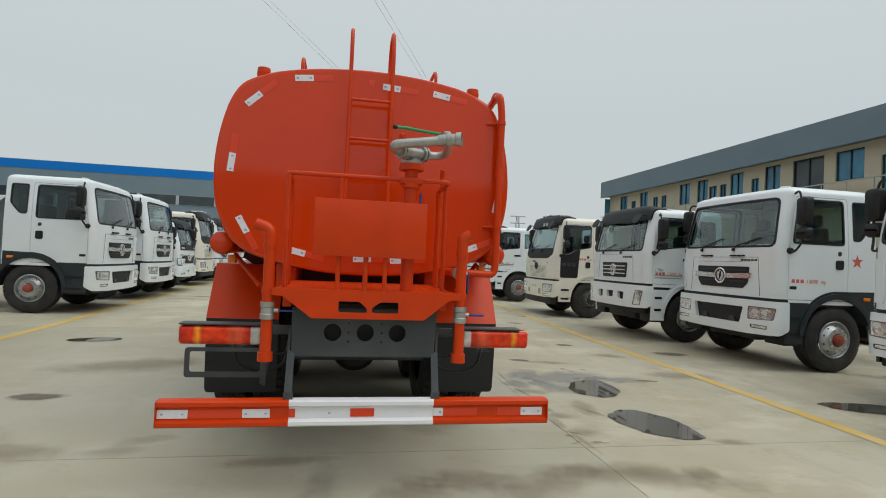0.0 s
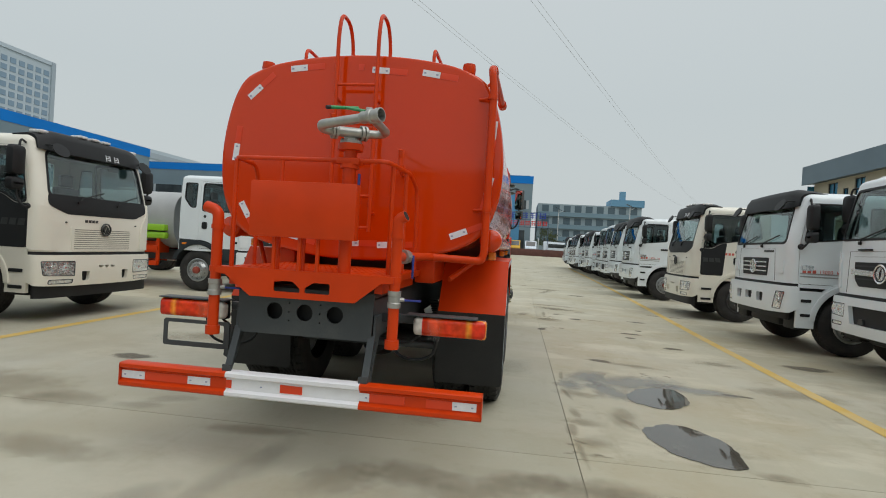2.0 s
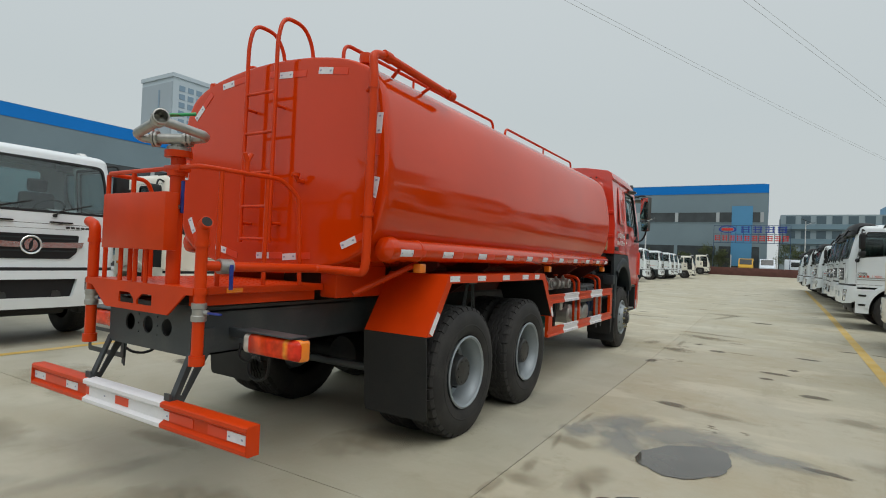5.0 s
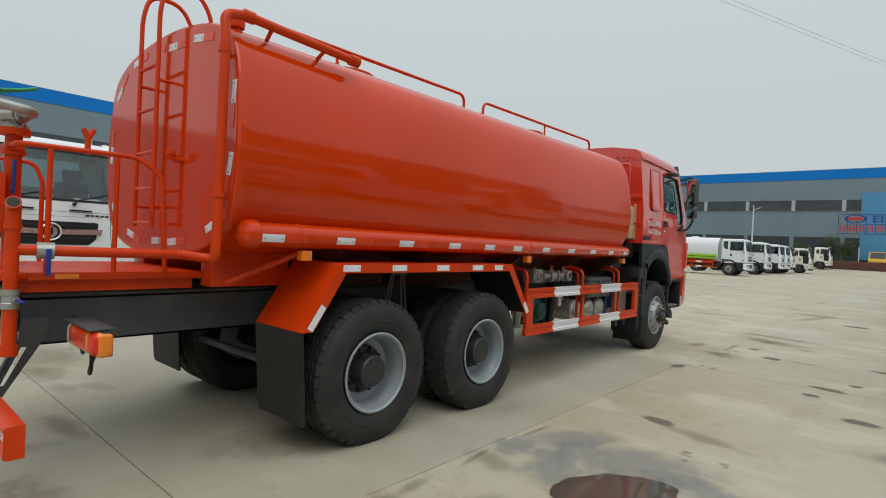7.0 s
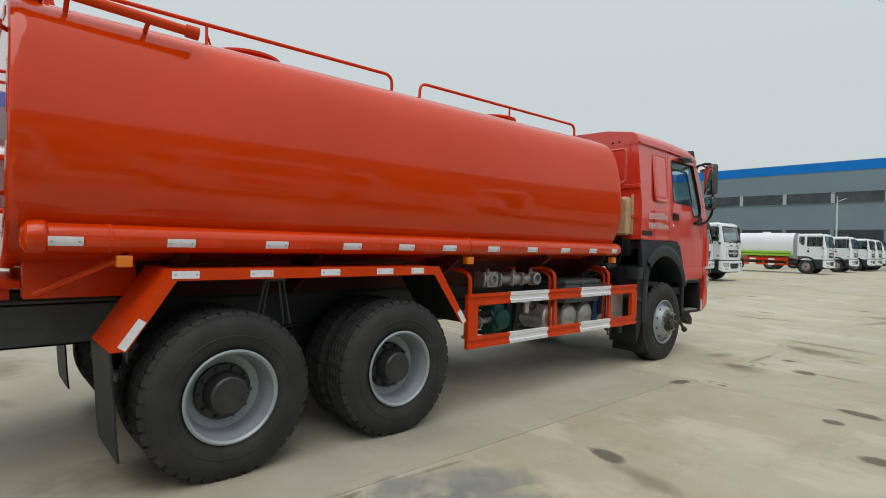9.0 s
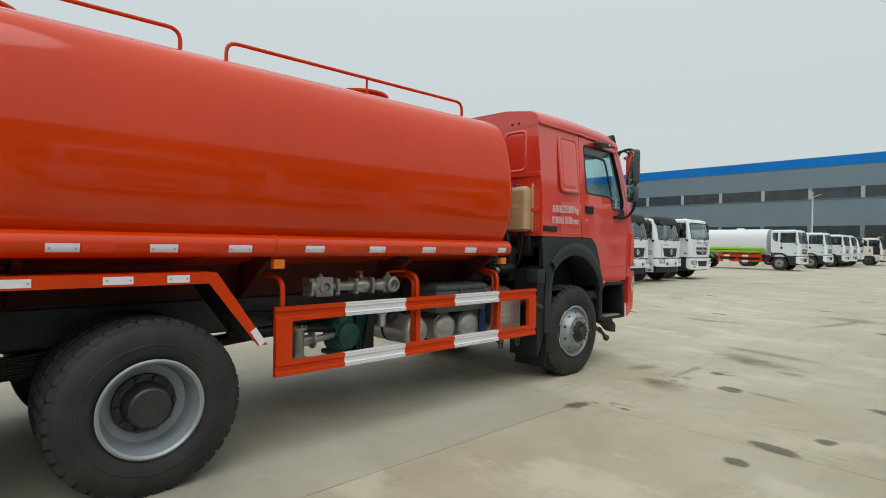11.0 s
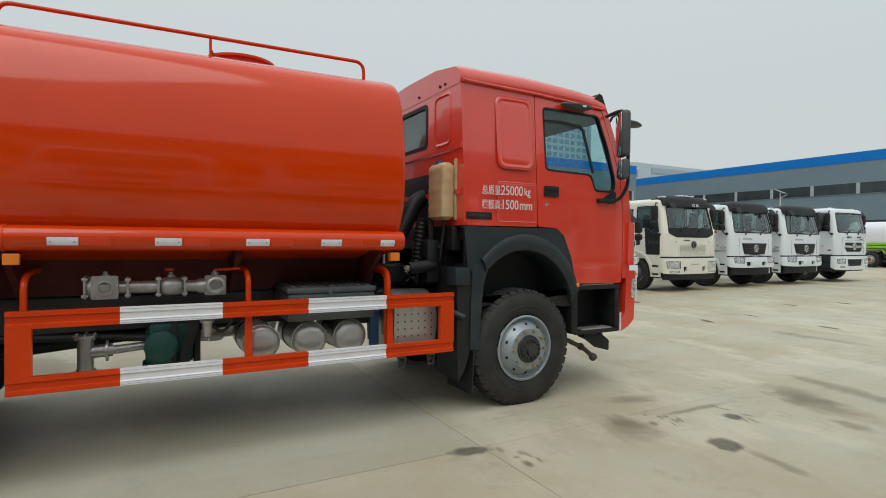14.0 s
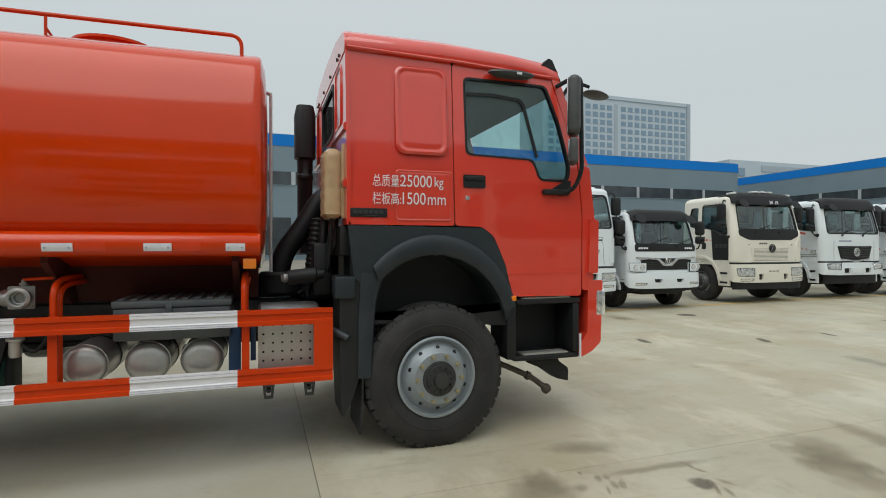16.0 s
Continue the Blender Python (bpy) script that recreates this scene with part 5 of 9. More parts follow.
DOOR = [(8.376, 1.68), (8.60, 1.675), (8.70, 1.60), (8.79, 1.40), (8.865, 1.125), (9.49, 1.115), (9.495, 1.8), (9.45, 2.2), (9.36, 2.55), (9.235, 2.925), (8.376, 2.945)]
WIN = [(8.47, 2.84), (8.47, 2.235), (9.04, 2.22), (9.10, 2.06), (9.36, 2.06), (9.38, 2.18), (9.30, 2.52), (9.19, 2.84)]
REARP = [(7.56, 1.68), (8.368, 1.68), (8.368, 2.95), (7.56, 3.05)]
for s in (-1, 1):
    X = s * 1.148
    bm = plate(B(), round_poly(REARP, 0.02), [], "x", X, X - s * 0.03)
    part("side_panel", lean(bm), RED_CAB, cab)
    part("pressed_panel", lean(emboss(7.915, 8.325, 2.21, 2.885, 0.075, X, s)), RED_CAB, cab, angle=60)
    part("pressed_panel", lean(emboss(7.905, 8.355, 1.712, 2.09, 0.03, X, s, 0.016, 0.005)), RED_CAB, cab, angle=60)
    door = part("door", lean(plate(B(), round_poly(DOOR, 0.03), [round_poly(WIN, 0.05)], "x", X, X - s * 0.035)), RED_CAB, cab)
    part("door_lining", lean(plate(B(), round_poly(inset(DOOR, 0.03), 0.03), [round_poly(inset(WIN, -0.012), 0.05)], "x", X - s * 0.037, X - s * 0.05)), LINING, door)
    part("side_lining", lean(plate(B(), [(7.60, 1.69), (8.372, 1.69), (8.372, 2.93), (7.60, 2.98)], [], "x", X - s * 0.034, X - s * 0.05)), LINING, cab)
    bm = B()
    seal_o, seal_i = round_poly([(8.462, 2.848), (8.462, 2.227), (9.035, 2.212), (9.095, 2.05), (9.368, 2.05), (9.388, 2.18), (9.308, 2.525), (9.196, 2.848)], 0.05), round_poly([(8.479, 2.831), (8.479, 2.241), (9.05, 2.228), (9.107, 2.068), (9.354, 2.068), (9.372, 2.18), (9.293, 2.522), (9.182, 2.831)], 0.045)
    plate(bm, seal_o, [seal_i], "x", X + s * 0.004, X - s * 0.04)
    plate(bm, [(8.49, 2.70), (8.70, 2.71), (8.93, 2.69), (8.965, 2.66), (9.07, 2.24), (9.095, 2.24), (8.99, 2.67), (8.95, 2.715), (8.70, 2.735), (8.49, 2.725)], [], "x", X + s * 0.003, X - s * 0.01)
    part("window_seal", lean(bm), BLACK, door)
    pane = part("door_glass", lean(plate(B(), round_poly(WIN, 0.05), [], "x", X - s * 0.018, X - s * 0.022)), GLASS, door)
    pane.visible_shadow = False
    bm = B()
    plate(bm, rrect(8.44, 8.625, 1.975, 2.075, 0.015), [], "x", X + s * 0.001, X + s * 0.006)
    part("handle_recess", bm, BLACK, door)
    part("door_handle", box(B(), (min(X, X + s * 0.014), 8.455, 2.03), (max(X, X + s * 0.014), 8.61, 2.065), 0.006), BLACK, door)
    part("door_lock", lathe(B(), [(0, 0.008), (0.017, 0.008), (0.02, 0)], (X, 8.475, 1.895), (s, 0, 0), 14), CHROME, door)
    # crease low on the door and lower corner trim
    bm = B()
    loft(bm, [[(X, 8.83, 1.33), (X, 8.83, 1.29), (X + s * 0.003, 8.83, 1.305)], [(X, 9.46, 1.34), (X, 9.46, 1.30), (X + s * 0.003, 9.46, 1.315)]])
    part("door_crease", bm, RED_CAB, door)
    # front corner panel
    bm = B()
    plate(bm, round_poly([(9.50, 1.16), (9.60, 1.16), (9.62, 1.75), (9.57, 2.18), (9.46, 2.22), (9.503, 1.8)], 0.02), [], "x", X, X - s * 0.05)
    plate(bm, round_poly([(9.545, 1.30), (9.635, 1.30), (9.64, 1.74), (9.56, 1.76)], 0.02), [], "x", X + s * 0.03, X)
    part("corner_panel", lean(bm), RED_CAB, cab)
    # A pillar
    bm = B()
    plate(bm, [(9.465, 2.22), (9.56, 2.2), (9.30, 2.98), (9.245, 2.93)], [], "x", X, X - s * 0.09)
    part("windscreen_pillar", lean(bm), RED_CAB, cab)
    part("pillar_lining", lean(plate(B(), [(9.44, 2.20), (9.55, 2.19), (9.31, 2.90), (9.225, 2.90)], [], "x", X - s * 0.093, X - s * 0.105)), LINING, cab)
    # small model plate and lettering
    part("model_plate", box(B(), (min(X + s * 0.001, X + s * 0.006), 7.575, 1.735), (max(X + s * 0.001, X + s * 0.006), 7.845, 1.80), 0.004), BLACK, cab, "small black model plate")
    for k in range(6):
        part("plate_lettering", box(B(), (min(X + s * 0.0062, X + s * 0.0085), 7.595 + k * 0.038, 1.76), (max(X + s * 0.0062, X + s * 0.0085), 7.625 + k * 0.038, 1.785)), HUB, cab)
    part("plate_lettering", box(B(), (min(X + s * 0.0062, X + s * 0.0085), 7.67, 1.743), (max(X + s * 0.0062, X + s * 0.0085), 7.77, 1.750)), HUB, cab)
    # weight and height marking
    RM = pose(X + s * 0.0075, 0, 0) @ Matrix(((0, 0, s, 0), (s, 0, 0, 0), (0, 1, 0, 0), (0, 0, 0, 1)))
    ys = 7.94 if s > 0 else -8.16
    for txt, dy, z, size in (("25000", 0.0, 1.965, 0.125), ("kg", 0.262, 1.972, 0.105), ("1500", 0.0, 1.835, 0.125), ("mm", 0.208, 1.835, 0.125)):
        m = RM @ pose(ys + dy, z, 0) @ Matrix.Diagonal((0.80, 1, 1, 1))
        text_part("marking_text", txt, size, m, TXT_W, cab, "white stencilled weight marking")
    for txt, z in (("\u603b\u8d28\u91cf:", 1.968), ("\u680f\u677f\u9ad8:", 1.838)):
        m = RM @ pose(7.733 if s > 0 else -8.365, z, 0) @ Matrix.Diagonal((0.66, 0.92, 1, 1))
        text_part("marking_text", txt, 0.103, m, TXT_W, cab, "white stencilled weight marking")
    # wheel arch
    arch = [(7.56, 1.672), (8.61, 1.668), (8.70, 1.59), (8.80, 1.38), (8.86, 1.11), (8.84, 0.98)]
    inner = [(8.22 + 0.60 * math.cos(radians(a)), 0.80 + 0.66 * math.sin(radians(a))) for a in (12, 25, 40, 55, 70, 85, 100, 115, 130, 145)]
    bm = plate(B(), arch + inner + [(7.69, 1.22), (7.60, 1.30)], [], "x", X, X - s * 0.03)
    part("wheel_arch", bm, DARK_PL, cab)
    lip_o = [(8.21 + (0.70 if a < 90 else 0.66) * math.cos(radians(a)), 0.86 + 0.755 * math.sin(radians(a))) for a in range(16, 139, 6)]
    lip_i = [(8.21 + 0.60 * math.cos(radians(a)), 0.82 + 0.64 * math.sin(radians(a))) for a in range(16, 139, 6)]
    lip_o = [(min(y, 8.89), z) for y, z in lip_o]
    bm = B()
    loft(bm, [[(X + s * h, p[0] * (1 - f) + q[0] * f, p[1] * (1 - f) + q[1] * f) for p, q in zip(lip_o, lip_i)] for h, f in ((-0.01, 0.0), (0.022, 0.05), (0.034, 0.2), (0.038, 0.5), (0.034, 0.85), (0.02, 1.0), (-0.35, 1.0))], caps=False, closed=False)
    part("arch_flare", bm, DARK_PL, cab)
    bm = B()
    ar = [(8.22 + 0.615 * math.cos(radians(a)), 0.80 + 0.67 * math.sin(radians(a))) for a in range(8, 176, 8)]
    loft(bm, [[(s * 0.5, *p) for p in ar], [(X - s * 0.032, *p) for p in ar]], caps=False, closed=False)
    part("inner_arch", bm, BLACK, cab)
    part("inner_wing", box(B(), (min(s * 0.50, s * 0.80), 7.58, 0.95), (max(s * 0.50, s * 0.80), 8.88, 1.66)), BLACK, cab)
    bm = plate(B(), ar + [(8.86, 1.02), (8.80, 1.38), (8.70, 1.59), (8.61, 1.65), (7.58, 1.65), (7.58, 1.0)], [], "x", X - s * 0.034, X - s * 0.05)
    part("arch_backing", bm, BLACK, cab)
    part("arch_marker_lamp", box(B(), (min(X, X + s * 0.035), 8.80, 1.09), (max(X, X + s * 0.035), 8.88, 1.135), 0.008), ORANGE, cab, "small amber side marker lamp")
    # steps
    st = new("cab_step")
    st.parent = cab
    lo, hi = sorted((s * 0.80, s * 1.135))
    back_x = (lo, lo + 0.04) if s > 0 else (lo + 0.29, lo + 0.33)
    part("step_lid", box(B(), (lo, 8.902, 1.055), (hi, 9.49, 1.10), 0.01), BLACK, st)
    part("step_side", box(B(), (lo, 8.82, 0.62), (hi, 8.90, 1.06), 0.01), BLACK, st)
    part("step_floor", box(B(), (lo, 8.88, 0.60), (hi, 9.48, 0.643), 0.015), BLACK, st)
    part("step_side", box(B(), (lo, 9.42, 0.645), (hi, 9.482, 1.053), 0.015), BLACK, st)
    part("step_back", box(B(), (back_x[0], 8.902, 0.645), (back_x[1], 9.418, 1.053)), BLACK, st)
    for y0, y1, z in ((8.95, 9.40, 1.10), (8.97, 9.38, 0.645)):
        bm = box(B(), (min(s * 1.0, s * 1.125), y0, z), (max(s * 1.0, s * 1.125), y1, z + 0.009))
        for k in range(14):
            box(bm, (min(s * 1.01, s * 1.115), 8.98 + k * 0.029, z + 0.0088), (max(s * 1.01, s * 1.115), 8.992 + k * 0.029, z + 0.014))
        part("step_tread", bm, ALU, st, "ribbed metal step tread")
    # bumper corner
    bm = B()
    prism(bm, round_poly([(9.485, 0.60), (9.60, 0.65), (9.68, 0.72), (9.70, 1.24), (9.56, 1.24), (9.55, 0.80), (9.485, 0.72)], 0.02), "x", s * 0.6, s * 1.15)
    part("bumper_corner", bm, RED_CAB, cab)
    part("headlight", box(B(), (min(s * 0.78, s * 1.153), 9.62, 0.93), (max(s * 0.78, s * 1.153), 9.735, 1.17), 0.03, 3), HEAD, cab)
    part("bumper_edge", box(B(), (min(s * 1.14, s * 1.155), 9.475, 0.60), (max(s * 1.14, s * 1.155), 9.488, 0.80)), STICK, cab)
    # mudguard behind the front wheel
    edge = [(7.737, 0.57), (7.742, 0.80), (7.752, 0.98), (7.765, 1.10), (7.785, 1.20), (7.815, 1.285), (7.845, 1.33)]
    back = [(7.632, 0.57), (7.632, 0.80), (7.635, 0.98), (7.64, 1.10), (7.645, 1.20), (7.65, 1.29), (7.66, 1.335)]
    bm = B()
    loft(bm, [[(s * 0.72, *p) for p in edge], [(s * 1.145, *p) for p in edge], [(s * 1.165, p[0] * 0.85 + q[0] * 0.15, p[1]) for p, q in zip(edge, back)], [(s * 1.165, p[0] * 0.3 + q[0] * 0.7, p[1]) for p, q in zip(edge, back)], [(s * 1.150, *q) for q in back], [(s * 0.72, *q) for q in back]], caps=False, closed=False)
    part("front_mudguard", bm, DARK_PL, cab, angle=50)
    part("mudguard_panel", loft(B(), [[(x, 7.50, 1.30), (x, 7.655, 1.30), (x, 7.65, 0.60), (x, 7.585, 0.40), (x, 7.52, 0.30), (x, 7.505, 0.60)] for x in (s * 0.74, s * 1.135)]), FLAP, cab)
    part("mudguard_box", box(B(), (min(s * 1.0, s * 1.166), 7.465, 1.15), (max(s * 1.0, s * 1.166), 7.61, 1.305), 0.01), DARK_PL, cab)
    for z in (1.18, 1.275):
        part("box_bolt", cyl(B(), (s * 1.16, 7.485, z), (s * 1.171, 7.485, z), 0.008, 6), HUB, cab)
    part("mudguard_stay", tube(B(), bend([(s * 0.8, 7.40, 0.93), (s * 1.10, 7.46, 0.92), (s * 1.16, 7.56, 0.865)], 0.04), 0.028, 12), DARK_PL, cab)
    bm = B()
    loft(bm, [[(s * 0.72, y, z), (s * 1.16, y, z), (s * 1.16, y + 0.012, z), (s * 0.72, y + 0.012, z)] for y, z in ((7.66, 0.62), (7.655, 0.4), (7.64, 0.17))])
    part("front_mud_flap", bm, FLAP, cab, "black rubber mud flap")
    # mirrors
    mi = new("mirror")
    mi.parent = cab
    RZ = pose(s * 1.30, 9.29, 0, 0, 0, -30 * s)

    def turned(bm):
        bmesh.ops.transform(bm, matrix=RZ, verts=bm.verts)
        return bm

    part("mirror_housing", turned(box(B(), (-0.11, -0.02, 2.40), (0.11, 0.075, 2.86), 0.04, 3)), GREY_PL, mi)
    part("mirror_housing", turned(box(B(), (-0.085, -0.01, 2.17), (0.105, 0.06, 2.375), 0.03, 3)), GREY_PL, mi)
    part("mirror_glass", turned(box(B(), (-0.09, -0.026, 2.41), (0.09, -0.019, 2.83), 0.003)), MIRROR, mi)
    part("mirror_glass", turned(box(B(), (-0.07, -0.016, 2.19), (0.09, -0.009, 2.355), 0.003)), MIRROR, mi)
    part("mirror_arm", tube(B(), bend([(s * 1.10, 9.28, 2.84), (s * 1.22, 9.36, 2.89), (s * 1.31, 9.38, 2.86), (s * 1.31, 9.39, 2.12), (s * 1.24, 9.36, 1.98), (s * 1.14, 9.28, 1.95)], 0.06), 0.018, 10), BLACK, mi)
    bm = B()
    box(bm, (min(s * 1.14, s * 1.19), 9.12, 1.94), (max(s * 1.14, s * 1.19), 9.36, 1.985), 0.012)
    plate(bm, [(9.18, 1.975), (9.38, 1.975), (9.38, 2.06), (9.33, 2.06)], [], "x", s * 1.15, s * 1.165)
    part("mirror_mount", bm, BLACK, mi)
    bm = B()
    lathe(bm, [(0.0, 0.0), (0.09, 0.008), (0.12, 0.03), (0.115, 0.045), (0.0, 0.05)], (0, 0, 0), (0, 0, 1), 20)
    for v in bm.verts:
        v.co = Vector((v.co.x * 0.6 + s * 1.13, v.co.y * 1.7 + 8.86, v.co.z + 2.86))
    part("kerb_mirror", bm, GREY_PL, mi)
    part("kerb_mirror_label", box(B(), (min(s * 1.203, s * 1.206), 8.87, 2.872), (max(s * 1.203, s * 1.206), 8.915, 2.89)), STICK, mi)

# front mirror on a stalk
bm = B()
tube(bm, bend([(1.05, 9.36, 2.76), (1.07, 9.42, 2.88), (1.08, 9.52, 2.90), (1.1, 9.60, 2.87)], 0.07), 0.014, 8)
part("front_mirror_arm", bm, BLACK, cab)
bm = B()
lathe(bm, [(0.0, 0.0), (0.08, 0.006), (0.10, 0.02), (0.08, 0.04), (0.0, 0.05)], (0, 0, 0), (0, 0, 1), 20)
for v in bm.verts:
    v.co = Vector((v.co.x * 1.0 + 1.1, v.co.y * 1.15 + 9.66, v.co.z * 0.8 + 2.79 - v.co.y * 0.22))
part("front_mirror", bm, GREY_PL, cab)

# rear wall with window
bm = B()
plate(bm, [(-1.148, 1.68), (1.148, 1.68), (1.148, 2.15), (1.06, 3.06), (-1.06, 3.06), (-1.148, 2.15)], [rrect(-0.42, 0.42, 2.47, 2.88, 0.05)], "y", 7.55, 7.58)
part("rear_wall", bm, RED_CAB, cab)
bm = B()
plate(bm, rrect(-0.44, 0.44, 2.45, 2.90, 0.06), [rrect(-0.40, 0.40, 2.49, 2.86, 0.045)], "y", 7.545, 7.575)
part("rear_window_seal", bm, BLACK, cab)
part("rear_glass", plate(B(), rrect(-0.42, 0.42, 2.47, 2.88, 0.05), [], "y", 7.562, 7.566), GLASS_D, cab)
for x0, x1, z0, z1 in ((0.58, 0.92, 2.42, 2.92), (-0.92, -0.58, 2.42, 2.92)):
    o, i_ = rrect(x0, x1, z0, z1, 0.06), rrect(x0 + 0.04, x1 - 0.04, z0 + 0.04, z1 - 0.04, 0.045)
    bm = B()
    loft(bm, [[(p[0], 7.55, p[1]) for p in o], [((p[0] + q[0]) / 2, 7.538, (p[1] + q[1]) / 2) for p, q in zip(o, i_)], [(q[0], 7.548, q[1]) for q in i_]], caps=False)
    bm.faces.new([bm.verts.new((q[0], 7.548, q[1])) for q in i_])
    part("rear_pressed_panel", bm, RED_CAB, cab)
bm = B()
for z, d in ((2.36, 0.02), (1.95, 0.02)):
    prism(bm, [(7.55, z), (7.55 - d, z + 0.01), (7.55 - d, z + 0.05), (7.55, z + 0.06)], "x", -1.12, 1.12)
part("rear_swage", bm, RED_CAB, cab)
for x in (0.70, 0.80, -0.70, -0.8, 0.25, -0.25):
    bm = B()
    cyl(bm, (x, 7.55, 3.0), (x, 7.535, 3.0), 0.014, 8)
    part("rear_plug", bm, BLACK, cab)
bm = B()
box(bm, (-1.0, 7.52, 1.45), (1.0, 7.62, 1.68), 0.02)
part("rear_lower_panel", bm, BLACK, cab)
# roof
bm = B()
rows = []
for y, h in ((7.545, 0.0), (7.57, 0.012), (8.3, 0.02), (8.9, -0.01), (9.2, -0.06), (9.32, -0.13)):
    rows.append([(x, y, z + h * (1 if abs(x) < 1.03 else 0.6)) for x, z in ((-1.068, 2.95), (-1.083, 2.99), (-1.05, 3.075), (-0.98, 3.115), (-0.6, 3.175), (0, 3.19), (0.6, 3.175), (0.98, 3.115), (1.05, 3.075), (1.083, 2.99), (1.068, 2.95), (0.9, 2.95), (-0.9, 2.95))])
loft(bm, rows)
part("roof", bm, RED_CAB, cab, angle=50)
for s in (-1, 1):
    bm = tube(B(), [(s * 1.086, 7.56, 2.975), (s * 1.09, 8.4, 2.955), (s * 1.088, 9.25, 2.915)], 0.014, 8)
    part("roof_gutter", bm, RED_CAB, cab)
bm = B()
prism(bm, [(9.16, 3.02), (9.235, 3.085), (9.27, 3.07), (9.36, 2.88), (9.33, 2.86), (9.24, 2.97)], "x", -1.06, 1.06)
part("sun_visor", bm, BLACK, cab, "black roof sun visor")
# front: screen, panel, bumper
bm = B()
plate(bm, [(-1.02, 0), (1.02, 0), (0.98, 0.86), (-0.98, 0.86)], [], "y", 0, 0.006)
bmesh.ops.transform(bm, matrix=pose(0, 9.585, 2.12, 18, 0, 0), verts=bm.verts)
pane = part("windscreen", bm, GLASS, cab)
pane.visible_shadow = False
bm = B()
prism(bm, round_poly([(9.48, 1.2), (9.64, 1.22), (9.65, 1.75), (9.60, 2.13), (9.52, 2.13)], 0.03), "x", -1.10, 1.10)
part("front_panel", bm, RED_CAB, cab)
part("grille", box(B(), (-0.75, 9.64, 1.30), (0.75, 9.675, 1.70), 0.015), BLACK, cab)
part("front_bumper", box(B(), (-0.62, 9.50, 0.62), (0.62, 9.72, 1.21), 0.05, 3), RED_CAB, cab)
# interior
bm = B()
box(bm, (-1.09, 7.6, 1.55), (1.09, 9.5, 1.66))
part("cab_floor", bm, BLACK, cab)
bm = B()
box(bm, (-1.08, 9.22, 1.66), (1.08, 9.52, 2.10), 0.04)
part("dashboard", bm, SEAT, cab)
for s in (-1, 1):
    bm = B()
    box(bm, (s * 0.62 - 0.26, 8.35, 1.66), (s * 0.62 + 0.26, 8.85, 2.02), 0.06)
    box(bm, (s * 0.62 - 0.24, 8.22, 2.0), (s * 0.62 + 0.24, 8.36, 2.48), 0.05)
    part("cab_seat", bm, SEAT, cab)
bm = B()
lathe(bm, [(0.20, -0.012), (0.215, 0.0), (0.20, 0.012), (0.185, 0.0), (0.20, -0.012)], (-0.55, 9.08, 2.16), (0, -0.75, 0.65), 28)
tube(bm, [(-0.55, 9.08, 2.16), (-0.55, 9.25, 2.0)], 0.03, 8)
part("steering_wheel", bm, BLACK, cab)
bm = B()
prism(bm, [(7.6, 2.905), (8.85, 2.905), (9.02, 2.892), (9.20, 2.868), (9.31, 2.80), (9.325, 2.806), (9.21, 2.876), (9.03, 2.904), (8.86, 2.917), (7.6, 2.917)], "x", -1.055, 1.055)
part("headlining", bm, LINING, cab)
part("rear_lining", plate(B(), [(-1.08, 1.69), (1.08, 1.69), (1.02, 2.94), (-1.02, 2.94)], [rrect(-0.42, 0.42, 2.47, 2.88, 0.05)], "y", 7.583, 7.595), LINING, cab)
# things between cab and tank
bm = B()
rows_i = []
for k in range(19):
    z = 1.73 + k * 0.0285
    g = 0.004 if k % 3 == 2 else 0.0
    e = 0.03 if k in (0, 18) else 0.0
    rows_i.append([(x, y, z) for x, y in rrect(0.72 + g + e, 1.02 - g - e, 7.405 + g + e, 7.54 - g - e, 0.035)])
part("coolant_tank", loft(bm, rows_i), YEL_PL, cab, "yellowed translucent plastic coolant tank")
bm = B()
box(bm, (1.0, 7.53, 1.73), (1.03, 7.56, 2.28), 0.008)
part("tank_strap", bm, YEL_PL, cab)
part("coolant_cap", lathe(B(), [(0, 0.035), (0.045, 0.03), (0.05, 0)], (0.84, 7.47, 2.24), (0, 0, 1), 14), BLUE_D, cab)
rows_i = []
for z, g in ((1.45, -0.01), (1.55, -0.01), (1.56, 0.012), (1.60, 0.012), (1.61, -0.005), (1.66, -0.005), (1.67, 0.014), (1.72, 0.014), (1.73, 0.0), (2.05, 0.0), (2.06, 0.008), (2.09, 0.008), (2.10, 0.0), (2.22, 0.004), (2.23, 0.03), (2.58, 0.032), (2.66, 0.01)):
    rows_i.append([(x, y, 1.45 + (z - 1.45) * 1.32) for x, y in rrect(-1.105 - g, -0.935 + g, 7.345 - g, 7.505 + g, 0.07)])
part("air_intake", loft(B(), rows_i), BLACK, cab, "black plastic air intake stack with collars")
# flat black sheet on the rear wall paints the shade behind the hoses
part("hatch_shade_panel", box(B(), (-0.30, 7.535, 1.74), (0.78, 7.549, 2.19), 0.004), BLACK, cab, "flat black panel standing for shade on the cab's rear wall")
part("intake_hose", tube(B(), bend([(0.45, 7.11, 1.16), (0.45, 7.12, 1.44), (0.43, 7.30, 1.68), (0.38, 7.44, 1.92), (0.35, 7.56, 1.98)], 0.14, 8), 0.082, 18), BLACK, cab)
part("air_filter", lathe(B(), [(0, 0), (0.15, 0), (0.17, 0.02), (0.17, 0.16), (0.15, 0.18), (0, 0.18)], (0.45, 7.12, 1.14), (0, 0, 1), 28), BLACK, cab)
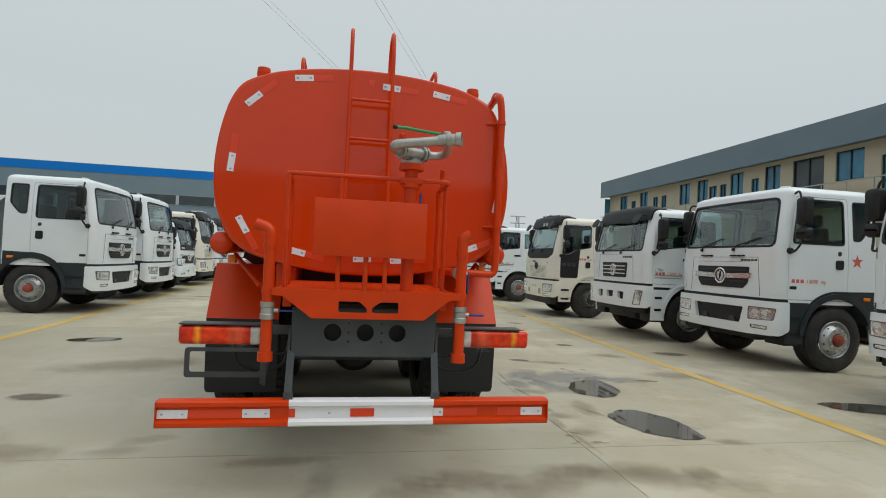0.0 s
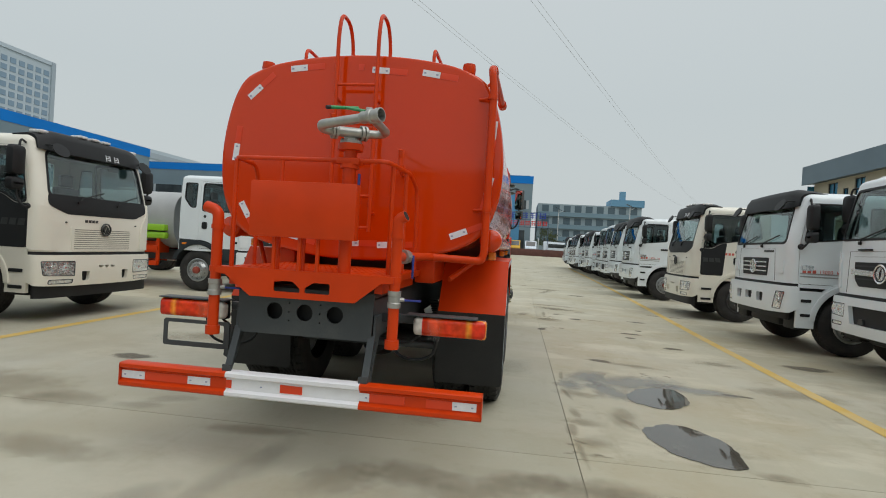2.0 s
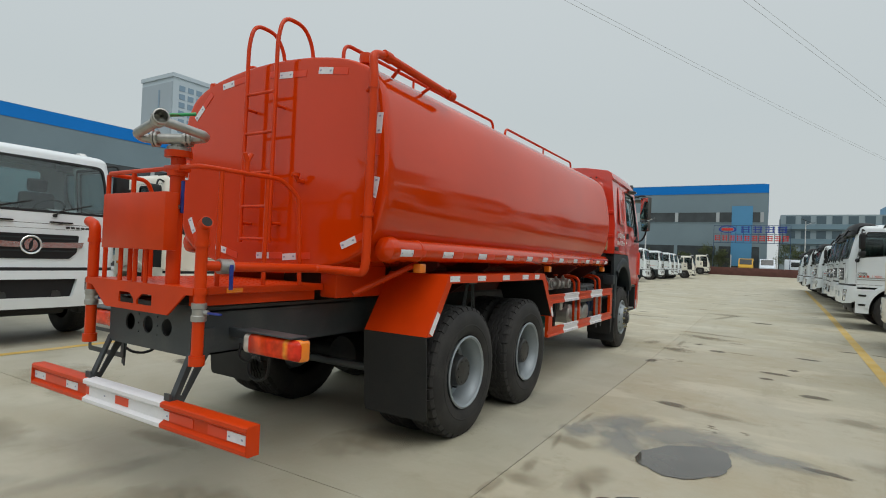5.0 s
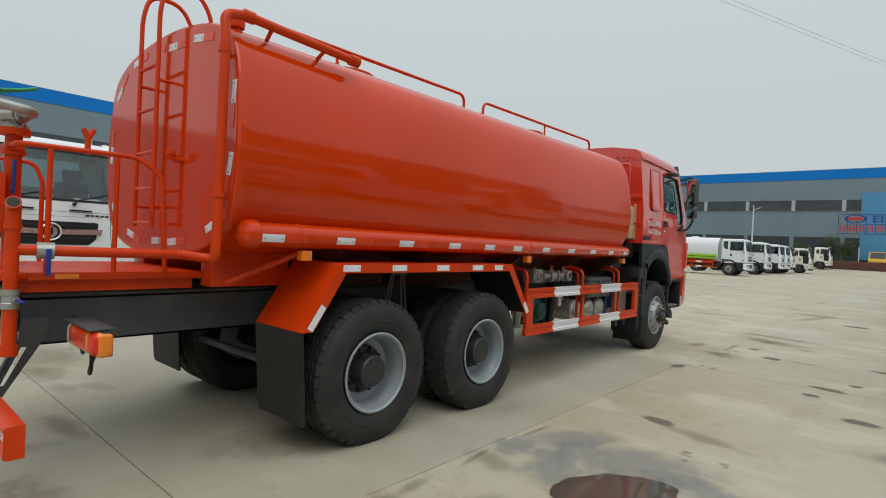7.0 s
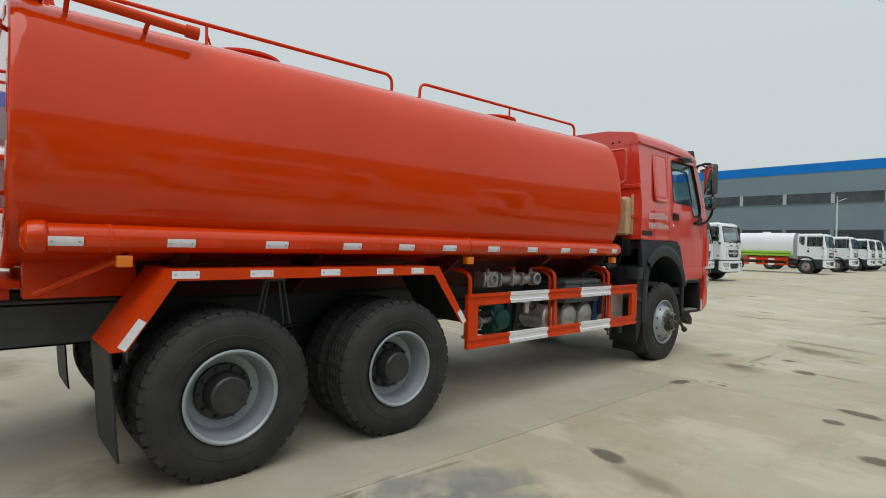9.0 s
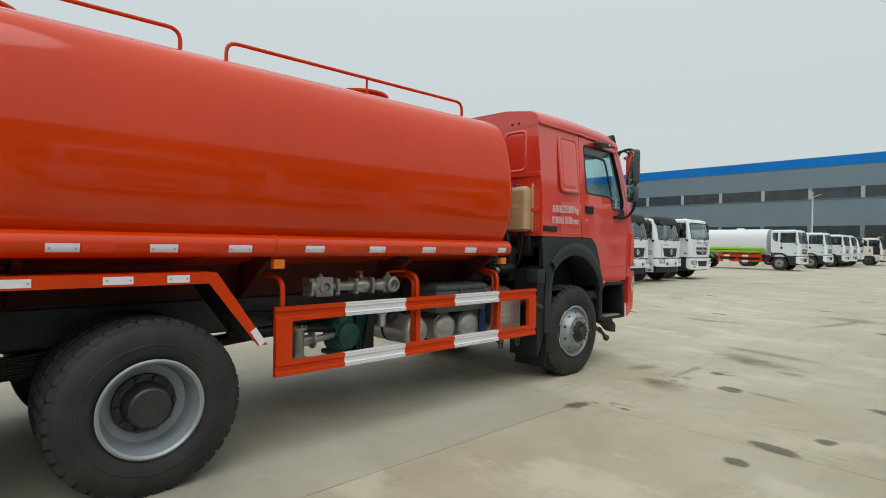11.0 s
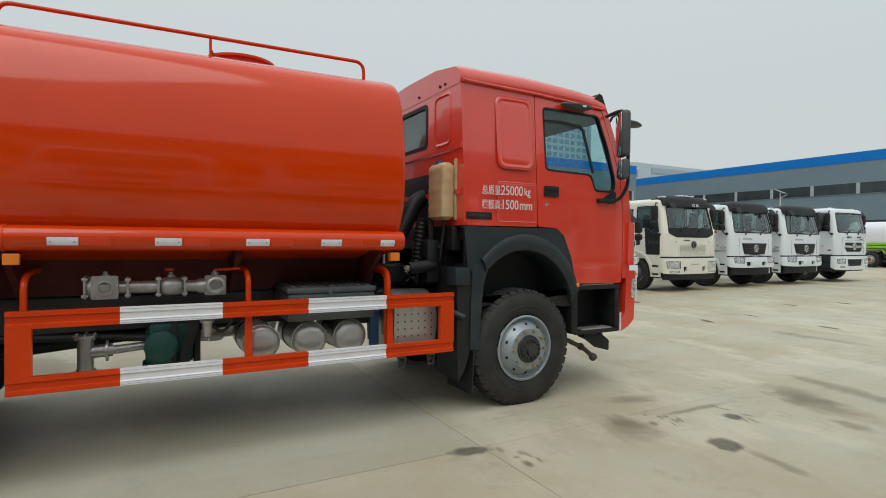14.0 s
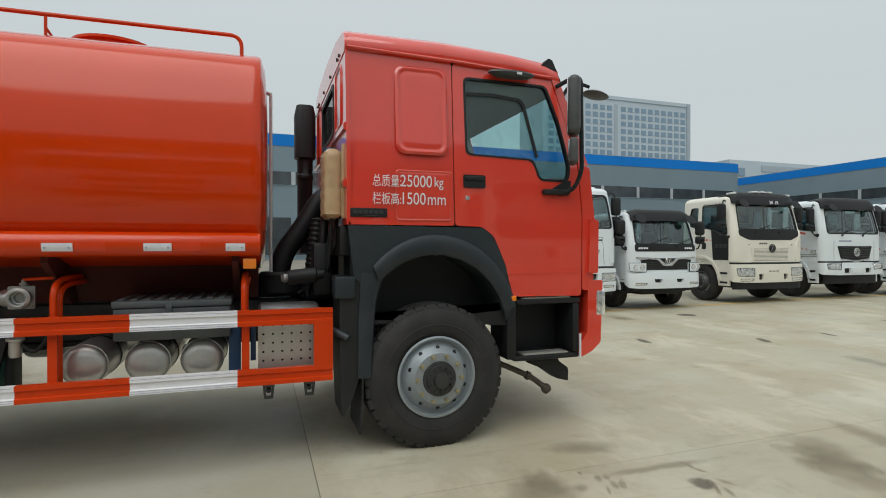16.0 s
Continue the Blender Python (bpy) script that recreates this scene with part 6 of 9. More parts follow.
part("lift_hose", tube(B(), bend([(0.75, 7.4, 1.25), (0.78, 7.42, 1.6), (0.7, 7.45, 1.8)], 0.08), 0.03, 10), BLACK, cab)
part("lift_hose", tube(B(), bend([(0.6, 7.25, 1.15), (0.62, 7.45, 1.3), (0.9, 7.45, 1.35), (0.95, 7.47, 1.75)], 0.06), 0.014, 8), BLACK, cab)
part("lift_pump", box(B(), (0.70, 7.34, 1.15), (0.86, 7.48, 1.55), 0.03), BLACK, cab)
part("lift_bracket", box(B(), (0.40, 7.30, 1.10), (0.66, 7.5, 1.22), 0.03), BLACK, cab)
bm = B()
cyl(bm, (0.55, 7.045, 1.2), (0.55, 7.045, 2.72), 0.012, 8)
tube(bm, [(0.55, 7.045, 2.72), (0.5, 6.97, 2.76)], 0.014, 8)
part("level_tube", bm, POST_W, tank, "pale plastic level tube")
# bracket and link below the step
bm = prism(B(), round_poly([(9.085, 0.60), (9.085, 0.548), (9.20, 0.50), (9.328, 0.412), (9.443, 0.382), (9.443, 0.492), (9.353, 0.555), (9.33, 0.60)], 0.012), "x", 0.93, 1.03, 0.006)
part("step_bracket", bm, BLACK, truck)
bm = tube(B(), bend([(0.94, 8.72, 0.60), (0.98, 8.90, 0.53), (1.0, 9.11, 0.43), (1.0, 9.20, 0.36), (1.0, 9.25, 0.33)], 0.05), 0.024, 12)
lathe(bm, [(0.0, -0.04), (0.03, -0.034), (0.042, -0.012), (0.042, 0.012), (0.03, 0.034), (0.0, 0.04)], (1.0, 9.245, 0.325), (0.5, 0.5, -0.7), 16)
lathe(bm, [(0.024, -0.02), (0.036, -0.015), (0.036, 0.015), (0.024, 0.02)], (1.0, 9.07, 0.45), (0.05, 0.88, -0.47), 14)
part("steering_link", bm, mat("rusty_link_steel", (0.085, 0.07, 0.055), 0.6, metal=0.4, vary=0.3, scale=14), truck, "rusty steel steering link")
# ribbed hose, lift cylinder and wiring behind the cab
bm = B()
lathe(bm, [(0.0, 0.0)] + [(0.05 + (0.008 if k % 2 else 0.0), 0.02 * k) for k in range(30)] + [(0.0, 0.60)], (0.62, 7.33, 1.16), (0, 0.12, 0.99), 18)
part("ribbed_hose", bm, BLACK, cab, "ribbed black air hose")
bm = B()
lathe(bm, [(0.0, 0.0), (0.05, 0.0), (0.056, 0.02), (0.056, 0.20), (0.04, 0.21), (0.035, 0.26), (0.0, 0.26)], (0.86, 7.16, 1.29), (0.0, 1, 0.1), 18)
part("lift_cylinder", bm, BLACK, cab)
part("cylinder_end", lathe(B(), [(0.0, 0.0), (0.028, 0.0), (0.034, -0.03), (0.02, -0.05), (0.0, -0.05)], (0.86, 7.16, 1.29), (0, 1, 0.1), 14), STEEL, cab)
for k, (x, y, r) in enumerate(((0.70, 7.43, 0.018), (0.55, 7.46, 0.012), (0.82, 7.50, 0.015))):
    part("brake_hose", tube(B(), bend([(x, y - 0.12, 1.14), (x, y - 0.10, 1.34 + 0.05 * k), (x + 0.05, y, 1.50), (x + 0.02, y + 0.02, 1.74)], 0.07), r, 10), BLACK, cab)


# ---- parked trucks ----
def side_wheel(parent, x, y, side, R=0.50, dark=False):
    w = new("wheel")
    w.parent = parent
    w.matrix_basis = pose(x, y, R, 0, 0, 90 if side > 0 else -90) @ Matrix.Diagonal((1, R / 0.553, R / 0.553, 1))
    for nm, me in (("tyre", M_TYRE), ("tread", M_TREAD), ("rim", M_DRIM if dark else M_PRIM), ("hub", M_FHUB if dark else M_PHUB), ("wheel_nuts", M_PNUT), *(() if dark else M_HOLE)):
        o = new(nm, me)
        o.parent = w
        if nm in STUFF:
            o["kind"] = "stuff"
    return w


DASH = mat("dark_red_brown_dashboard", (0.045, 0.018, 0.016), 0.6, vary=0.15, scale=6)
SEAT_D = mat("grey_seat_cloth", (0.10, 0.10, 0.105), 0.85, vary=0.2, scale=6)
SLOT = mat("grille_slot_shadow_grey", (0.25, 0.24, 0.20), 0.6)
M_DRIM = mesh_of(front_rim(0.305), "rim", mat("dark_grey_steel_rim", (0.085, 0.088, 0.09), 0.5, metal=0.3, vary=0.15, scale=9))
M_PRIM = mesh_of(front_rim(0.305), "rim", mat("bright_alloy", (0.43, 0.445, 0.45), 0.34, metal=0.8, vary=0.15, scale=9))
bm = B()
lathe(bm, [(0.10, -0.05), (0.09, -0.10), (0.05, -0.115), (0.0, -0.116)], (0, 0, 0), (-1, 0, 0), 24)
M_PHUB = mesh_of(bm, "hub", mat("dull_red_hub", (0.28, 0.05, 0.03), 0.5, vary=0.2, scale=15))
bm = B()
for i in range(10):
    a = 2 * math.pi * i / 10
    cyl(bm, (0.05, 0.165 * math.cos(a), 0.165 * math.sin(a)), (0.085, 0.165 * math.cos(a), 0.165 * math.sin(a)), 0.016, 6)
M_PNUT = mesh_of(bm, "wheel_nuts", CHROME)


def badge(bm, x, z, r):
    """A round emblem: a ring round two slanted leaves."""
    lathe(bm, [(r, 0), (r, 0.02), (r * 0.94, 0.026), (r * 0.82, 0.02), (r * 0.82, 0)], (x, 0, z), (1, 0, 0), 28)
    for s in (-1, 1):
        prism(bm, [(s * r * q[0], z + s * r * q[1]) for q in ((-0.62, 0.10), (-0.44, 0.48), (-0.10, 0.72), (0.20, 0.62), (-0.08, 0.34), (-0.20, 0.0), (-0.16, -0.42), (-0.30, -0.52), (-0.52, -0.30))], "x", x, x + 0.015)
    return bm


def cab_surface(W, H, waist, slope, back, x0=-0.07, b=0.05, cx=0.17, cy=0.22, tumble=0.06, lift=0.0):
    """The outer surface of a cab: its plan runs from the middle of the front round the corner along the side."""
    yf, n = W - cy, 10
    ts = [i * math.pi / 2 / n for i in range(n + 1)]
    cor = [(x0 - b - cx * (1 - math.cos(t)), yf + cy * math.sin(t)) for t in ts]
    run = [0.0]
    for p, q in zip(cor, cor[1:]):
        run.append(run[-1] + math.dist(p, q))
    end, arc = x0 - b - cx, run[-1]

    def plan(q):
        if q <= yf:
            k = 2 * b * q / yf ** 2
            return x0 - b * (q / yf) ** 2, q, 1 / math.hypot(1, k), k / math.hypot(1, k)
        if q < yf + arc:
            u = q - yf
            i = max(j for j in range(n) if run[j] <= u)
            f = (u - run[i]) / (run[i + 1] - run[i])
            t = ts[i] + f * (ts[1])
            nx, ny = math.cos(t) / cx, math.sin(t) / cy
            return cor[i][0] + f * (cor[i + 1][0] - cor[i][0]), cor[i][1] + f * (cor[i + 1][1] - cor[i][1]), nx / math.hypot(nx, ny), ny / math.hypot(nx, ny)
        return end - (q - yf - arc), W, 0.0, 1.0

    def at(a, z, d=0.0):
        x, y, nx, ny = plan(abs(a))
        u = max(0.0, (z - waist) / (H - waist))
        f = max(0.0, min(1.0, (x + 1.25) / (1.25 + end)))
        return Vector((x + nx * d - slope * u ** 1.2 * f, math.copysign(1, a) * (y + ny * d) * (1 - tumble * u ** 1.4), z + lift * max(0.0, min(1.0, (1.80 - z) / 0.18))))

    half = [yf * k / 3 for k in (1, 2)] + [yf + run[j] for j in range(0, n + 1, 2)] + [yf + arc + k for k in (0.45, 0.95)]
    return {"at": at, "side": lambda x: yf + arc + end - x, "yf": yf, "arc": arc, "W": W, "back": back, "cuts": [-c for c in half[::-1]] + [0.0] + half, "zcuts": [waist + (H - waist) * k / 5 for k in (0, 1, 2, 3, 4)]}


def skin(name, S, outer, holes, d0, d1, m, parent, label="", bulge=None):
    """A sheet that follows the cab's surface between two depths; its outline is given along the plan and in height."""
    bm = plate(B(), outer, holes, "y", d1, d0)
    lo, hi = min(p[0] for p in outer), max(p[0] for p in outer)
    zl, zh = min(p[1] for p in outer), max(p[1] for p in outer)
    for c, no in [((c, 0, 0), (1, 0, 0)) for c in S["cuts"] if lo < c < hi] + [((0, 0, c), (0, 0, 1)) for c in S["zcuts"] if zl < c < zh]:
        bmesh.ops.bisect_plane(bm, geom=bm.verts[:] + bm.edges[:] + bm.faces[:], dist=1e-5, plane_co=c, plane_no=no)
    for v in bm.verts:
        v.co = S["at"](v.co.x, v.co.z, v.co.y + (bulge(v.co.z) if bulge else 0))
    return part(name, bm, m, parent, label, angle=32)


def window(S, poly, r, glass, parent, name, frame_w=0.014):
    """A pane that follows the cab with the rubber round it."""
    skin(name, S, round_poly(poly, r), [], -0.010, -0.015, glass, parent).visible_shadow = False
    skin("window_seal", S, round_poly(inset(poly, -0.010), r), [round_poly(inset(poly, frame_w), max(0.02, r - 0.01))], 0.004, -0.022, BLACK, parent)


def seam(S, parent, a0, z0, a1, z1, w=0.004, name="panel_gap"):
    """A narrow dark joint between two panels."""
    p, q = Vector((a0, z0)), Vector((a1, z1))
    n = Vector((-(q - p).y, (q - p).x)).normalized() * w
    skin(name, S, [tuple(p - n), tuple(q - n), tuple(q + n), tuple(p + n)], [], 0.0012, -0.006, BLACK, parent)


CABS = {
    "wide": dict(W=1.19, H=2.88, waist=1.86, slope=0.20, back=-1.84, zb=1.90, zt=2.665, zr=2.73, aw=0.10, low=0.98, door=(-1.34, -0.27), win=(1.96, 2.64)),
    "visor": dict(W=1.19, H=2.76, waist=1.80, slope=0.22, back=-1.84, zb=1.84, zt=2.50, zr=2.58, aw=0.06, low=0.98, door=(-1.22, -0.27), win=(1.90, 2.52)),
    "crest": dict(W=1.19, H=2.78, waist=1.78, slope=0.22, back=-1.84, zb=1.80, zt=2.52, zr=2.60, aw=0.06, low=0.98, door=(-1.22, -0.27), win=(1.90, 2.54)),
    "heavy": dict(W=1.19, H=2.82, waist=1.72, slope=0.26, back=-1.84, zb=1.86, zt=2.56, zr=2.64, aw=0.05, low=0.98, door=(-1.26, -0.27), win=(1.86, 2.56)),
    "light": dict(W=1.0, H=2.34, waist=1.45, slope=0.28, back=-1.75, zb=1.52, zt=2.12, zr=2.18, aw=0.07, low=0.64, door=(-1.40, -0.28), win=(1.50, 2.12)),
}


def parked_truck(label, paint, style, tail="chassis", length=7.5, group="parked trucks", fx=-1.15, lift=0.0, dark_rims=False, tank=(1.08, 1.98, 0.95), tank_paint=None):
    """A parked lorry that faces +x with its bumper at x = 0."""
    t = thing("parked_truck", label, "truck", group)
    c = CABS[style]
    light = style == "light"
    W, H, waist, slope, back, zb, zt, zr, cabz = (c[k] for k in ("W", "H", "waist", "slope", "back", "zb", "zt", "zr", "low"))
    R = 0.40 if light else 0.51
    S = cab_surface(W, H, waist, slope, back, lift=lift)
    N = cab_surface(W + 0.012, 9.0, 8.0, 0.0, back, x0=0.0, b=0.05, cx=0.17, cy=0.24, lift=lift)
    yf, arc, AS, NS = S["yf"], S["arc"], S["side"], N["side"]
    AB = AS(back)
    aw = yf + c["aw"]
    x_r, x_f = c["door"]
    w0, w1 = c["win"]
    screen = [(-aw, zb), (aw, zb), (aw - 0.02, zt), (-aw + 0.02, zt)]
    z_d = cabz + 0.06
    holes, quarters = [round_poly(screen, 0.11)], []
    for s in (-1, 1):
        holes.append(round_poly([(s * AS(x_r), z_d), (s * AS(x_f), z_d), (s * AS(x_f), zr - 0.045), (s * AS(x_r), zr - 0.045)], 0.05))
        if style == "wide":
            q = [(s * AS(-1.74), 2.25), (s * AS(-1.56), 2.04), (s * AS(-1.43), 2.04), (s * AS(-1.43), 2.64), (s * AS(-1.74), 2.64)]
        elif style == "heavy":
            q = [(s * AS(-1.66), 2.04), (s * AS(-1.34), 1.93), (s * AS(-1.34), 2.50), (s * AS(-1.58), 2.50)]
        elif light:
            q = [(s * AS(-1.66), 1.60), (s * AS(-1.50), 1.56), (s * AS(-1.50), 2.08), (s * AS(-1.66), 2.08)]
        else:
            q = [(s * AS(-1.68), 2.02), (s * AS(-1.34), 1.95), (s * AS(-1.34), 2.48), (s * AS(-1.68), 2.48)]
        quarters.append((q, s))
        holes.append(round_poly(q, 0.05))
    skin("cab_shell", S, [(-AB, cabz), (AB, cabz), (AB, zr), (-AB, zr)], holes, 0.0, -0.028, paint, t)
    for q, s in quarters:
        window(S, q, 0.05, GLASS_S, t, "rear_quarter_window")
    # roof: rings that draw in from the shell's upper edge
    path = [AB * (k / 14 - 1) for k in range(6)] + [v for v in S["cuts"] if abs(v) < yf + arc + 0.05] + [AB * (k / 14) for k in range(9, 15)]
    path = sorted(set(round(v, 4) for v in path))
    rise, rings = H - 0.035 - zr, []
    for th in (0, 12, 28, 46, 64, 80, 90):
        i_, h = 0.19 * (1 - math.cos(radians(th))), rise * math.sin(radians(th))
        rings.append([S["at"](a, zr, -i_) + Vector((i_ * 0.6 if abs(a) > AB - 0.01 else -i_ * 0.25 * (abs(a) < yf + arc), 0, h)) for a in path])
    for f, h in ((0.72, 0.02), (0.35, 0.032)):
        rings.append([Vector((p.x * f + (1 - f) * (back * 0.55), p.y * f, p.z + h)) for p in rings[6]])
    part("cab_roof", loft(B(), rings), paint, t, angle=50)
    # rear wall, inside
    ww = W - 0.12
    hole = [rrect(-ww + 0.3, ww - 0.3, waist + 0.22, zr - 0.08, 0.05)]
    part("rear_wall", plate(B(), [(-W + 0.03, cabz), (W - 0.03, cabz), (W - 0.05, zr + 0.02), (-W + 0.05, zr + 0.02)], hole, "x", back + 0.004, back + 0.03), paint, t)
    part("rear_window", plate(B(), hole[0], [], "x", back + 0.015, back + 0.02), GLASS, t).visible_shadow = False
    part("dashboard", loft(B(), [[(-0.80, y, waist - 0.25), (-0.80, y, waist + 0.02), (-0.62, y, waist + 0.10), (-0.30, y, waist + 0.02), (-0.16, y, waist - 0.06), (-0.16, y, waist - 0.25)] for y in (-yf, -0.3, 0.3, yf)]), DASH, t)
    if style in ("wide", "heavy"):
        part("dashboard_paper", prism(B(), [(-0.60, waist + 0.106), (-0.34, waist + 0.046), (-0.34, waist + 0.052), (-0.60, waist + 0.112)], "y", 0.40, 0.68), STICK, t, "white paper lying on the dashboard")
    for y in (-0.55, 0.55):
        bm = box(B(), (-1.42, y - 0.25, waist - 0.2), (-1.28, y + 0.25, waist + 0.40), 0.06, 3)
        box(bm, (-1.40, y - 0.14, waist + 0.41), (-1.31, y + 0.14, waist + 0.62), 0.04, 3)
        box(bm, (-1.30, y - 0.25, waist - 0.30), (-0.88, y + 0.25, waist - 0.16), 0.05, 3)
        part("seat", bm, SEAT_D, t)
    part("cab_floor", box(B(), (back + 0.05, -W + 0.05, cabz + 0.02), (-0.30, W - 0.05, cabz + 0.06)), BLACK, t)
    part("headlining", box(B(), (back + 0.08, -W + 0.16, zr + 0.0), (-slope - 0.30, W - 0.16, zr + 0.02)), SEAT_D, t)
    part("steering_wheel", lathe(B(), [(0.20, -0.014), (0.217, 0.0), (0.20, 0.014), (0.183, 0.0), (0.20, -0.014)], (-0.78, 0.5, waist + 0.13), (-0.6, 0, 0.8), 24), BLACK, t)
    window(S, screen, 0.11, GLASS_D, t, "windscreen", 0.024)
    part("dash_paper", loft(B(), [[(-0.45, 0.36, waist + 0.10), (-0.27, 0.36, waist + 0.05), (-0.27, 0.72, waist + 0.05), (-0.45, 0.72, waist + 0.10)], [(-0.47, 0.36, waist + 0.105), (-0.30, 0.36, waist + 0.06), (-0.30, 0.72, waist + 0.06), (-0.47, 0.72, waist + 0.105)]]), STICK, t)
    part("inner_mirror", box(B(), (-slope - 0.13, 0.36, zt - 0.14), (-slope - 0.10, 0.60, zt - 0.04), 0.015), BLACK, t)
    for y in (-0.52, 0.28):
        p, q, r = S["at"](y, zb - 0.045, 0.02), S["at"](y + 0.06, zb + 0.02, 0.022), S["at"](y + 0.52, zb + 0.15, 0.012)
        part("wiper", tube(B(), [p, q, r], 0.011, 6), BLACK, t)
        part("wiper_pivot", cyl(B(), S["at"](y, zb - 0.045, 0.0), S["at"](y, zb - 0.045, 0.03), 0.026, 12), BLACK, t)
    # doors
    for s in (-1, 1):
        d = new("door")
        d.parent = t
        full = [(s * AS(x_r), z_d), (s * AS(x_f), z_d), (s * AS(x_f), zr - 0.045), (s * AS(x_r), zr - 0.045)]
        if style in ("wide", "light"):
            glass = [(s * AS(x_r + 0.08), w0), (s * AS(x_f - 0.06), w0), (s * AS(x_f - 0.06), w1), (s * AS(x_r + 0.08), w1)]
        elif style == "heavy":
            glass = [(s * AS(x_r + 0.08), w0 + 0.10), (s * AS(-0.70), w0 + 0.02), (s * AS(-0.52), w0 - 0.10), (s * AS(x_f - 0.06), w0 - 0.10), (s * AS(x_f - 0.06), w1), (s * AS(x_r + 0.08), w1)]
        else:
            glass = [(s * AS(x_r + 0.08), w0 + 0.06), (s * AS(x_f - 0.06), w0 - 0.03), (s * AS(x_f - 0.06), w1), (s * AS(x_r + 0.08), w1)]
        skin("door_skin", S, round_poly(inset(full, 0.007), 0.045), [round_poly(glass, 0.07)], 0.0, -0.03, paint, d)
        skin("door_recess", S, round_poly(inset(full, -0.02), 0.06), [round_poly(inset(full, 0.03), 0.04)], -0.020, -0.034, BLACK, d)
        window(S, glass, 0.07, GLASS_S, d, "door_window")
        hx, hz = x_r + 0.16, waist - (0.25 if not light else 0.20)
        if style in ("wide", "heavy"):
            skin("door_handle", S, round_poly([(s * AS(hx - 0.07), hz - 0.085), (s * AS(hx + 0.07), hz - 0.085), (s * AS(hx + 0.07), hz + 0.085), (s * AS(hx - 0.07), hz + 0.085)], 0.04), [], 0.010, -0.01, BLACK, d)
            part("door_lock", lathe(B(), [(0, 0.012), (0.026, 0.012), (0.032, 0.002), (0.038, 0)], (hx + 0.0, s * W, hz + 0.22), (0, s, 0), 16), HUB, d)
        else:
            skin("door_handle", S, round_poly([(s * AS(hx - 0.12), hz - 0.028), (s * AS(hx + 0.12), hz - 0.028), (s * AS(hx + 0.12), hz + 0.028), (s * AS(hx - 0.12), hz + 0.028)], 0.02), [], 0.014, -0.01, BLACK if not light else paint, d)
        if style == "heavy":
            skin("black_side_panel", S, round_poly([(s * AS(-0.80), 1.10), (s * AS(-0.29), 1.10), (s * AS(-0.29), 1.745), (s * AS(-0.53), 1.745), (s * AS(-0.70), 1.86), (s * AS(-0.86), 1.90)], 0.05), [], 0.004, -0.005, BLACK, d)
            for k in range(3):
                skin("side_emblem", S, [(s * AS(-0.74 + k * 0.14), 1.42), (s * AS(-0.63 + k * 0.14), 1.42), (s * AS(-0.61 + k * 0.14), 1.52), (s * AS(-0.72 + k * 0.14), 1.52)], [], 0.007, 0.004, HUB, d)
        if style in ("visor", "crest"):
            for z in (1.16, 1.21):
                skin("side_strip", S, [(s * AS(-0.92), z), (s * AS(-0.30), z), (s * AS(-0.30), z + 0.022), (s * AS(-0.92), z + 0.022)], [], 0.003, -0.002, STEEL, d)
            skin("side_lamp", S, round_poly([(s * AS(-0.50), 1.27), (s * AS(-0.30), 1.27), (s * AS(-0.30), 1.36), (s * AS(-0.50), 1.36)], 0.03), [], 0.010, -0.002, HEAD, d)
        if style == "crest":
            skin("red_sash", S, [(s * AS(-1.10), 1.88), (s * AS(-0.62), 1.78), (s * AS(-0.62), 1.84), (s * AS(-1.02), 1.93)], [], 0.002, -0.001, TXT_R, d, "red decal stripe")
        if style == "wide":
            skin("vent_badge", S, round_poly([(s * AS(-0.42), 1.20), (s * AS(-0.30), 1.20), (s * AS(-0.30), 1.25), (s * AS(-0.42), 1.25)], 0.015), [], 0.004, -0.002, BLACK, d)
        # weight marking
        TM = Matrix(((-s, 0, 0, 0), (0, 0, s, 0), (0, 1, 0, 0), (0, 0, 0, 1)))
        if tail != "tank" and not light:
            tx0, tz = (-1.14 if s < 0 else -0.36) + (-0.02 if style == "heavy" else 0), 1.36 if style != "heavy" else 1.60
            if style == "heavy" and s > 0:
                tx0 = -0.86
            for k in range(3):
                mk = tx0 - s * 0.0775 * k
                part("marking_stroke", box(B(), (mk - 0.0275, min(s * (W + 0.001), s * (W + 0.003)), tz), (mk + 0.0275, max(s * (W + 0.001), s * (W + 0.003)), tz + 0.055)), TXT_R, d)
            size = 0.085 if style != "heavy" else 0.05
            for txt, dx in (("13000", 0.0), ("kg", 3.15 * size)):
                text_part("marking_text", txt, size, pose(tx0 - s * (0.23 + dx), s * (W + 0.002), tz) @ TM, TXT_R, d, "red stencilled weight marking")
        if style == "wide" and tail != "tank":
            star = [((0.11 if k % 2 == 0 else 0.045) * math.sin(k * math.pi / 5) - 1.50, (0.11 if k % 2 == 0 else 0.045) * math.cos(k * math.pi / 5) + 1.72) for k in range(10)]
            part("star_sticker", plate(B(), star, [], "y", s * (W + 0.001), s * (W + 0.003)), TXT_R, t, "small red star sticker")
        # mirrors on their arms
        mr = new("mirror")
        mr.parent = t
        top = zr - 0.03
        mx = -0.40 if not light else -0.30
        p0 = S["at"](s * AS(x_f + 0.02), top + 0.02, 0.0)
        p1 = S["at"](s * AS(x_f - 0.02), waist - 0.02, 0.0)
        part("mirror_arm", tube(B(), bend([p0, p0 + Vector((0.06, s * 0.14, 0.03)), (mx + 0.05, s * (W + 0.16), top - 0.22), (mx + 0.05, s * (W + 0.15), waist + 0.10), p1 + Vector((0.02, s * 0.10, -0.02)), p1], 0.07), 0.016, 8), BLACK, mr)
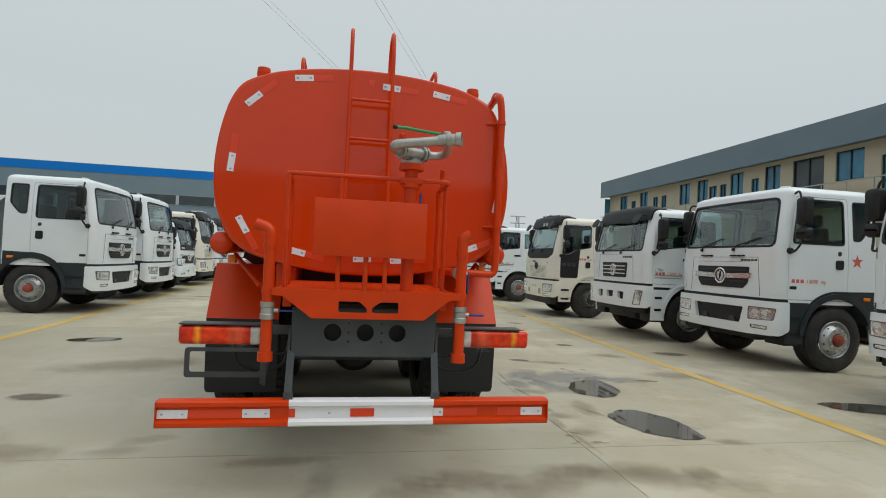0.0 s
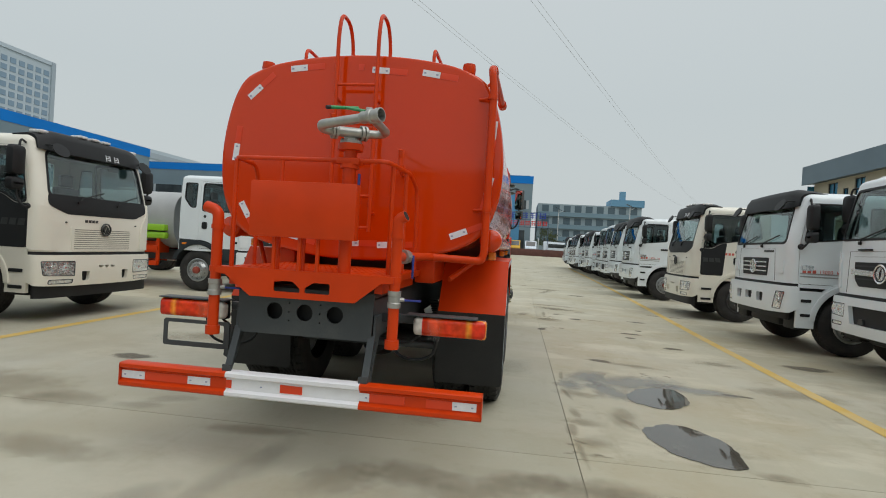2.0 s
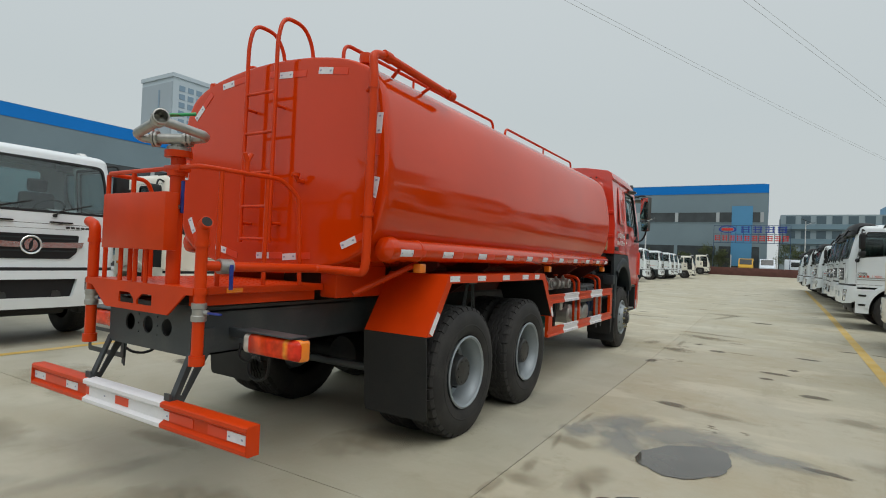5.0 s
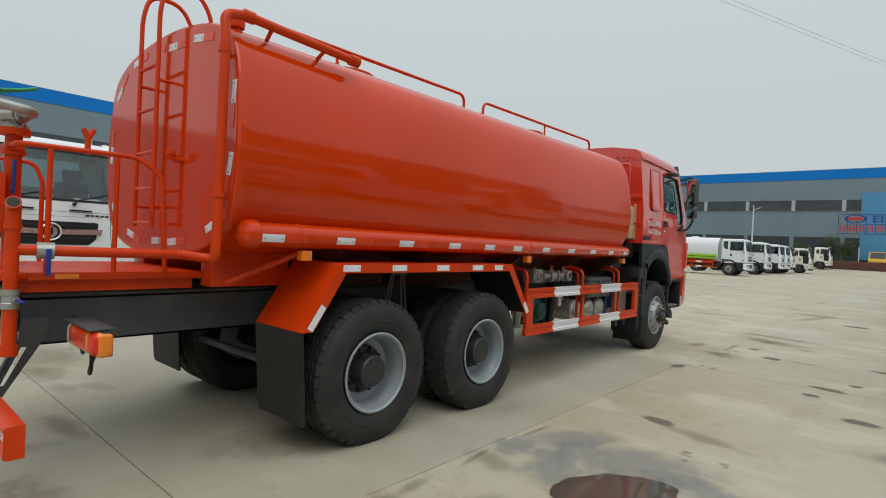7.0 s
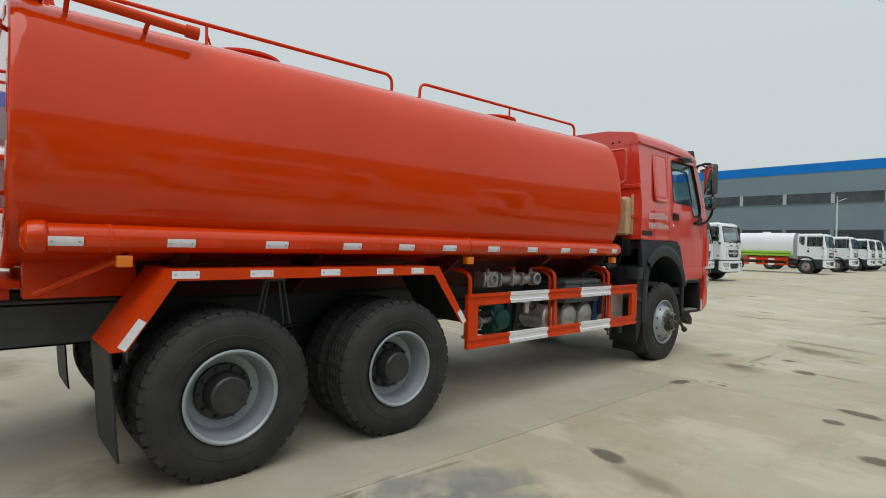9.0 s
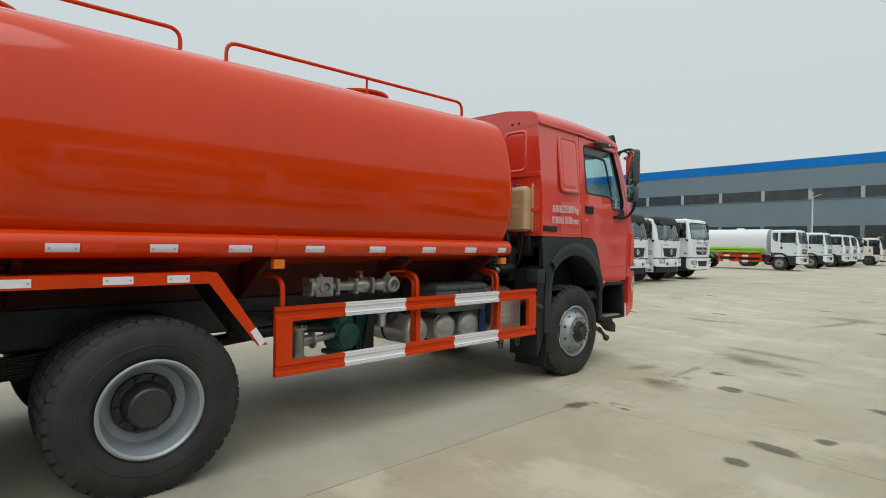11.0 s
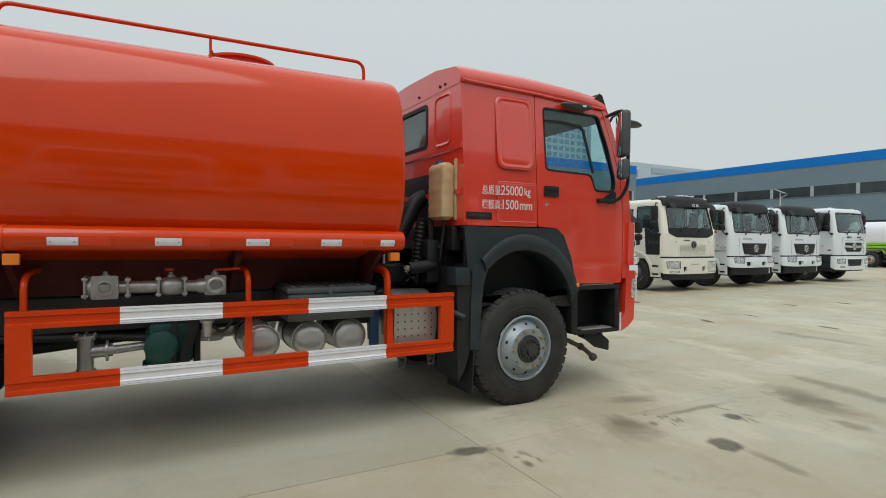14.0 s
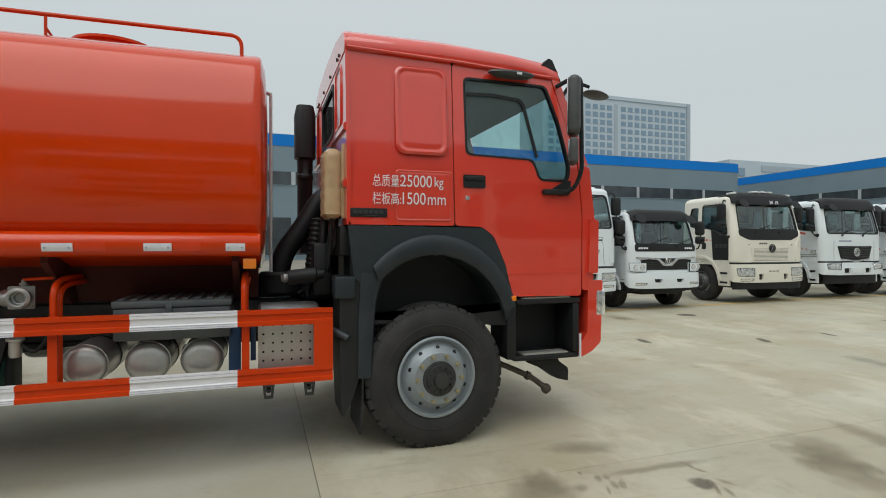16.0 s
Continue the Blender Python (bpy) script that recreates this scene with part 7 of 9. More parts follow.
        part("mirror_foot", lathe(B(), [(0.0, 0.05), (0.03, 0.045), (0.05, 0.01), (0.052, -0.01)], p1, (0, s, 0), 14), BLACK, mr)
        mh = 0.42 if not light else 0.34
        for z1_, z0_ in ((top - 0.06, top - 0.06 - mh), (top - 0.09 - mh, top - 0.27 - mh)):
            bm = B()
            loft(bm, [[(mx + dx, s * (W + yy), z) for yy, z in rrect(0.05 + g, 0.27 - g, z0_ + g, z1_ - g, 0.055)] for dx, g in ((-0.015, 0.0), (0.03, -0.004), (0.08, 0.012), (0.105, 0.05))])
            part("mirror_housing", bm, BLACK, mr)
            part("mirror_glass", plate(B(), [(s * (W + yy), z) for yy, z in rrect(0.07, 0.25, z0_ + 0.02, z1_ - 0.02, 0.04)], [], "x", mx - 0.019, mx - 0.0155), MIRROR, mr)
        if s > 0 or style != "wide":
            if style != "wide":
                bm = lathe(B(), [(0.0, 0.0), (0.07, 0.008), (0.105, 0.03), (0.115, 0.05), (0.0, 0.052)], (0, 0, 0), (0.8, 0, 0.45), 20)
                c0 = S["at"](s * (yf - 0.05), zt - 0.02, 0.17)
                for v in bm.verts:
                    v.co = Vector((v.co.x, v.co.y * 1.25, v.co.z)) + c0
                part("front_mirror", bm, BLACK, mr)
                part("front_mirror_arm", tube(B(), bend([S["at"](s * (yf + 0.08), zt + 0.06, 0.0), S["at"](s * yf, zt + 0.08, 0.12), tuple(c0 + Vector((0.03, 0, 0.03)))], 0.05), 0.012, 8), BLACK, mr)
    # front panel details
    if light:
        skin("front_fascia", S, round_poly([(-aw - 0.02, 1.36), (aw + 0.02, 1.36), (aw + 0.02, zb + 0.02), (-aw - 0.02, zb + 0.02)], 0.06), [], 0.005, -0.006, BLACK, t)
        for k in range(4):
            for y0 in (-0.78, 0.52):
                skin("front_lettering", S, [(y0 + k * 0.065, 1.415), (y0 + k * 0.065 + 0.05, 1.415), (y0 + k * 0.065 + 0.05, 1.455), (y0 + k * 0.065, 1.455)], [], 0.008, 0.004, STICK, t)
        skin("grille", S, round_poly([(-0.74, 1.16), (-0.62, 0.93), (0.62, 0.93), (0.74, 1.16), (0.25, 1.20), (-0.25, 1.20)], 0.03), [], 0.010, -0.004, BLACK, t)
        for k in range(4):
            skin("grille_bar", S, [(-0.62 + 0.02 * k, 1.10 - 0.045 * k), (0.62 - 0.02 * k, 1.10 - 0.045 * k), (0.62 - 0.02 * k, 1.113 - 0.045 * k), (-0.62 + 0.02 * k, 1.113 - 0.045 * k)], [], 0.016, 0.008, HUB, t)
        skin("front_trim", S, round_poly([(-0.86, 1.20), (-0.30, 1.17), (-0.12, 1.02), (0.12, 1.02), (0.30, 1.17), (0.86, 1.20), (0.86, 1.235), (0.26, 1.21), (0.07, 1.07), (-0.07, 1.07), (-0.26, 1.21), (-0.86, 1.235)], 0.015), [], 0.022, 0.004, CHROME, t)
        part("emblem", badge(B(), -0.05, 1.13, 0.085), CHROME, t)
        lamps, lz, bz0, bz1 = [(0.62, 1.02, 0.88, 1.10)], [(0.60, 0.90, 0.585, 0.635)], 0.50, 0.86
        intakes = [(-0.42, -0.20, 0.64, 0.72), (0.20, 0.42, 0.64, 0.72)]
        gap_z = None
    else:
        bz0, bz1 = (0.47, 1.0) if style == "wide" else (0.53, 1.0)
        gap_z = 1.0
        if style == "wide":
            skin("grille", S, round_poly([(-0.50, 1.17), (0.50, 1.17), (0.60, 1.27), (0.62, 1.52), (-0.62, 1.52), (-0.60, 1.27)], 0.03), [], 0.012, -0.004, BLACK, t)
            for z, m in ((1.455, DARK_PL), (1.27, DARK_PL)):
                skin("grille_bar", S, [(-0.57, z), (0.57, z), (0.57, z + 0.022), (-0.57, z + 0.022)], [], 0.020, 0.008, m, t)
            for s in (-1, 1):
                skin("grille_bar", S, round_poly([(s * 0.13, 1.325), (s * 0.66, 1.335), (s * 0.68, 1.42), (s * 0.13, 1.40)], 0.012), [], 0.030, 0.008, CHROME, t, "bright chrome grille bar")
                seam(S, t, s * 0.83, 1.07, s * 0.78, 1.70)
                skin("corner_deflector", S, round_poly([(s * (yf + 0.015), 1.12), (s * (yf + arc - 0.05), 1.12), (s * (yf + arc - 0.03), 1.60), (s * (yf + arc - 0.08), 1.70), (s * (yf + 0.03), 1.66)], 0.03), [], 0.018, -0.002, paint, t)
                skin("grab_handle", S, round_poly([(s * 0.22, 1.72), (s * 0.52, 1.72), (s * 0.52, 1.755), (s * 0.22, 1.755)], 0.014), [], 0.030, 0.0, BLACK, t)
            seam(S, t, -0.78, 1.70, 0.78, 1.70)
            seam(S, t, -0.66, 1.60, 0.66, 1.60, 0.002, "swage_line")
            part("emblem", badge(B(), -0.06, 1.365 + lift, 0.135), CHROME, t)
            lettering = (0.44, 1.615, HUB, 5)
            lamps, lz = [(0.70, 1.14, 0.70, 0.90)], [(0.74, 1.05, 0.57, 0.625)]
            intakes = [(-0.60, 0.60, 0.62, 0.88)]
        elif style == "visor":
            skin("grille", S, round_poly([(-0.50, 1.14), (0.50, 1.14), (0.54, 1.46), (-0.54, 1.46)], 0.03), [], 0.010, -0.004, BLACK, t)
            for z in (1.21, 1.29, 1.37):
                skin("grille_bar", S, round_poly([(-0.49, z), (0.49, z), (0.49, z + 0.024), (-0.49, z + 0.024)], 0.008), [], 0.022, 0.008, CHROME, t, "bright chrome grille bar")
            part("emblem", badge(B(), -0.06, 1.30 + lift, 0.13), CHROME, t)
            for s in (-1, 1):
                skin("air_scoop", S, round_poly([(s * 0.80, 1.20), (s * 1.02, 1.20), (s * 1.02, 1.42), (s * 0.84, 1.42)], 0.03), [], 0.016, -0.002, paint, t)
                seam(S, t, s * 0.76, 1.07, s * 0.72, 1.66)
            seam(S, t, -0.72, 1.66, 0.72, 1.66)
            lettering = (0.36, 1.56, HUB, 5)
            lamps, lz = [(0.86, 1.12, 0.60, 0.90)], []
            intakes = [(-0.56, -0.32, 0.68, 0.84), (-0.15, 0.15, 0.70, 0.84), (0.32, 0.56, 0.68, 0.84)]
        elif style == "crest":
            skin("grille", S, round_poly([(-0.56, 1.12), (0.0, 1.06), (0.56, 1.12), (0.68, 1.46), (-0.68, 1.46)], 0.03), [], 0.012, -0.004, BLACK, t)
            for k in range(5):
                for s in (-1, 1):
                    z = 1.15 + 0.065 * k
                    skin("grille_bar", S, [(s * 0.03, z - 0.02), (s * (0.53 + 0.025 * k), z + 0.015), (s * (0.53 + 0.025 * k), z + 0.038), (s * 0.03, z + 0.003)], [], 0.024, 0.008, HUB, t)
            skin("grille_lip", S, round_poly([(-0.58, 1.115), (0.0, 1.045), (0.58, 1.115), (0.58, 1.085), (0.0, 1.015), (-0.58, 1.085)], 0.01), [], 0.028, 0.0, CHROME, t)
            part("emblem", badge(B(), -0.045, 1.29 + lift, 0.12), CHROME, t)
            for s in (-1, 1):
                seam(S, t, s * 0.80, 1.07, s * 0.80, 1.62)
            lettering = (-0.62, 1.58, INK, 7)
            lamps, lz = [(0.64, 1.08, 0.80, 0.98)], []
            bz0 = 0.66
            intakes = [(-0.54, -0.28, 0.72, 0.85), (0.28, 0.54, 0.72, 0.85)]
        else:
            gr = round_poly([(-0.62, 1.06), (0.62, 1.06), (0.66, 1.43), (-0.66, 1.43)], 0.03)
            skin("grille", S, gr, [], 0.012, -0.004, paint, t)
            # slots are thin strips whose grey paints the shade inside them
            for j in range(10):
                z = 1.09 + j * 0.033
                skin("grille_slot", S, [(-0.59, z), (0.59, z), (0.59, z + 0.012), (-0.59, z + 0.012)], [], 0.0135, 0.008, SLOT, t)
            skin("front_fascia", S, round_poly([(-aw - 0.01, 1.74), (-0.72, 1.62), (0.72, 1.62), (aw + 0.01, 1.74), (aw + 0.012, zb + 0.05), (-aw - 0.012, zb + 0.05)], 0.06), [], 0.005, -0.006, BLACK, t)
            part("emblem", badge(B(), -0.05, 1.41, 0.105), HUB, t)
            for s in (-1, 1):
                skin("corner_deflector", S, round_poly([(s * (yf - 0.10), 1.07), (s * (yf + arc - 0.01), 1.07), (s * (yf + arc - 0.01), 1.84), (s * (yf + arc * 0.55), 1.92), (s * (yf + 0.02), 1.64), (s * (yf - 0.07), 1.48)], 0.05), [], 0.024, -0.004, paint, t)
                skin("front_stud", S, circle(s * 0.74, 1.50, 0.012, 8), [], 0.02, 0.0, HUB, t)
            lettering = (-0.40, 1.51, HUB, 4)
            lamps, lz = [(0.62, 1.12, 0.68, 0.91)], [(0.64, 1.05, 0.57, 0.635)]
            intakes = [(-0.50, -0.34, 0.60, 0.75), (0.34, 0.50, 0.60, 0.75), (-0.18, -0.07, 0.80, 0.835), (-0.05, 0.05, 0.80, 0.835), (0.07, 0.18, 0.80, 0.835)]
        y0, z0, m, k_n = lettering
        for k in range(k_n):
            skin("front_lettering", S, [(y0 + k * 0.068, z0), (y0 + k * 0.068 + 0.052, z0), (y0 + k * 0.068 + 0.052, z0 + 0.042), (y0 + k * 0.068, z0 + 0.042)], [], 0.003, -0.001, m, t)
        skin("front_gap", S, [(-AS(-0.28), 0.99), (AS(-0.28), 0.99), (AS(-0.28), 1.045), (-AS(-0.28), 1.045)], [], 0.003, -0.02, BLACK, t)
    # bumper with its lamps and openings
    A = NS(-0.30)
    edge = [(-A, bz0 + 0.10), (-A + 0.14, bz0 + 0.02), (-0.7, bz0), (0.7, bz0), (A - 0.14, bz0 + 0.02), (A, bz0 + 0.10), (A, bz1), (-A, bz1)]
    mid = (bz0 + bz1) / 2
    bulge = lambda z: 0.014 * (1 - ((z - mid) / (bz1 - mid)) ** 2) if abs(z - mid) < (bz1 - mid) else 0.0
    cuts = []
    for u0, u1, z0, z1 in intakes:
        k = 0.07 if u1 - u0 > 1 else 0.02
        cuts.append(round_poly([(u0 + k, z0), (u1 - k, z0), (u1, z1), (u0, z1)], 0.025))
    lamp_q = []
    for s in (-1, 1):
        for u0, u1, z0, z1 in lamps:
            lamp_q.append(([(s * u0, z0 + 0.0), (s * (u1 - (0.03 if style == "visor" else 0.0)), z0 + (0.02 if style != "visor" else 0.0)), (s * (u1 + 0.03), z1), (s * (u0 + (0.10 if style == "visor" else -0.04 if style == "crest" else 0.0)), z1 + (0.03 if style == "crest" else 0.0))], "headlight"))
        for u0, u1, z0, z1 in lz:
            lamp_q.append(([(s * (u0 + 0.02), z0), (s * u1, z0), (s * u1, z1), (s * u0, z1)], "fog_lamp"))
    body = skin("bumper", N, round_poly(edge, 0.03), cuts + [round_poly(q, 0.025) for q, _ in lamp_q], 0.0, -0.09, paint, t, bulge=bulge)
    skin("bumper_liner", N, inset(edge, 0.02), [], -0.045, -0.06, BLACK, body)
    for (u0, u1, z0, z1), q in zip(intakes, cuts):
        if u1 - u0 > 1:
            for s in (-1, 1):
                skin("tow_cover", N, round_poly([(s * 0.26, z0 + 0.01), (s * 0.40, z0 + 0.01), (s * 0.38, z0 + 0.09), (s * 0.28, z0 + 0.09)], 0.02), [], -0.02, -0.05, HUB, body)
    for q, nm in lamp_q:
        lens = skin(nm, N, round_poly(q, 0.025), [], -0.004, -0.02, HEAD, t, bulge=bulge)
        skin("lamp_bezel", N, round_poly(inset(q, -0.002), 0.025), [round_poly(inset(q, 0.007), 0.02)], 0.002, -0.03, DARK_PL, lens, bulge=bulge)
        if nm == "headlight":
            a0, a1 = q[0][0], q[1][0]
            zc = sum(p[1] for p in q) / 4
            for f in (0.28, 0.68):
                o = N["at"](a0 + (a1 - a0) * f, zc, 0.010 if style != "visor" or f < 0.5 else 0.006)
                r = min(0.065, abs(a1 - a0) * 0.2)
                part("lamp_bowl", lathe(B(), [(r, -0.004), (r, 0.003), (r * 0.84, 0.004), (r * 0.5, -0.006), (r * 0.2, 0.002), (0, 0.003)], o, (1, 0, 0), 20), CHROME, lens)
    lowz = 0.36 if style == "heavy" else 0.42
    skin("under_bumper", N, [(-NS(-0.22), lowz), (NS(-0.22), lowz), (NS(-0.22), bz0 + 0.03), (-NS(-0.22), bz0 + 0.03)], [], -0.04 if style == "heavy" else -0.15, -0.20, BLACK, t)
    if style == "crest":
        skin("plate_mount", N, round_poly([(-0.24, 0.72), (0.24, 0.72), (0.24, 0.86), (-0.24, 0.86)], 0.015), [], 0.018, -0.005, paint, t, bulge=bulge)
    # visor over the screen
    if style in ("visor", "heavy", "crest", "light"):
        bm = B()
        av = yf + (0.14 if style != "light" else 0.10)
        rows = []
        for k in range(17):
            a = -av + 2 * av * k / 16
            e = max(0.0, abs(a) - yf + 0.10) / 0.24
            lo_z, drop = zt - (0.045 if style != "heavy" else 0.02), 0.05 * e
            base, up, tp = S["at"](a, lo_z + 0.03 * e, 0.005), S["at"](a, lo_z + 0.02 * e, 0.075 - 0.03 * e), S["at"](a, zr, 0.06 - 0.03 * e)
            crown = H + (0.05 if style == "heavy" else 0.035 if style != "light" else 0.02) - drop * 1.6
            t1, t2, t3 = tp + Vector((-0.05, 0, 0)), tp + Vector((-0.16, 0, 0)), tp + Vector((-0.42, 0, 0))
            rows.append([tuple(base), tuple(up), (tp.x, tp.y, zr + (crown - zr) * 0.45), (t1.x, t1.y, zr + (crown - zr) * 0.82), (t2.x, t2.y, crown), (t3.x, t3.y, crown - 0.02), (t3.x, t3.y * 0.99, zr + 0.03), (base.x - 0.05, base.y * 0.98, zr + 0.0)])
        part("roof_visor", loft(bm, rows), BLACK, t, angle=40)
    if style == "heavy":
        for y in (-0.98, -0.26, 0.0, 0.26, 0.98):
            p = S["at"](y, zr, 0)
            part("roof_lamp", box(B(), (p.x - 0.22, p.y - 0.075, H + (0.035 if abs(y) < 0.5 else -0.02)), (p.x - 0.02, p.y + 0.075, H + (0.085 if abs(y) < 0.5 else 0.035)), 0.018, 3), LENS_W, t, "small white roof marker lamp")
        for y in (0.10, 0.30):
            for dy, dz, w, h in ((0, 0, 0.012, 0.10), (0.06, 0.03, 0.05, 0.012), (0.06, -0.03, 0.05, 0.012), (0.09, 0, 0.012, 0.09), (0.04, 0.0, 0.07, 0.012)):
                skin("visor_lettering", S, [(y + dy - w / 2, zr - 0.03 + dz - h / 2), (y + dy + w / 2, zr - 0.03 + dz - h / 2), (y + dy + w / 2, zr - 0.03 + dz + h / 2), (y + dy - w / 2, zr - 0.03 + dz + h / 2)], [], 0.086, 0.055, STICK, t)
    else:
        for y in (-0.80, 0.80):
            part("roof_lamp", loft(B(), [[(-slope - 0.42, y - 0.05, H - 0.05), (-slope - 0.22, y - 0.05, H - 0.06), (-slope - 0.22, y + 0.05, H - 0.06), (-slope - 0.42, y + 0.05, H - 0.05)], [(-slope - 0.40, y - 0.035, H + 0.005), (-slope - 0.30, y - 0.035, H + 0.0), (-slope - 0.30, y + 0.035, H + 0.0), (-slope - 0.40, y + 0.035, H + 0.005)]]), LENS_W, t)
    # wheels, arches, steps
    for s in (-1, 1):
        side_wheel(t, fx, s * (W - 0.03), s, R, dark_rims)
        rx = -length + 1.6
        side_wheel(t, rx, s * (W - 0.06), s, R, dark_rims)
        side_wheel(t, rx, s * (W - 0.40), s, R, dark_rims)
        dark = DARK_PL if style == "wide" else paint
        cz = R + 0.02
        if light:
            rr, ri = R + 0.13, R + 0.05
        else:
            rr, ri = R + 0.21, R + 0.09
        ring_ = lambda r, a0, a1, n=12: [(fx + r * math.cos(radians(a0 + (a1 - a0) * k / n)), cz + r * math.sin(radians(a0 + (a1 - a0) * k / n))) for k in range(n + 1)]
        o_, i_ = ring_(ri + 0.085, 4, 160, 18), ring_(ri, 4, 160, 18)
        part("wheel_arch", loft(B(), [[(p[0], s * (W - 0.01), p[1]) for p in o_], [(p[0], s * (W + 0.032), p[1]) for p in o_], [(p[0], s * (W + 0.036), (p[1] * 0.3 + q[1] * 0.7)) for p, q in zip(o_, i_)], [(q[0], s * (W + 0.028), q[1]) for q in i_], [(q[0], s * (W - 0.40), q[1]) for q in i_]], caps=False, closed=False), dark, t)
        part("arch_liner", loft(B(), [[(q[0], s * (W - 0.02), q[1] + 0.012) for q in ring_(ri, -8, 180, 18)], [(q[0], s * 0.45, q[1] + 0.012) for q in ring_(ri, -8, 180, 18)]], caps=False, closed=False), BLACK, t)
        if not light:
            front = [(-0.27, 1.06), (fx + rr * 0.72, 1.06)] if fx + rr * 0.72 < -0.30 else [(-0.27, 1.06)]
            lower = front + ring_(rr, 46, 95) + [(back + 0.02, 1.26), (back + 0.02, 0.95), (fx - ri * 0.77, 0.95)] + ring_(ri, 140, 0) + [(fx + ri, 0.44), (-0.27, 0.44)]
            if fx + rr * 0.72 >= -0.30:
                lower = [(min(p[0], -0.27), p[1]) for p in lower]
            part("arch_panel", plate(B(), lower, [], "y", s * (W - 0.04), s * (W + 0.008)), dark, t)
            part("step_box", box(B(), (fx + ri + 0.02, min(s * 0.75, s * (W - 0.045)), 0.40), (-0.28, max(s * 0.75, s * (W - 0.045)), cabz), 0.02), BLACK, t)
            for z in (0.50, 0.74):
                skin("step_slot", S, round_poly([(s * AS(fx + ri + 0.06), z), (s * AS(-0.33), z), (s * AS(-0.33), z + 0.05), (s * AS(fx + ri + 0.06), z + 0.05)], 0.012), [], 0.018, 0.0, BLACK, t)
            part("side_marker", box(B(), (back + 0.10, min(s * (W + 0.006), s * (W + 0.024)), 1.12), (back + 0.22, max(s * (W + 0.006), s * (W + 0.024)), 1.17), 0.006), ORANGE, t)
        else:
            part("cab_sill", box(B(), (fx + ri + 0.02, min(s * 0.6, s * (W - 0.02)), 0.42), (-0.28, max(s * 0.6, s * (W - 0.02)), cabz + 0.02), 0.02), BLACK, t)
    # chassis
    part("engine", box(B(), (-1.7, -0.58, 0.40 if not light else 0.34), (-0.28, 0.58, cabz + 0.02), 0.06), BLACK, t)
    bm = B()
    for s in (-1, 1):
        box(bm, (-length, s * 0.40 - 0.04, 0.68), (-0.3, s * 0.40 + 0.04, 0.94))
    for x in (-length + 0.3, -length + 2.2, -3.2, -2.6):
        box(bm, (x - 0.06, -0.4, 0.72), (x + 0.06, 0.4, 0.9))
    part("chassis_frame", bm, GREY_FR, t)
    bm = B()
    for x in (-length + 1.6, fx):
        cyl(bm, (x, -0.9, R), (x, 0.9, R), 0.09, 12)
    part("axle", bm, BLACK, t)
    if tail == "tank":
        bm = B()
        tw, tz, th = tank
        pts = [(tw * math.copysign(abs(math.cos(a)) ** 0.7, math.cos(a)), tz + th * math.copysign(abs(math.sin(a)) ** 0.72, math.sin(a))) for a in [2 * math.pi * i / 40 for i in range(40)]]
        loft(bm, [[(x, y * f, tz + (z - tz) * f) for y, z in pts] for x, f in ((-2.28, 0.80), (-2.22, 0.93), (-2.15, 1.0), (-length + 0.35, 1.0), (-length + 0.3, 0.9))])
        part("water_tank", bm, tank_paint or STICK, t, "painted steel water tank")
        part("manhole", lathe(B(), [(0.28, -0.1), (0.28, 0.05), (0.25, 0.08), (0.0, 0.09)], (-4.2, 0, tz + th), (0, 0, 1), 20), tank_paint or STICK, t)
        for s in (-1, 1):
            part("green_band", box(B(), (-length + 0.3, min(s * 0.95, s * 1.13), 1.42), (-2.3, max(s * 0.95, s * 1.13), 1.58), 0.02), GREENB, t)
            part("lower_tube", box(B(), (-length + 0.3, min(s * 0.90, s * 1.10), 1.22), (-2.3, max(s * 0.90, s * 1.10), 1.39), 0.05, 3), GREENB, t)
            for z in (0.55, 0.92):
                for k in range(7):
                    part("side_guard_rail", box(B(), (-5.4 + k * 0.42, min(s * 1.08, s * 1.12), z), (-4.98 + k * 0.42, max(s * 1.08, s * 1.12), z + 0.12)), WHITE_BAND if k in (1, 4) else RED_D, t)
            for x in (-5.36, -4.1, -2.52):
                part("side_guard_post", box(B(), (x, min(s * 1.04, s * 1.08), 0.55), (x + 0.08, max(s * 1.04, s * 1.08), 1.22)), RED_D, t)
            part("mudguard", prism(B(), [(-length + 0.75, 0.85), (-length + 0.95, 1.15), (-length + 2.25, 1.15), (-length + 2.45, 0.85), (-length + 2.40, 0.85), (-length + 2.22, 1.12), (-length + 0.98, 1.12), (-length + 0.80, 0.85)], "y", min(s * 0.75, s * 1.15), max(s * 0.75, s * 1.15)), GREENB, t)
            part("underframe", box(B(), (-5.2, min(s * 0.45, s * 0.9), 0.86), (-2.6, max(s * 0.45, s * 0.9), 1.15)), RED_D, t)
    elif tail == "box":
        part("fuel_tank", box(B(), (-4.2, -1.05, 0.5), (-3.1, -0.5, 1.0), 0.1, 3), ALU, t)
    else:
        part("fuel_tank", box(B(), (-3.6, -1.05, 0.5), (-2.7, -0.5, 1.0), 0.1, 3), ALU, t)
        part("air_tank", lathe(B(), [(0, 0), (0.12, 0.03), (0.14, 0.08), (0.14, 0.7), (0, 0.76)], (-2.7, 0.75, 0.7), (-1, 0, 0), 20), ALU, t)
    return t


def row_pose(x, y, side):
    return pose(x, y, gz(y), 0, 0, 0 if side == "left" else 180)


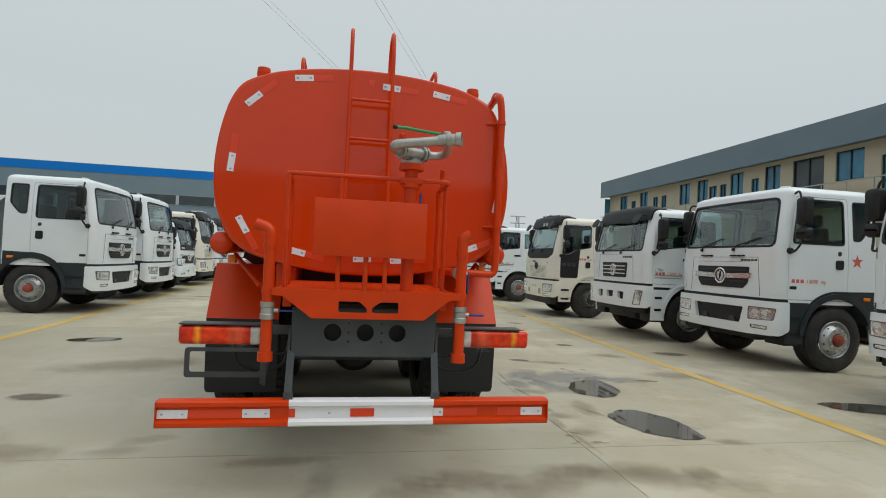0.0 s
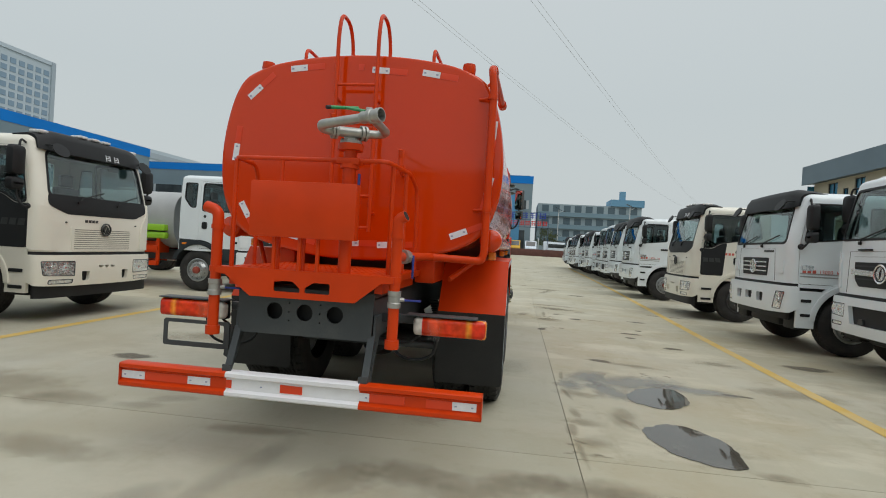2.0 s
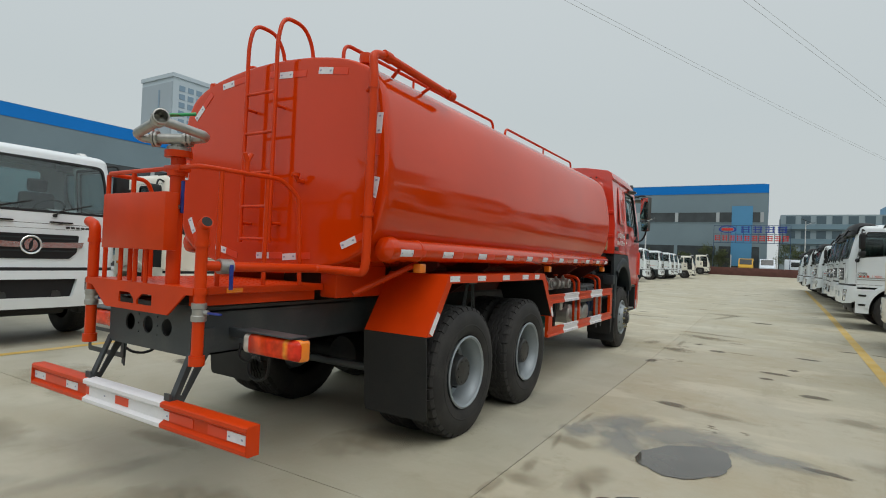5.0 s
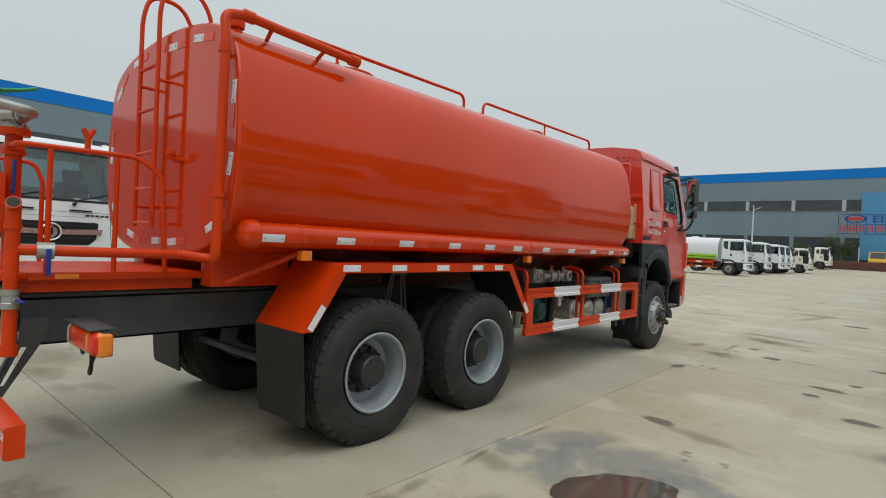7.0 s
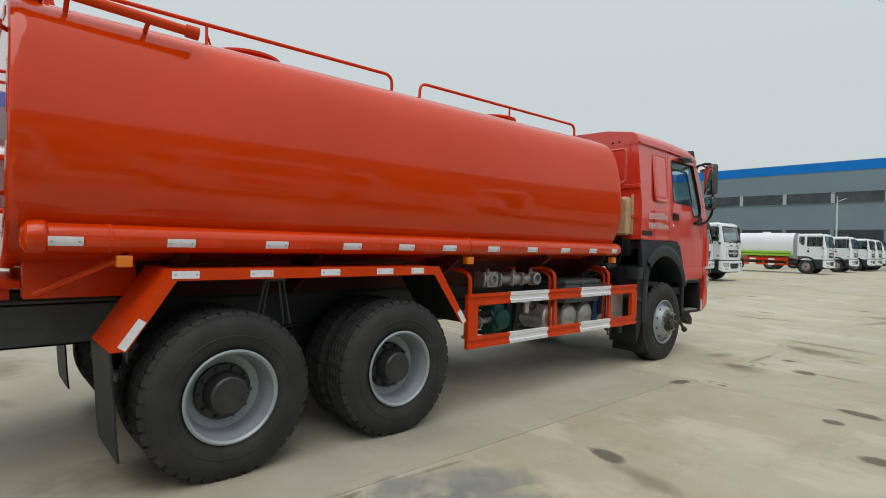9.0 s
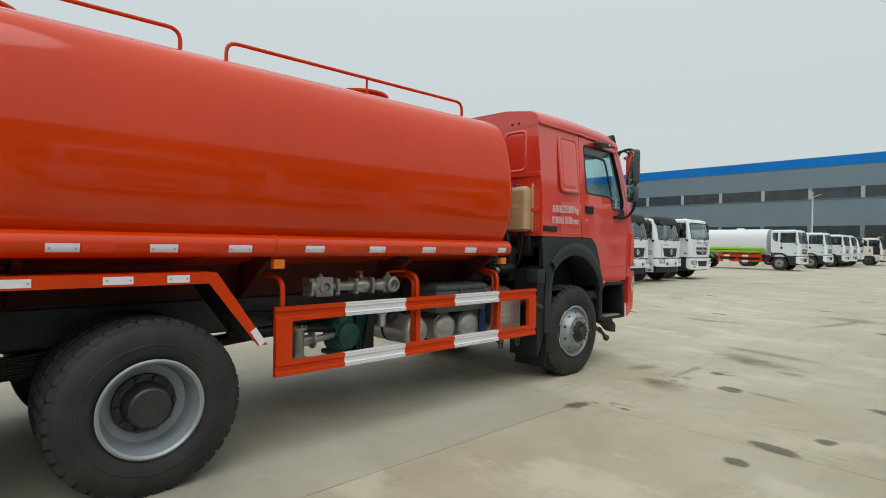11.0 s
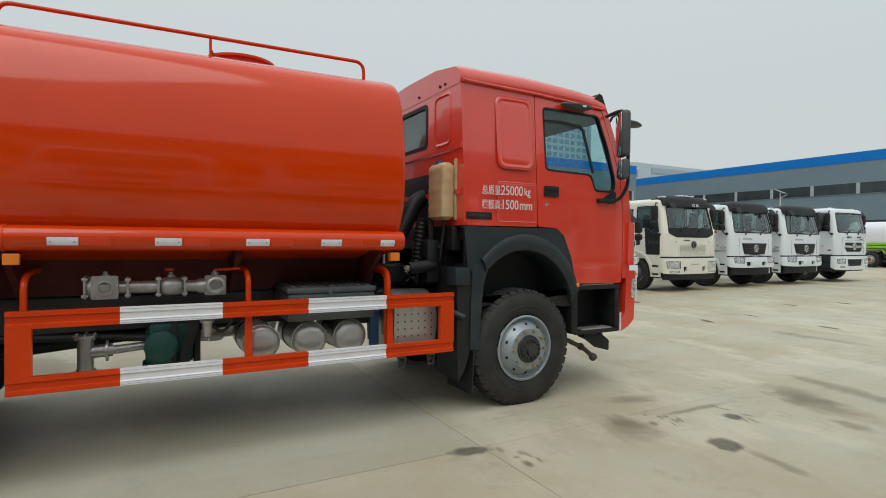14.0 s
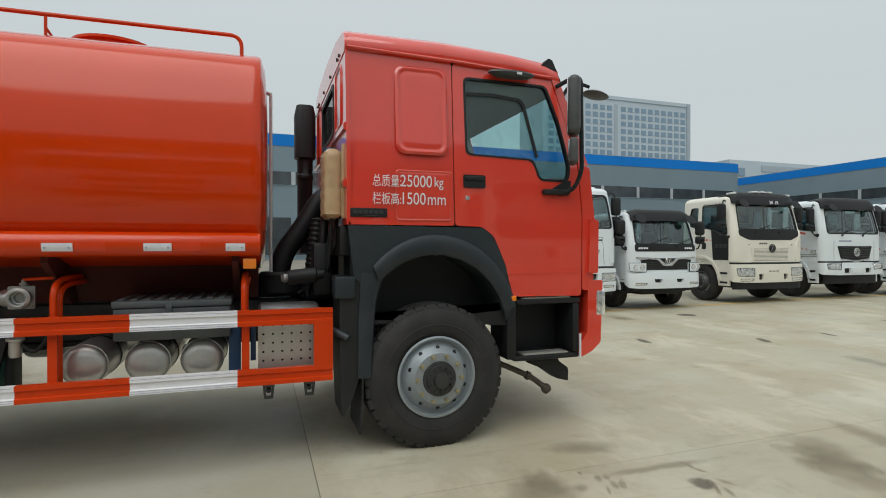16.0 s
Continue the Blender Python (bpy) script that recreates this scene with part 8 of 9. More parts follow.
LX = -5.38
PAINT_W = mat("cool_white_truck_paint", (0.74, 0.80, 0.825), 0.3, coat=0.5, vary=0.03, scale=2)
wide = parked_truck("white flat-fronted cab chassis truck with chrome grille bar", PAINT_W, "wide", fx=-1.15, lift=0.06)
wide.matrix_basis = row_pose(LX, 1.6, "left")
setback = parked_truck("white flat-fronted truck with black wheel arches in a row", PAINT_W, "wide", fx=-1.31)
setback.matrix_basis = row_pose(LX + 0.20, 13.5, "left") @ pose(0, 0, 0, 0, 0, 1)
visor = parked_truck("white cab truck with black roof visor and triple-bar grille", PAINT_W, "visor", lift=0.13)
visor.matrix_basis = row_pose(5.72, 7.70, "right")
crest = parked_truck("white truck with black visor and dark chevron grille", PAINT_W, "crest", dark_rims=True)
crest.matrix_basis = row_pose(LX, 22.7, "left")
heavy = parked_truck("cream cab truck with black door panel and visor", CREAM, "heavy", fx=-1.22, dark_rims=True)
heavy.matrix_basis = row_pose(LX, 4.85, "left")
lightt = parked_truck("small white light truck with dark grille in a row", PAINT_W, "light", length=5.6, fx=-1.0, dark_rims=True)
lightt.matrix_basis = row_pose(LX + 0.25, 16.0, "left")
tanker2 = parked_truck("white water tanker with lime green side band", PAINT_W, "wide", tail="tank", length=8.2, fx=-1.31)
tanker2.matrix_basis = row_pose(-5.2, 46.5, "left")
tanker3 = parked_truck("white truck with a grey tank and lime green band", PAINT_W, "wide", tail="tank", length=8.2, fx=-1.31, tank=(0.98, 1.72, 0.74), tank_paint=mat("pale_grey_tank", (0.36, 0.37, 0.37), 0.4, vary=0.06))
tanker3.matrix_basis = row_pose(LX + 0.28, 10.2, "left")
for src, x, y, side in (
    (heavy, LX + 0.05, 19.5, "left"), (crest, LX, 25.7, "left"), (setback, LX, 29.1, "left"),
    (wide, -5.2, 54.0, "left"), (wide, -5.2, 60.5, "left"), (wide, -5.2, 63.6, "left"), (visor, -5.2, 66.8, "left"), (heavy, -4.2, 72.0, "left"),
    (wide, 6.2, 1.1, "right"), (wide, 6.16, 4.83, "right"), (heavy, 5.45, 11.75, "right"), (visor, 5.1, 16.7, "right"),
):
    copy_thing(src, row_pose(x, y, side))
copy_thing(heavy, row_pose(-3.55, 84.0, "left"))
for k in range(9):
    copy_thing((visor, wide, wide, visor, wide)[k % 5], row_pose(5.5 + 0.08 * ((k * 7) % 5) - 0.2, 20.6 + 3.2 * k, "right"))


# ---- buildings ----
CLAD = mat("grey_metal_cladding", (0.180, 0.250, 0.288), 0.6, vary=0.05, scale=0.3)
CLAD_D = mat("dark_window_glass", (0.045, 0.055, 0.06), 0.15, vary=0.3, scale=0.6)
BLUE_B = mat("blue_metal_fascia", (0.004, 0.185, 0.60), 0.6, spec=0.2, vary=0.05, scale=0.2)
BLUE_L = mat("light_blue_door_panel", (0.08, 0.28, 0.50), 0.5, vary=0.05, scale=0.3)
PANEL_L = mat("pale_glazing_panel", (0.42, 0.46, 0.48), 0.4)
BEIGE = mat("beige_render", (0.50, 0.445, 0.34), 0.75, vary=0.06, scale=0.6)
FASCIA = mat("blue_grey_fascia", (0.135, 0.19, 0.232), 0.5, vary=0.06, scale=0.4)
WIN_B = mat("blue_window_glass", (0.05, 0.22, 0.36), 0.12, vary=0.35, scale=0.7)
# distance haze is mixed into the tower's wall and glass colours
TOWER = mat("hazy_tower_render", (0.47, 0.555, 0.61), 0.7, vary=0.03, scale=0.05)
TOWER_S = mat("hazy_grey_tower_render", (0.36, 0.43, 0.48), 0.7, vary=0.03, scale=0.05)
TOWER_W = mat("hazy_tower_glass", (0.205, 0.305, 0.40), 0.3)


def hall(name, label, x0, x1, y0, y1, H, face, zbase=0.0):
    """A metal-clad works hall with a blue fascia; face: the side that the yard sees, "+x" or "-y"."""
    h = thing(name, label, "building", at=(0, 0, 0))
    part("wall", box(B(), (x0, y0, zbase - 0.2), (x1, y1, H - 1.35)), CLAD, h)
    part("fascia", box(B(), (x0 - 0.05, y0 - 0.05, H - 1.35), (x1 + 0.05, y1 + 0.05, H)), BLUE_B, h)
    bm = B()
    box(bm, (x0 + 0.5, y0 + 0.5, H), (x1 - 0.5, y1 - 0.5, H + 0.15))
    part("roof", bm, CLAD, h)
    # cladding ribs
    bm = B()
    z = zbase + 0.35
    while z < H - 1.5:
        if face == "-y":
            box(bm, (x0, y0 - 0.008, z), (x1, y0, z + 0.05))
        else:
            box(bm, (x1, y0, z), (x1 + 0.008, y1, z + 0.05))
        z += 0.42
    part("cladding_ribs", bm, CLAD, h)
    span0, span1 = (x0, x1) if face == "-y" else (y0, y1)
    n = int((span1 - span0) / 6.0)
    step = (span1 - span0 - 1.0) / n
    for lo, hi, per in ((H * 0.60, H * 0.705, 3), (zbase + 0.6, zbase + H * 0.34, 6)):
        for k in range(n):
            a, b_ = span0 + 0.5 + k * step, span0 + 0.5 + (k + 1) * step - 0.55
            def slab(u0, u1, z0, z1, d0, d1):
                return ((u0, y0 - d1, z0), (u1, y0 - d0, z1)) if face == "-y" else ((x1 + d0, u0, z0), (x1 + d1, u1, z1))
            wdw = new("window")
            wdw.parent = h
            part("pane", box(B(), *slab(a, b_, lo, hi, 0.032, 0.05)), CLAD_D, wdw)
            part("mullion_panel", box(B(), *slab(b_ + 0.05, b_ + 0.5, lo, hi, 0.032, 0.06)), PANEL_L if per == 3 else CLAD, wdw)
            part("window_sill", box(B(), *slab(a, b_, lo - 0.08, lo - 0.005, 0.03, 0.09)), CLAD, wdw)
    return h


hallA = hall("works_hall", "long grey metal works hall with blue fascia", -100, -60.7, -8.0, 79, 14.8, "+x")
hallC = hall("works_hall", "grey metal works hall with blue fascia and glazing", -90, 3.35, 95, 145, 14.9, "-y")
# added walls out of view: they give the tank's rear plate a dark reflection
unseen_walls = thing("works_hall", "unseen plain grey walls added to darken reflections", "building", at=(0, 0, 0))
part("wall", box(B(), (-60, -78, -0.2), (60, -68, 12.0)), CLAD, unseen_walls)
part("wall", box(B(), (-70, -68, -0.2), (-61, -8.1, 13.4)), CLAD, unseen_walls)
part("blue_door", box(B(), (-1.6, 94.88, 2.0), (1.3, 94.92, 11.5)), BLUE_L, hallC)


def right_building():
    b = thing("office_building", "two storey beige office block with blue-grey fascia", "building")
    x0, y0, y1 = 25.3, -40.0, 45.0
    # front wall with openings
    wins = []
    tops = [(43.0, 1.3, 0), (41.0, 0.7, 3), (39.6, 1.2, 0), (37.6, 0.7, 3), (36.4, 0.7, 3), (34.0, 1.25, 0), (31.9, 1.15, 0), (30.6, 0.8, 3), (29.5, 0.65, 3), (28.5, 1.2, 0), (26.6, 0.65, 3), (25.5, 1.2, 0), (23.4, 2.05, 1), (20.66, 1.6, 0), (18.2, 1.3, 3), (16.0, 1.6, 0), (13.4, 2.0, 1), (10.5, 1.6, 0), (8.0, 1.3, 3), (5.5, 1.6, 0), (2.0, 1.6, 0), (-2.0, 2.0, 1), (-6, 1.6, 0), (-10, 1.6, 0), (-14, 1.3, 3), (-20, 1.6, 0), (-26, 1.6, 0), (-32, 1.6, 0)]
    for y, w, kind in tops:
        wins.append((y - w, y, 6.5 if kind == 0 else 5.6, 8.08 if kind != 3 else 7.5, kind))
        wins.append((y - w, y, 1.2, 3.4, kind))
    bm = B()
    plate(bm, [(y0, 0), (y1, 0), (y1, 8.3), (y0, 8.3)], [[(a, z0), (c, z0), (c, z1), (a, z1)] for a, c, z0, z1, kd in wins], "x", x0, x0 + 0.3)
    part("wall", bm, BEIGE, b)
    part("rear_block", box(B(), (x0 + 1.2, y0, 0), (x0 + 14, y1 - 0.01, 8.25)), BEIGE, b)
    part("end_glazing", box(B(), (x0 - 0.5, y1 + 0.0, 5.4), (x0 + 3, y1 + 0.06, 8.1)), WIN_B, b)
    part("gallery_floor", box(B(), (x0 - 0.95, y0, 5.0), (x0, y1, 5.3)), BEIGE, b)
    for a, c, z0, z1, kd in wins:
        w = new("window")
        w.parent = b
        part("pane", box(B(), (x0 + 0.14, a, z0), (x0 + 0.17, c, z1)), WIN_B if kd != 1 else CLAD_D, w)
        bm = B()
        plate(bm, [(a, z0), (c, z0), (c, z1), (a, z1)], [[(a + 0.06, z0 + 0.06), ((a + c) / 2 - 0.03, z0 + 0.06), ((a + c) / 2 - 0.03, z1 - 0.06), (a + 0.06, z1 - 0.06)], [((a + c) / 2 + 0.03, z0 + 0.06), (c - 0.06, z0 + 0.06), (c - 0.06, z1 - 0.06), ((a + c) / 2 + 0.03, z1 - 0.06)]], "x", x0 + 0.08, x0 + 0.14)
        part("window_frame", bm, DARK_PL, w)
    # fascia roof that overhangs the gallery
    bm = B()
    loft(bm, [[(x0 - 0.8, y, 8.2), (x0 - 0.8, y, 9.72), (x0 + 14, y, 9.9), (x0 + 14, y, 8.32), (x0, y, 8.32)] for y in (y0, y1 + 0.4)])
    part("fascia_roof", bm, FASCIA, b)
    bm = B()
    for k in range(60):
        yy = y0 + 1 + k * 1.42
        box(bm, (x0 - 0.88, yy - 0.02, 5.3), (x0 - 0.85, yy + 0.02, 6.3))
    box(bm, (x0 - 0.90, y0, 6.28), (x0 - 0.83, y1, 6.34))
    part("gallery_rail", bm, STEEL, b)
    return b


right_building()


def tower():
    """A far slab block of flats over the works hall."""
    b = thing("apartment_tower", "pale far apartment slab with many small windows", "building")
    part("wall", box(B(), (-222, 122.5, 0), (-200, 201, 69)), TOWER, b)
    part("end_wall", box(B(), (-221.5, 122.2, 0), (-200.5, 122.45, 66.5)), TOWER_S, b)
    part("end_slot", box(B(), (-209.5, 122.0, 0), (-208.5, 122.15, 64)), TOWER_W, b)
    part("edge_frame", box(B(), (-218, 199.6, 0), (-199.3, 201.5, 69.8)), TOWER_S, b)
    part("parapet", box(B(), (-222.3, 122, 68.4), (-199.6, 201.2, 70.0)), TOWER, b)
    for f in range(13):
        z = 65.6 - f * 3.35
        for k in range(20):
            if k in (9,):
                continue
            y = 125.0 + k * 3.75
            w = new("window")
            w.parent = b
            part("pane", box(B(), (-199.98, y, z - 2.15), (-199.85, y + 2.5, z)), TOWER_W, w)
    part("stair_glazing", box(B(), (-199.98, 158.7, 20), (-199.8, 160.6, 66.5)), TOWER_S, b)
    return b


tower()
far = thing("far_building", "pale far flat-roofed building beyond the halls", "building")
part("wall", box(B(), (-230, 226, 0), (-200, 330, 45)), TOWER, far)
part("roof_band", box(B(), (-200, 247, 40), (-199.6, 330, 43)), TOWER_S, far)
part("window_strip", box(B(), (-199.9, 232, 37), (-199.5, 236, 41)), TOWER_W, far)
# block at the end of the yard
fb = thing("office_building", "far grey four storey block with rooftop tower", "building")
# far block: haze painted into the base colours, paler and bluer
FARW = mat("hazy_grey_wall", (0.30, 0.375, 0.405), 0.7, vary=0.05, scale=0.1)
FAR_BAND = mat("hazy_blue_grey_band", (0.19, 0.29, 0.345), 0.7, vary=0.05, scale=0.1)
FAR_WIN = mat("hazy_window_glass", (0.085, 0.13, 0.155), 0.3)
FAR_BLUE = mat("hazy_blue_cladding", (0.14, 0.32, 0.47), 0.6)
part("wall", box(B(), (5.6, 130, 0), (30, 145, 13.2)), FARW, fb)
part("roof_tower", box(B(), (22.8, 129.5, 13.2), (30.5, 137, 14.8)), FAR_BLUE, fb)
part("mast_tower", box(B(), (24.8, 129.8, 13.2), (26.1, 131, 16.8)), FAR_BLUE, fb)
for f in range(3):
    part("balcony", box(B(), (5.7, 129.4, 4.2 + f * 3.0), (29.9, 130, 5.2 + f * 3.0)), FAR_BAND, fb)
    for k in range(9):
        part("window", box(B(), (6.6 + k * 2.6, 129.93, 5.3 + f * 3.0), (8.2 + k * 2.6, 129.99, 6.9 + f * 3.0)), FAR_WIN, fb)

# the sign on its lattice
sign = thing("lattice_sign", "rooftop style sign with blue and red characters", "sign")
SIGN_B = mat("sign_blue", (0.02, 0.05, 0.30), 0.5)
SIGN_R = mat("sign_red", (0.55, 0.03, 0.03), 0.5)
SK, SY = 1.42, 90.0


def sx(x):
    return (x + 1.5) * SK - 3.7


def sz(z):
    return (z - 4.1) * SK * 0.92 + 5.45


bm = B()
for z in (4.1, 5.1, 6.1):
    cyl(bm, (sx(-1.5), SY, sz(z)), (sx(5.5), SY, sz(z)), 0.04, 6)
for k in range(11):
    cyl(bm, (sx(-1.5 + k * 0.7), SY, 0.0 if k in (0, 10) else sz(4.1)), (sx(-1.5 + k * 0.7), SY, sz(6.1)), 0.04, 6)
part("lattice", bm, BLUE_D, sign)
bm = B()
lathe(bm, [(0.55, 0), (0.55, 0.06), (0.43, 0.06), (0.43, 0)], (0, 0, 0), (0, -1, 0), 28)
for v in bm.verts:
    v.co = Vector((v.co.x * 2.2 + sx(-0.2), v.co.y + SY - 0.05, v.co.z + sz(5.65)))
part("emblem_ring", bm, SIGN_B, sign)
part("emblem_bar", box(B(), (sx(-0.75), SY - 0.12, sz(5.5)), (sx(0.35), SY - 0.05, sz(5.8)), 0.02), SIGN_R, sign)


def sign_char(x, z, w, h, k, m):
    """A block of strokes the size of one character."""
    bm = B()
    for j in range(3):
        box(bm, (x, SY - 0.12, z + h * (0.08 + 0.36 * j)), (x + w, SY - 0.06, z + h * (0.08 + 0.36 * j) + h * 0.13))
    for u in (0.08 + 0.12 * (k % 3), 0.78):
        box(bm, (x + w * u, SY - 0.115, z), (x + w * (u + 0.14), SY - 0.065, z + h))
    part("sign_character", bm, m, sign)


for k in range(4):
    sign_char(sx(1.05 + k * 1.1), sz(5.25), 1.2, 1.0, k, SIGN_B)
for k in range(10):
    sign_char(sx(-1.4 + k * 0.69), sz(4.33), 0.75, 0.82, k, SIGN_R)

# low wall and hedge at the end of the yard
LOWW = mat("dark_red_brick_kerb", (0.11, 0.045, 0.035), 0.8, vary=0.2, scale=2)
lw = part("planter_wall", box(B(), (-4, 86.8, 0.5), (24, 87.2, 1.72), 0.03), LOWW)
tagged(lw, "low dark red wall at the end of the yard", "wall", kind="structure")
POST = mat("white_post_paint", (0.6, 0.62, 0.62), 0.5)


def street_lamp(x, y, h):
    t = thing("street_lamp", "white solar street lamp with tilted panel", "street lamp", "street lamps", at=(x, y, gz(y)))
    part("pole", lathe(B(), [(0.10, 0), (0.09, 0.5), (0.06, h), (0, h)], (0, 0, 0), (0, 0, 1), 12), POST, t)
    part("arm", tube(B(), [(0, 0, h - 0.6), (0.9, 0, h - 0.2)], 0.04, 8), POST, t)
    bm = B()
    box(bm, (-0.7, -0.35, -0.03), (0.6, 0.35, 0.03))
    bmesh.ops.transform(bm, matrix=pose(0, 0, h + 0.1, 0, 25, 0), verts=bm.verts)
    part("solar_panel", bm, CLAD_D, t)
    part("lamp_head", box(B(), (0.7, -0.1, h - 0.3), (1.2, 0.1, h - 0.2), 0.02), DARK_PL, t)
    return t


street_lamp(-9.2, 66.1, 7.3)
street_lamp(-29, 66, 7.1)
street_lamp(8.35, 97.5, 8.7)
street_lamp(20.5, 95, 9.6)
for x in (-1.17, 4.62):
    gp = thing("gate_post", "slim pale metal post behind the low wall", "post", "gate posts", at=(x, 87.9, gz(87.9)))
    part("shaft", lathe(B(), [(0.07, 0), (0.06, 2.9), (0, 2.92)], (0, 0, 0), (0, 0, 1), 10), POST, gp)
    part("cap", box(B(), (-0.09, -0.09, 2.9), (0.09, 0.09, 2.98), 0.01), POST, gp)


# ---- trees and shrubs at the end of the yard ----
LEAF = mat("dusty_green_leaves", (0.075, 0.095, 0.035), 0.7, vary=0.35, scale=1.5)
BARK = mat("bark", (0.09, 0.07, 0.05), 0.85, vary=0.2, scale=8)


def tree(x, y, h, r, seed, label="small dusty green tree beyond the yard wall"):
    rn = random.Random(seed)
    t = thing("tree", label, "tree", "trees at the yard end", at=(x, y, gz(y)))
    bm = B()
    tube(bm, [(0, 0, 0), (0.05, 0, h * 0.35), (0, 0.05, h * 0.6)], 0.09, 8)
    for k in range(6):
        a = k * 1.05 + rn.random()
        tube(bm, [(0, 0, h * (0.3 + 0.05 * k)), (r * 0.5 * math.cos(a), r * 0.5 * math.sin(a), h * (0.5 + 0.06 * k))], 0.035, 6)
    part("trunk", bm, BARK, t)
    vs, fs = [], []
    for k in range(46):
        a, u = rn.random() * 6.28, rn.random()
        rad = r * (0.25 + 0.75 * rn.random()) * (1 - 0.55 * u)
        c = Vector((rad * math.cos(a), rad * math.sin(a), h * (0.32 + 0.62 * u)))
        for j in range(34):
            d = Vector((rn.gauss(0, 1), rn.gauss(0, 1), rn.gauss(0, 0.8))) * 0.22 * r * 0.6
            p = c + d
            q = Euler((rn.random() * 6, rn.random() * 6, rn.random() * 6)).to_matrix()
            s = 0.07 + 0.06 * rn.random()
            i = len(vs)
            vs += [tuple(p + q @ Vector(w) * s) for w in ((-1, 0, 0), (0, -0.5, 0.1), (1, 0, 0), (0, 0.5, 0.1))]
            fs.append((i, i + 1, i + 2, i + 3))
    me = bpy.data.meshes.new("crown")
    me.from_pydata(vs, [], fs)
    me.materials.append(LEAF)
    o = new("crown", me)
    o.parent = t
    return t


for k, (x, y, h, r) in enumerate(((-5.0, 93.9, 4.6, 2.1), (-3.0, 94.0, 4.0, 1.8), (6.0, 95, 5.4, 2.0), (7.6, 96, 4.2, 1.7), (-8, 92, 3.4, 1.5), (-13, 92, 3.6, 1.4), (-18, 92, 3.8, 1.5))):
    tree(x, y, h, r, 11 + k)

# power lines overhead
WIRE = mat("aluminium_cable", (0.40, 0.42, 0.43), 0.6)


def wire(x, y, z0, name="power_line"):
    """One sagging conductor along the line's direction."""
    bm = B()
    pts = [(x + 0.35 * u, y + 0.937 * u, z0 + 14.0 * (u / 290) ** 2) for u in range(-60, 291, 10)]
    tube(bm, pts, 0.0085, 5)
    return tagged(part(name, bm, WIRE), "thin grey overhead power cable across the sky", "cable", "overhead cables")


for x, y in ((1.1, 23.6), (1.45, 23.6), (-4.9, 23.6), (-4.55, 23.6)):
    wire(x, y, 14.0)
py = thing("pylon", "pale far lattice power pylon in haze", "pylon", at=(99.6, 295.3, 0))
bm = B()
for s in (-1, 1):
    for r in (-1, 1):
        tube(bm, [(s * 2.2, r * 2.2, 0), (s * 0.9, r * 0.9, 24), (s * 0.5, r * 0.5, 29)], 0.16, 5)
for z in range(0, 28, 4):
    w = 2.2 - z * 0.055
    for a, c in (((-w, -w), (w, -w)), ((w, -w), (w, w)), ((w, w), (-w, w)), ((-w, w), (-w, -w))):
        tube(bm, [(a[0], a[1], z), (c[0] * 0.9, c[1] * 0.9, z + 4)], 0.08, 4)
        tube(bm, [(c[0], c[1], z), (a[0] * 0.9, a[1] * 0.9, z + 4)], 0.08, 4)
# the pylon's haze is only its pale colour
part("lattice_mast", bm, mat("hazy_galvanised", (0.5, 0.53, 0.54), 0.7), py)
for z in (24.5, 28.5):
    part("crossarm", box(B(), (-4.5, -0.4, z), (4.5, 0.4, z + 0.5)), WIRE, py)


# ---- puddles and stains on the yard ----
WATER = mat("puddle_water", (0.085, 0.078, 0.064), 0.03, spec=0.5, vary=0.2, scale=3)


def blotch(name, x, y, a, b_, turn, seed, material, label, z, k=40, rough=0.22):
    """A thin irregular patch lying on the concrete."""
    rn = random.Random(seed)
    ph = [rn.random() * 6.28 for _ in range(5)]
    c, s = math.cos(radians(turn)), math.sin(radians(turn))
    bm = B()
    ring_ = []
    for i in range(k):
        t = 2 * math.pi * i / k
        f = 1 + rough * (0.5 * math.sin(2 * t + ph[0]) + 0.35 * math.sin(3 * t + ph[1]) + 0.25 * math.sin(5 * t + ph[2]) + 0.15 * math.sin(9 * t + ph[3]) + 0.1 * math.sin(17 * t + ph[4]) + 0.06 * math.sin(29 * t + ph[1]))
        u, v = a * f * math.cos(t), b_ * f * math.sin(t)
        ring_.append(bm.verts.new((u, v, gz(y + u * s + v * c) - gz(y))))
    mid_ = bm.verts.new((0, 0, 0))
    for p, q in zip(ring_, ring_[1:] + ring_[:1]):
        bm.faces.new((mid_, p, q))
    o = part(name, bm, material)
    o.matrix_basis = pose(x, y, z + gz(y), 0, 0, turn)
    return tagged(o, label, "puddle" if name == "puddle" else "stain", kind="structure")


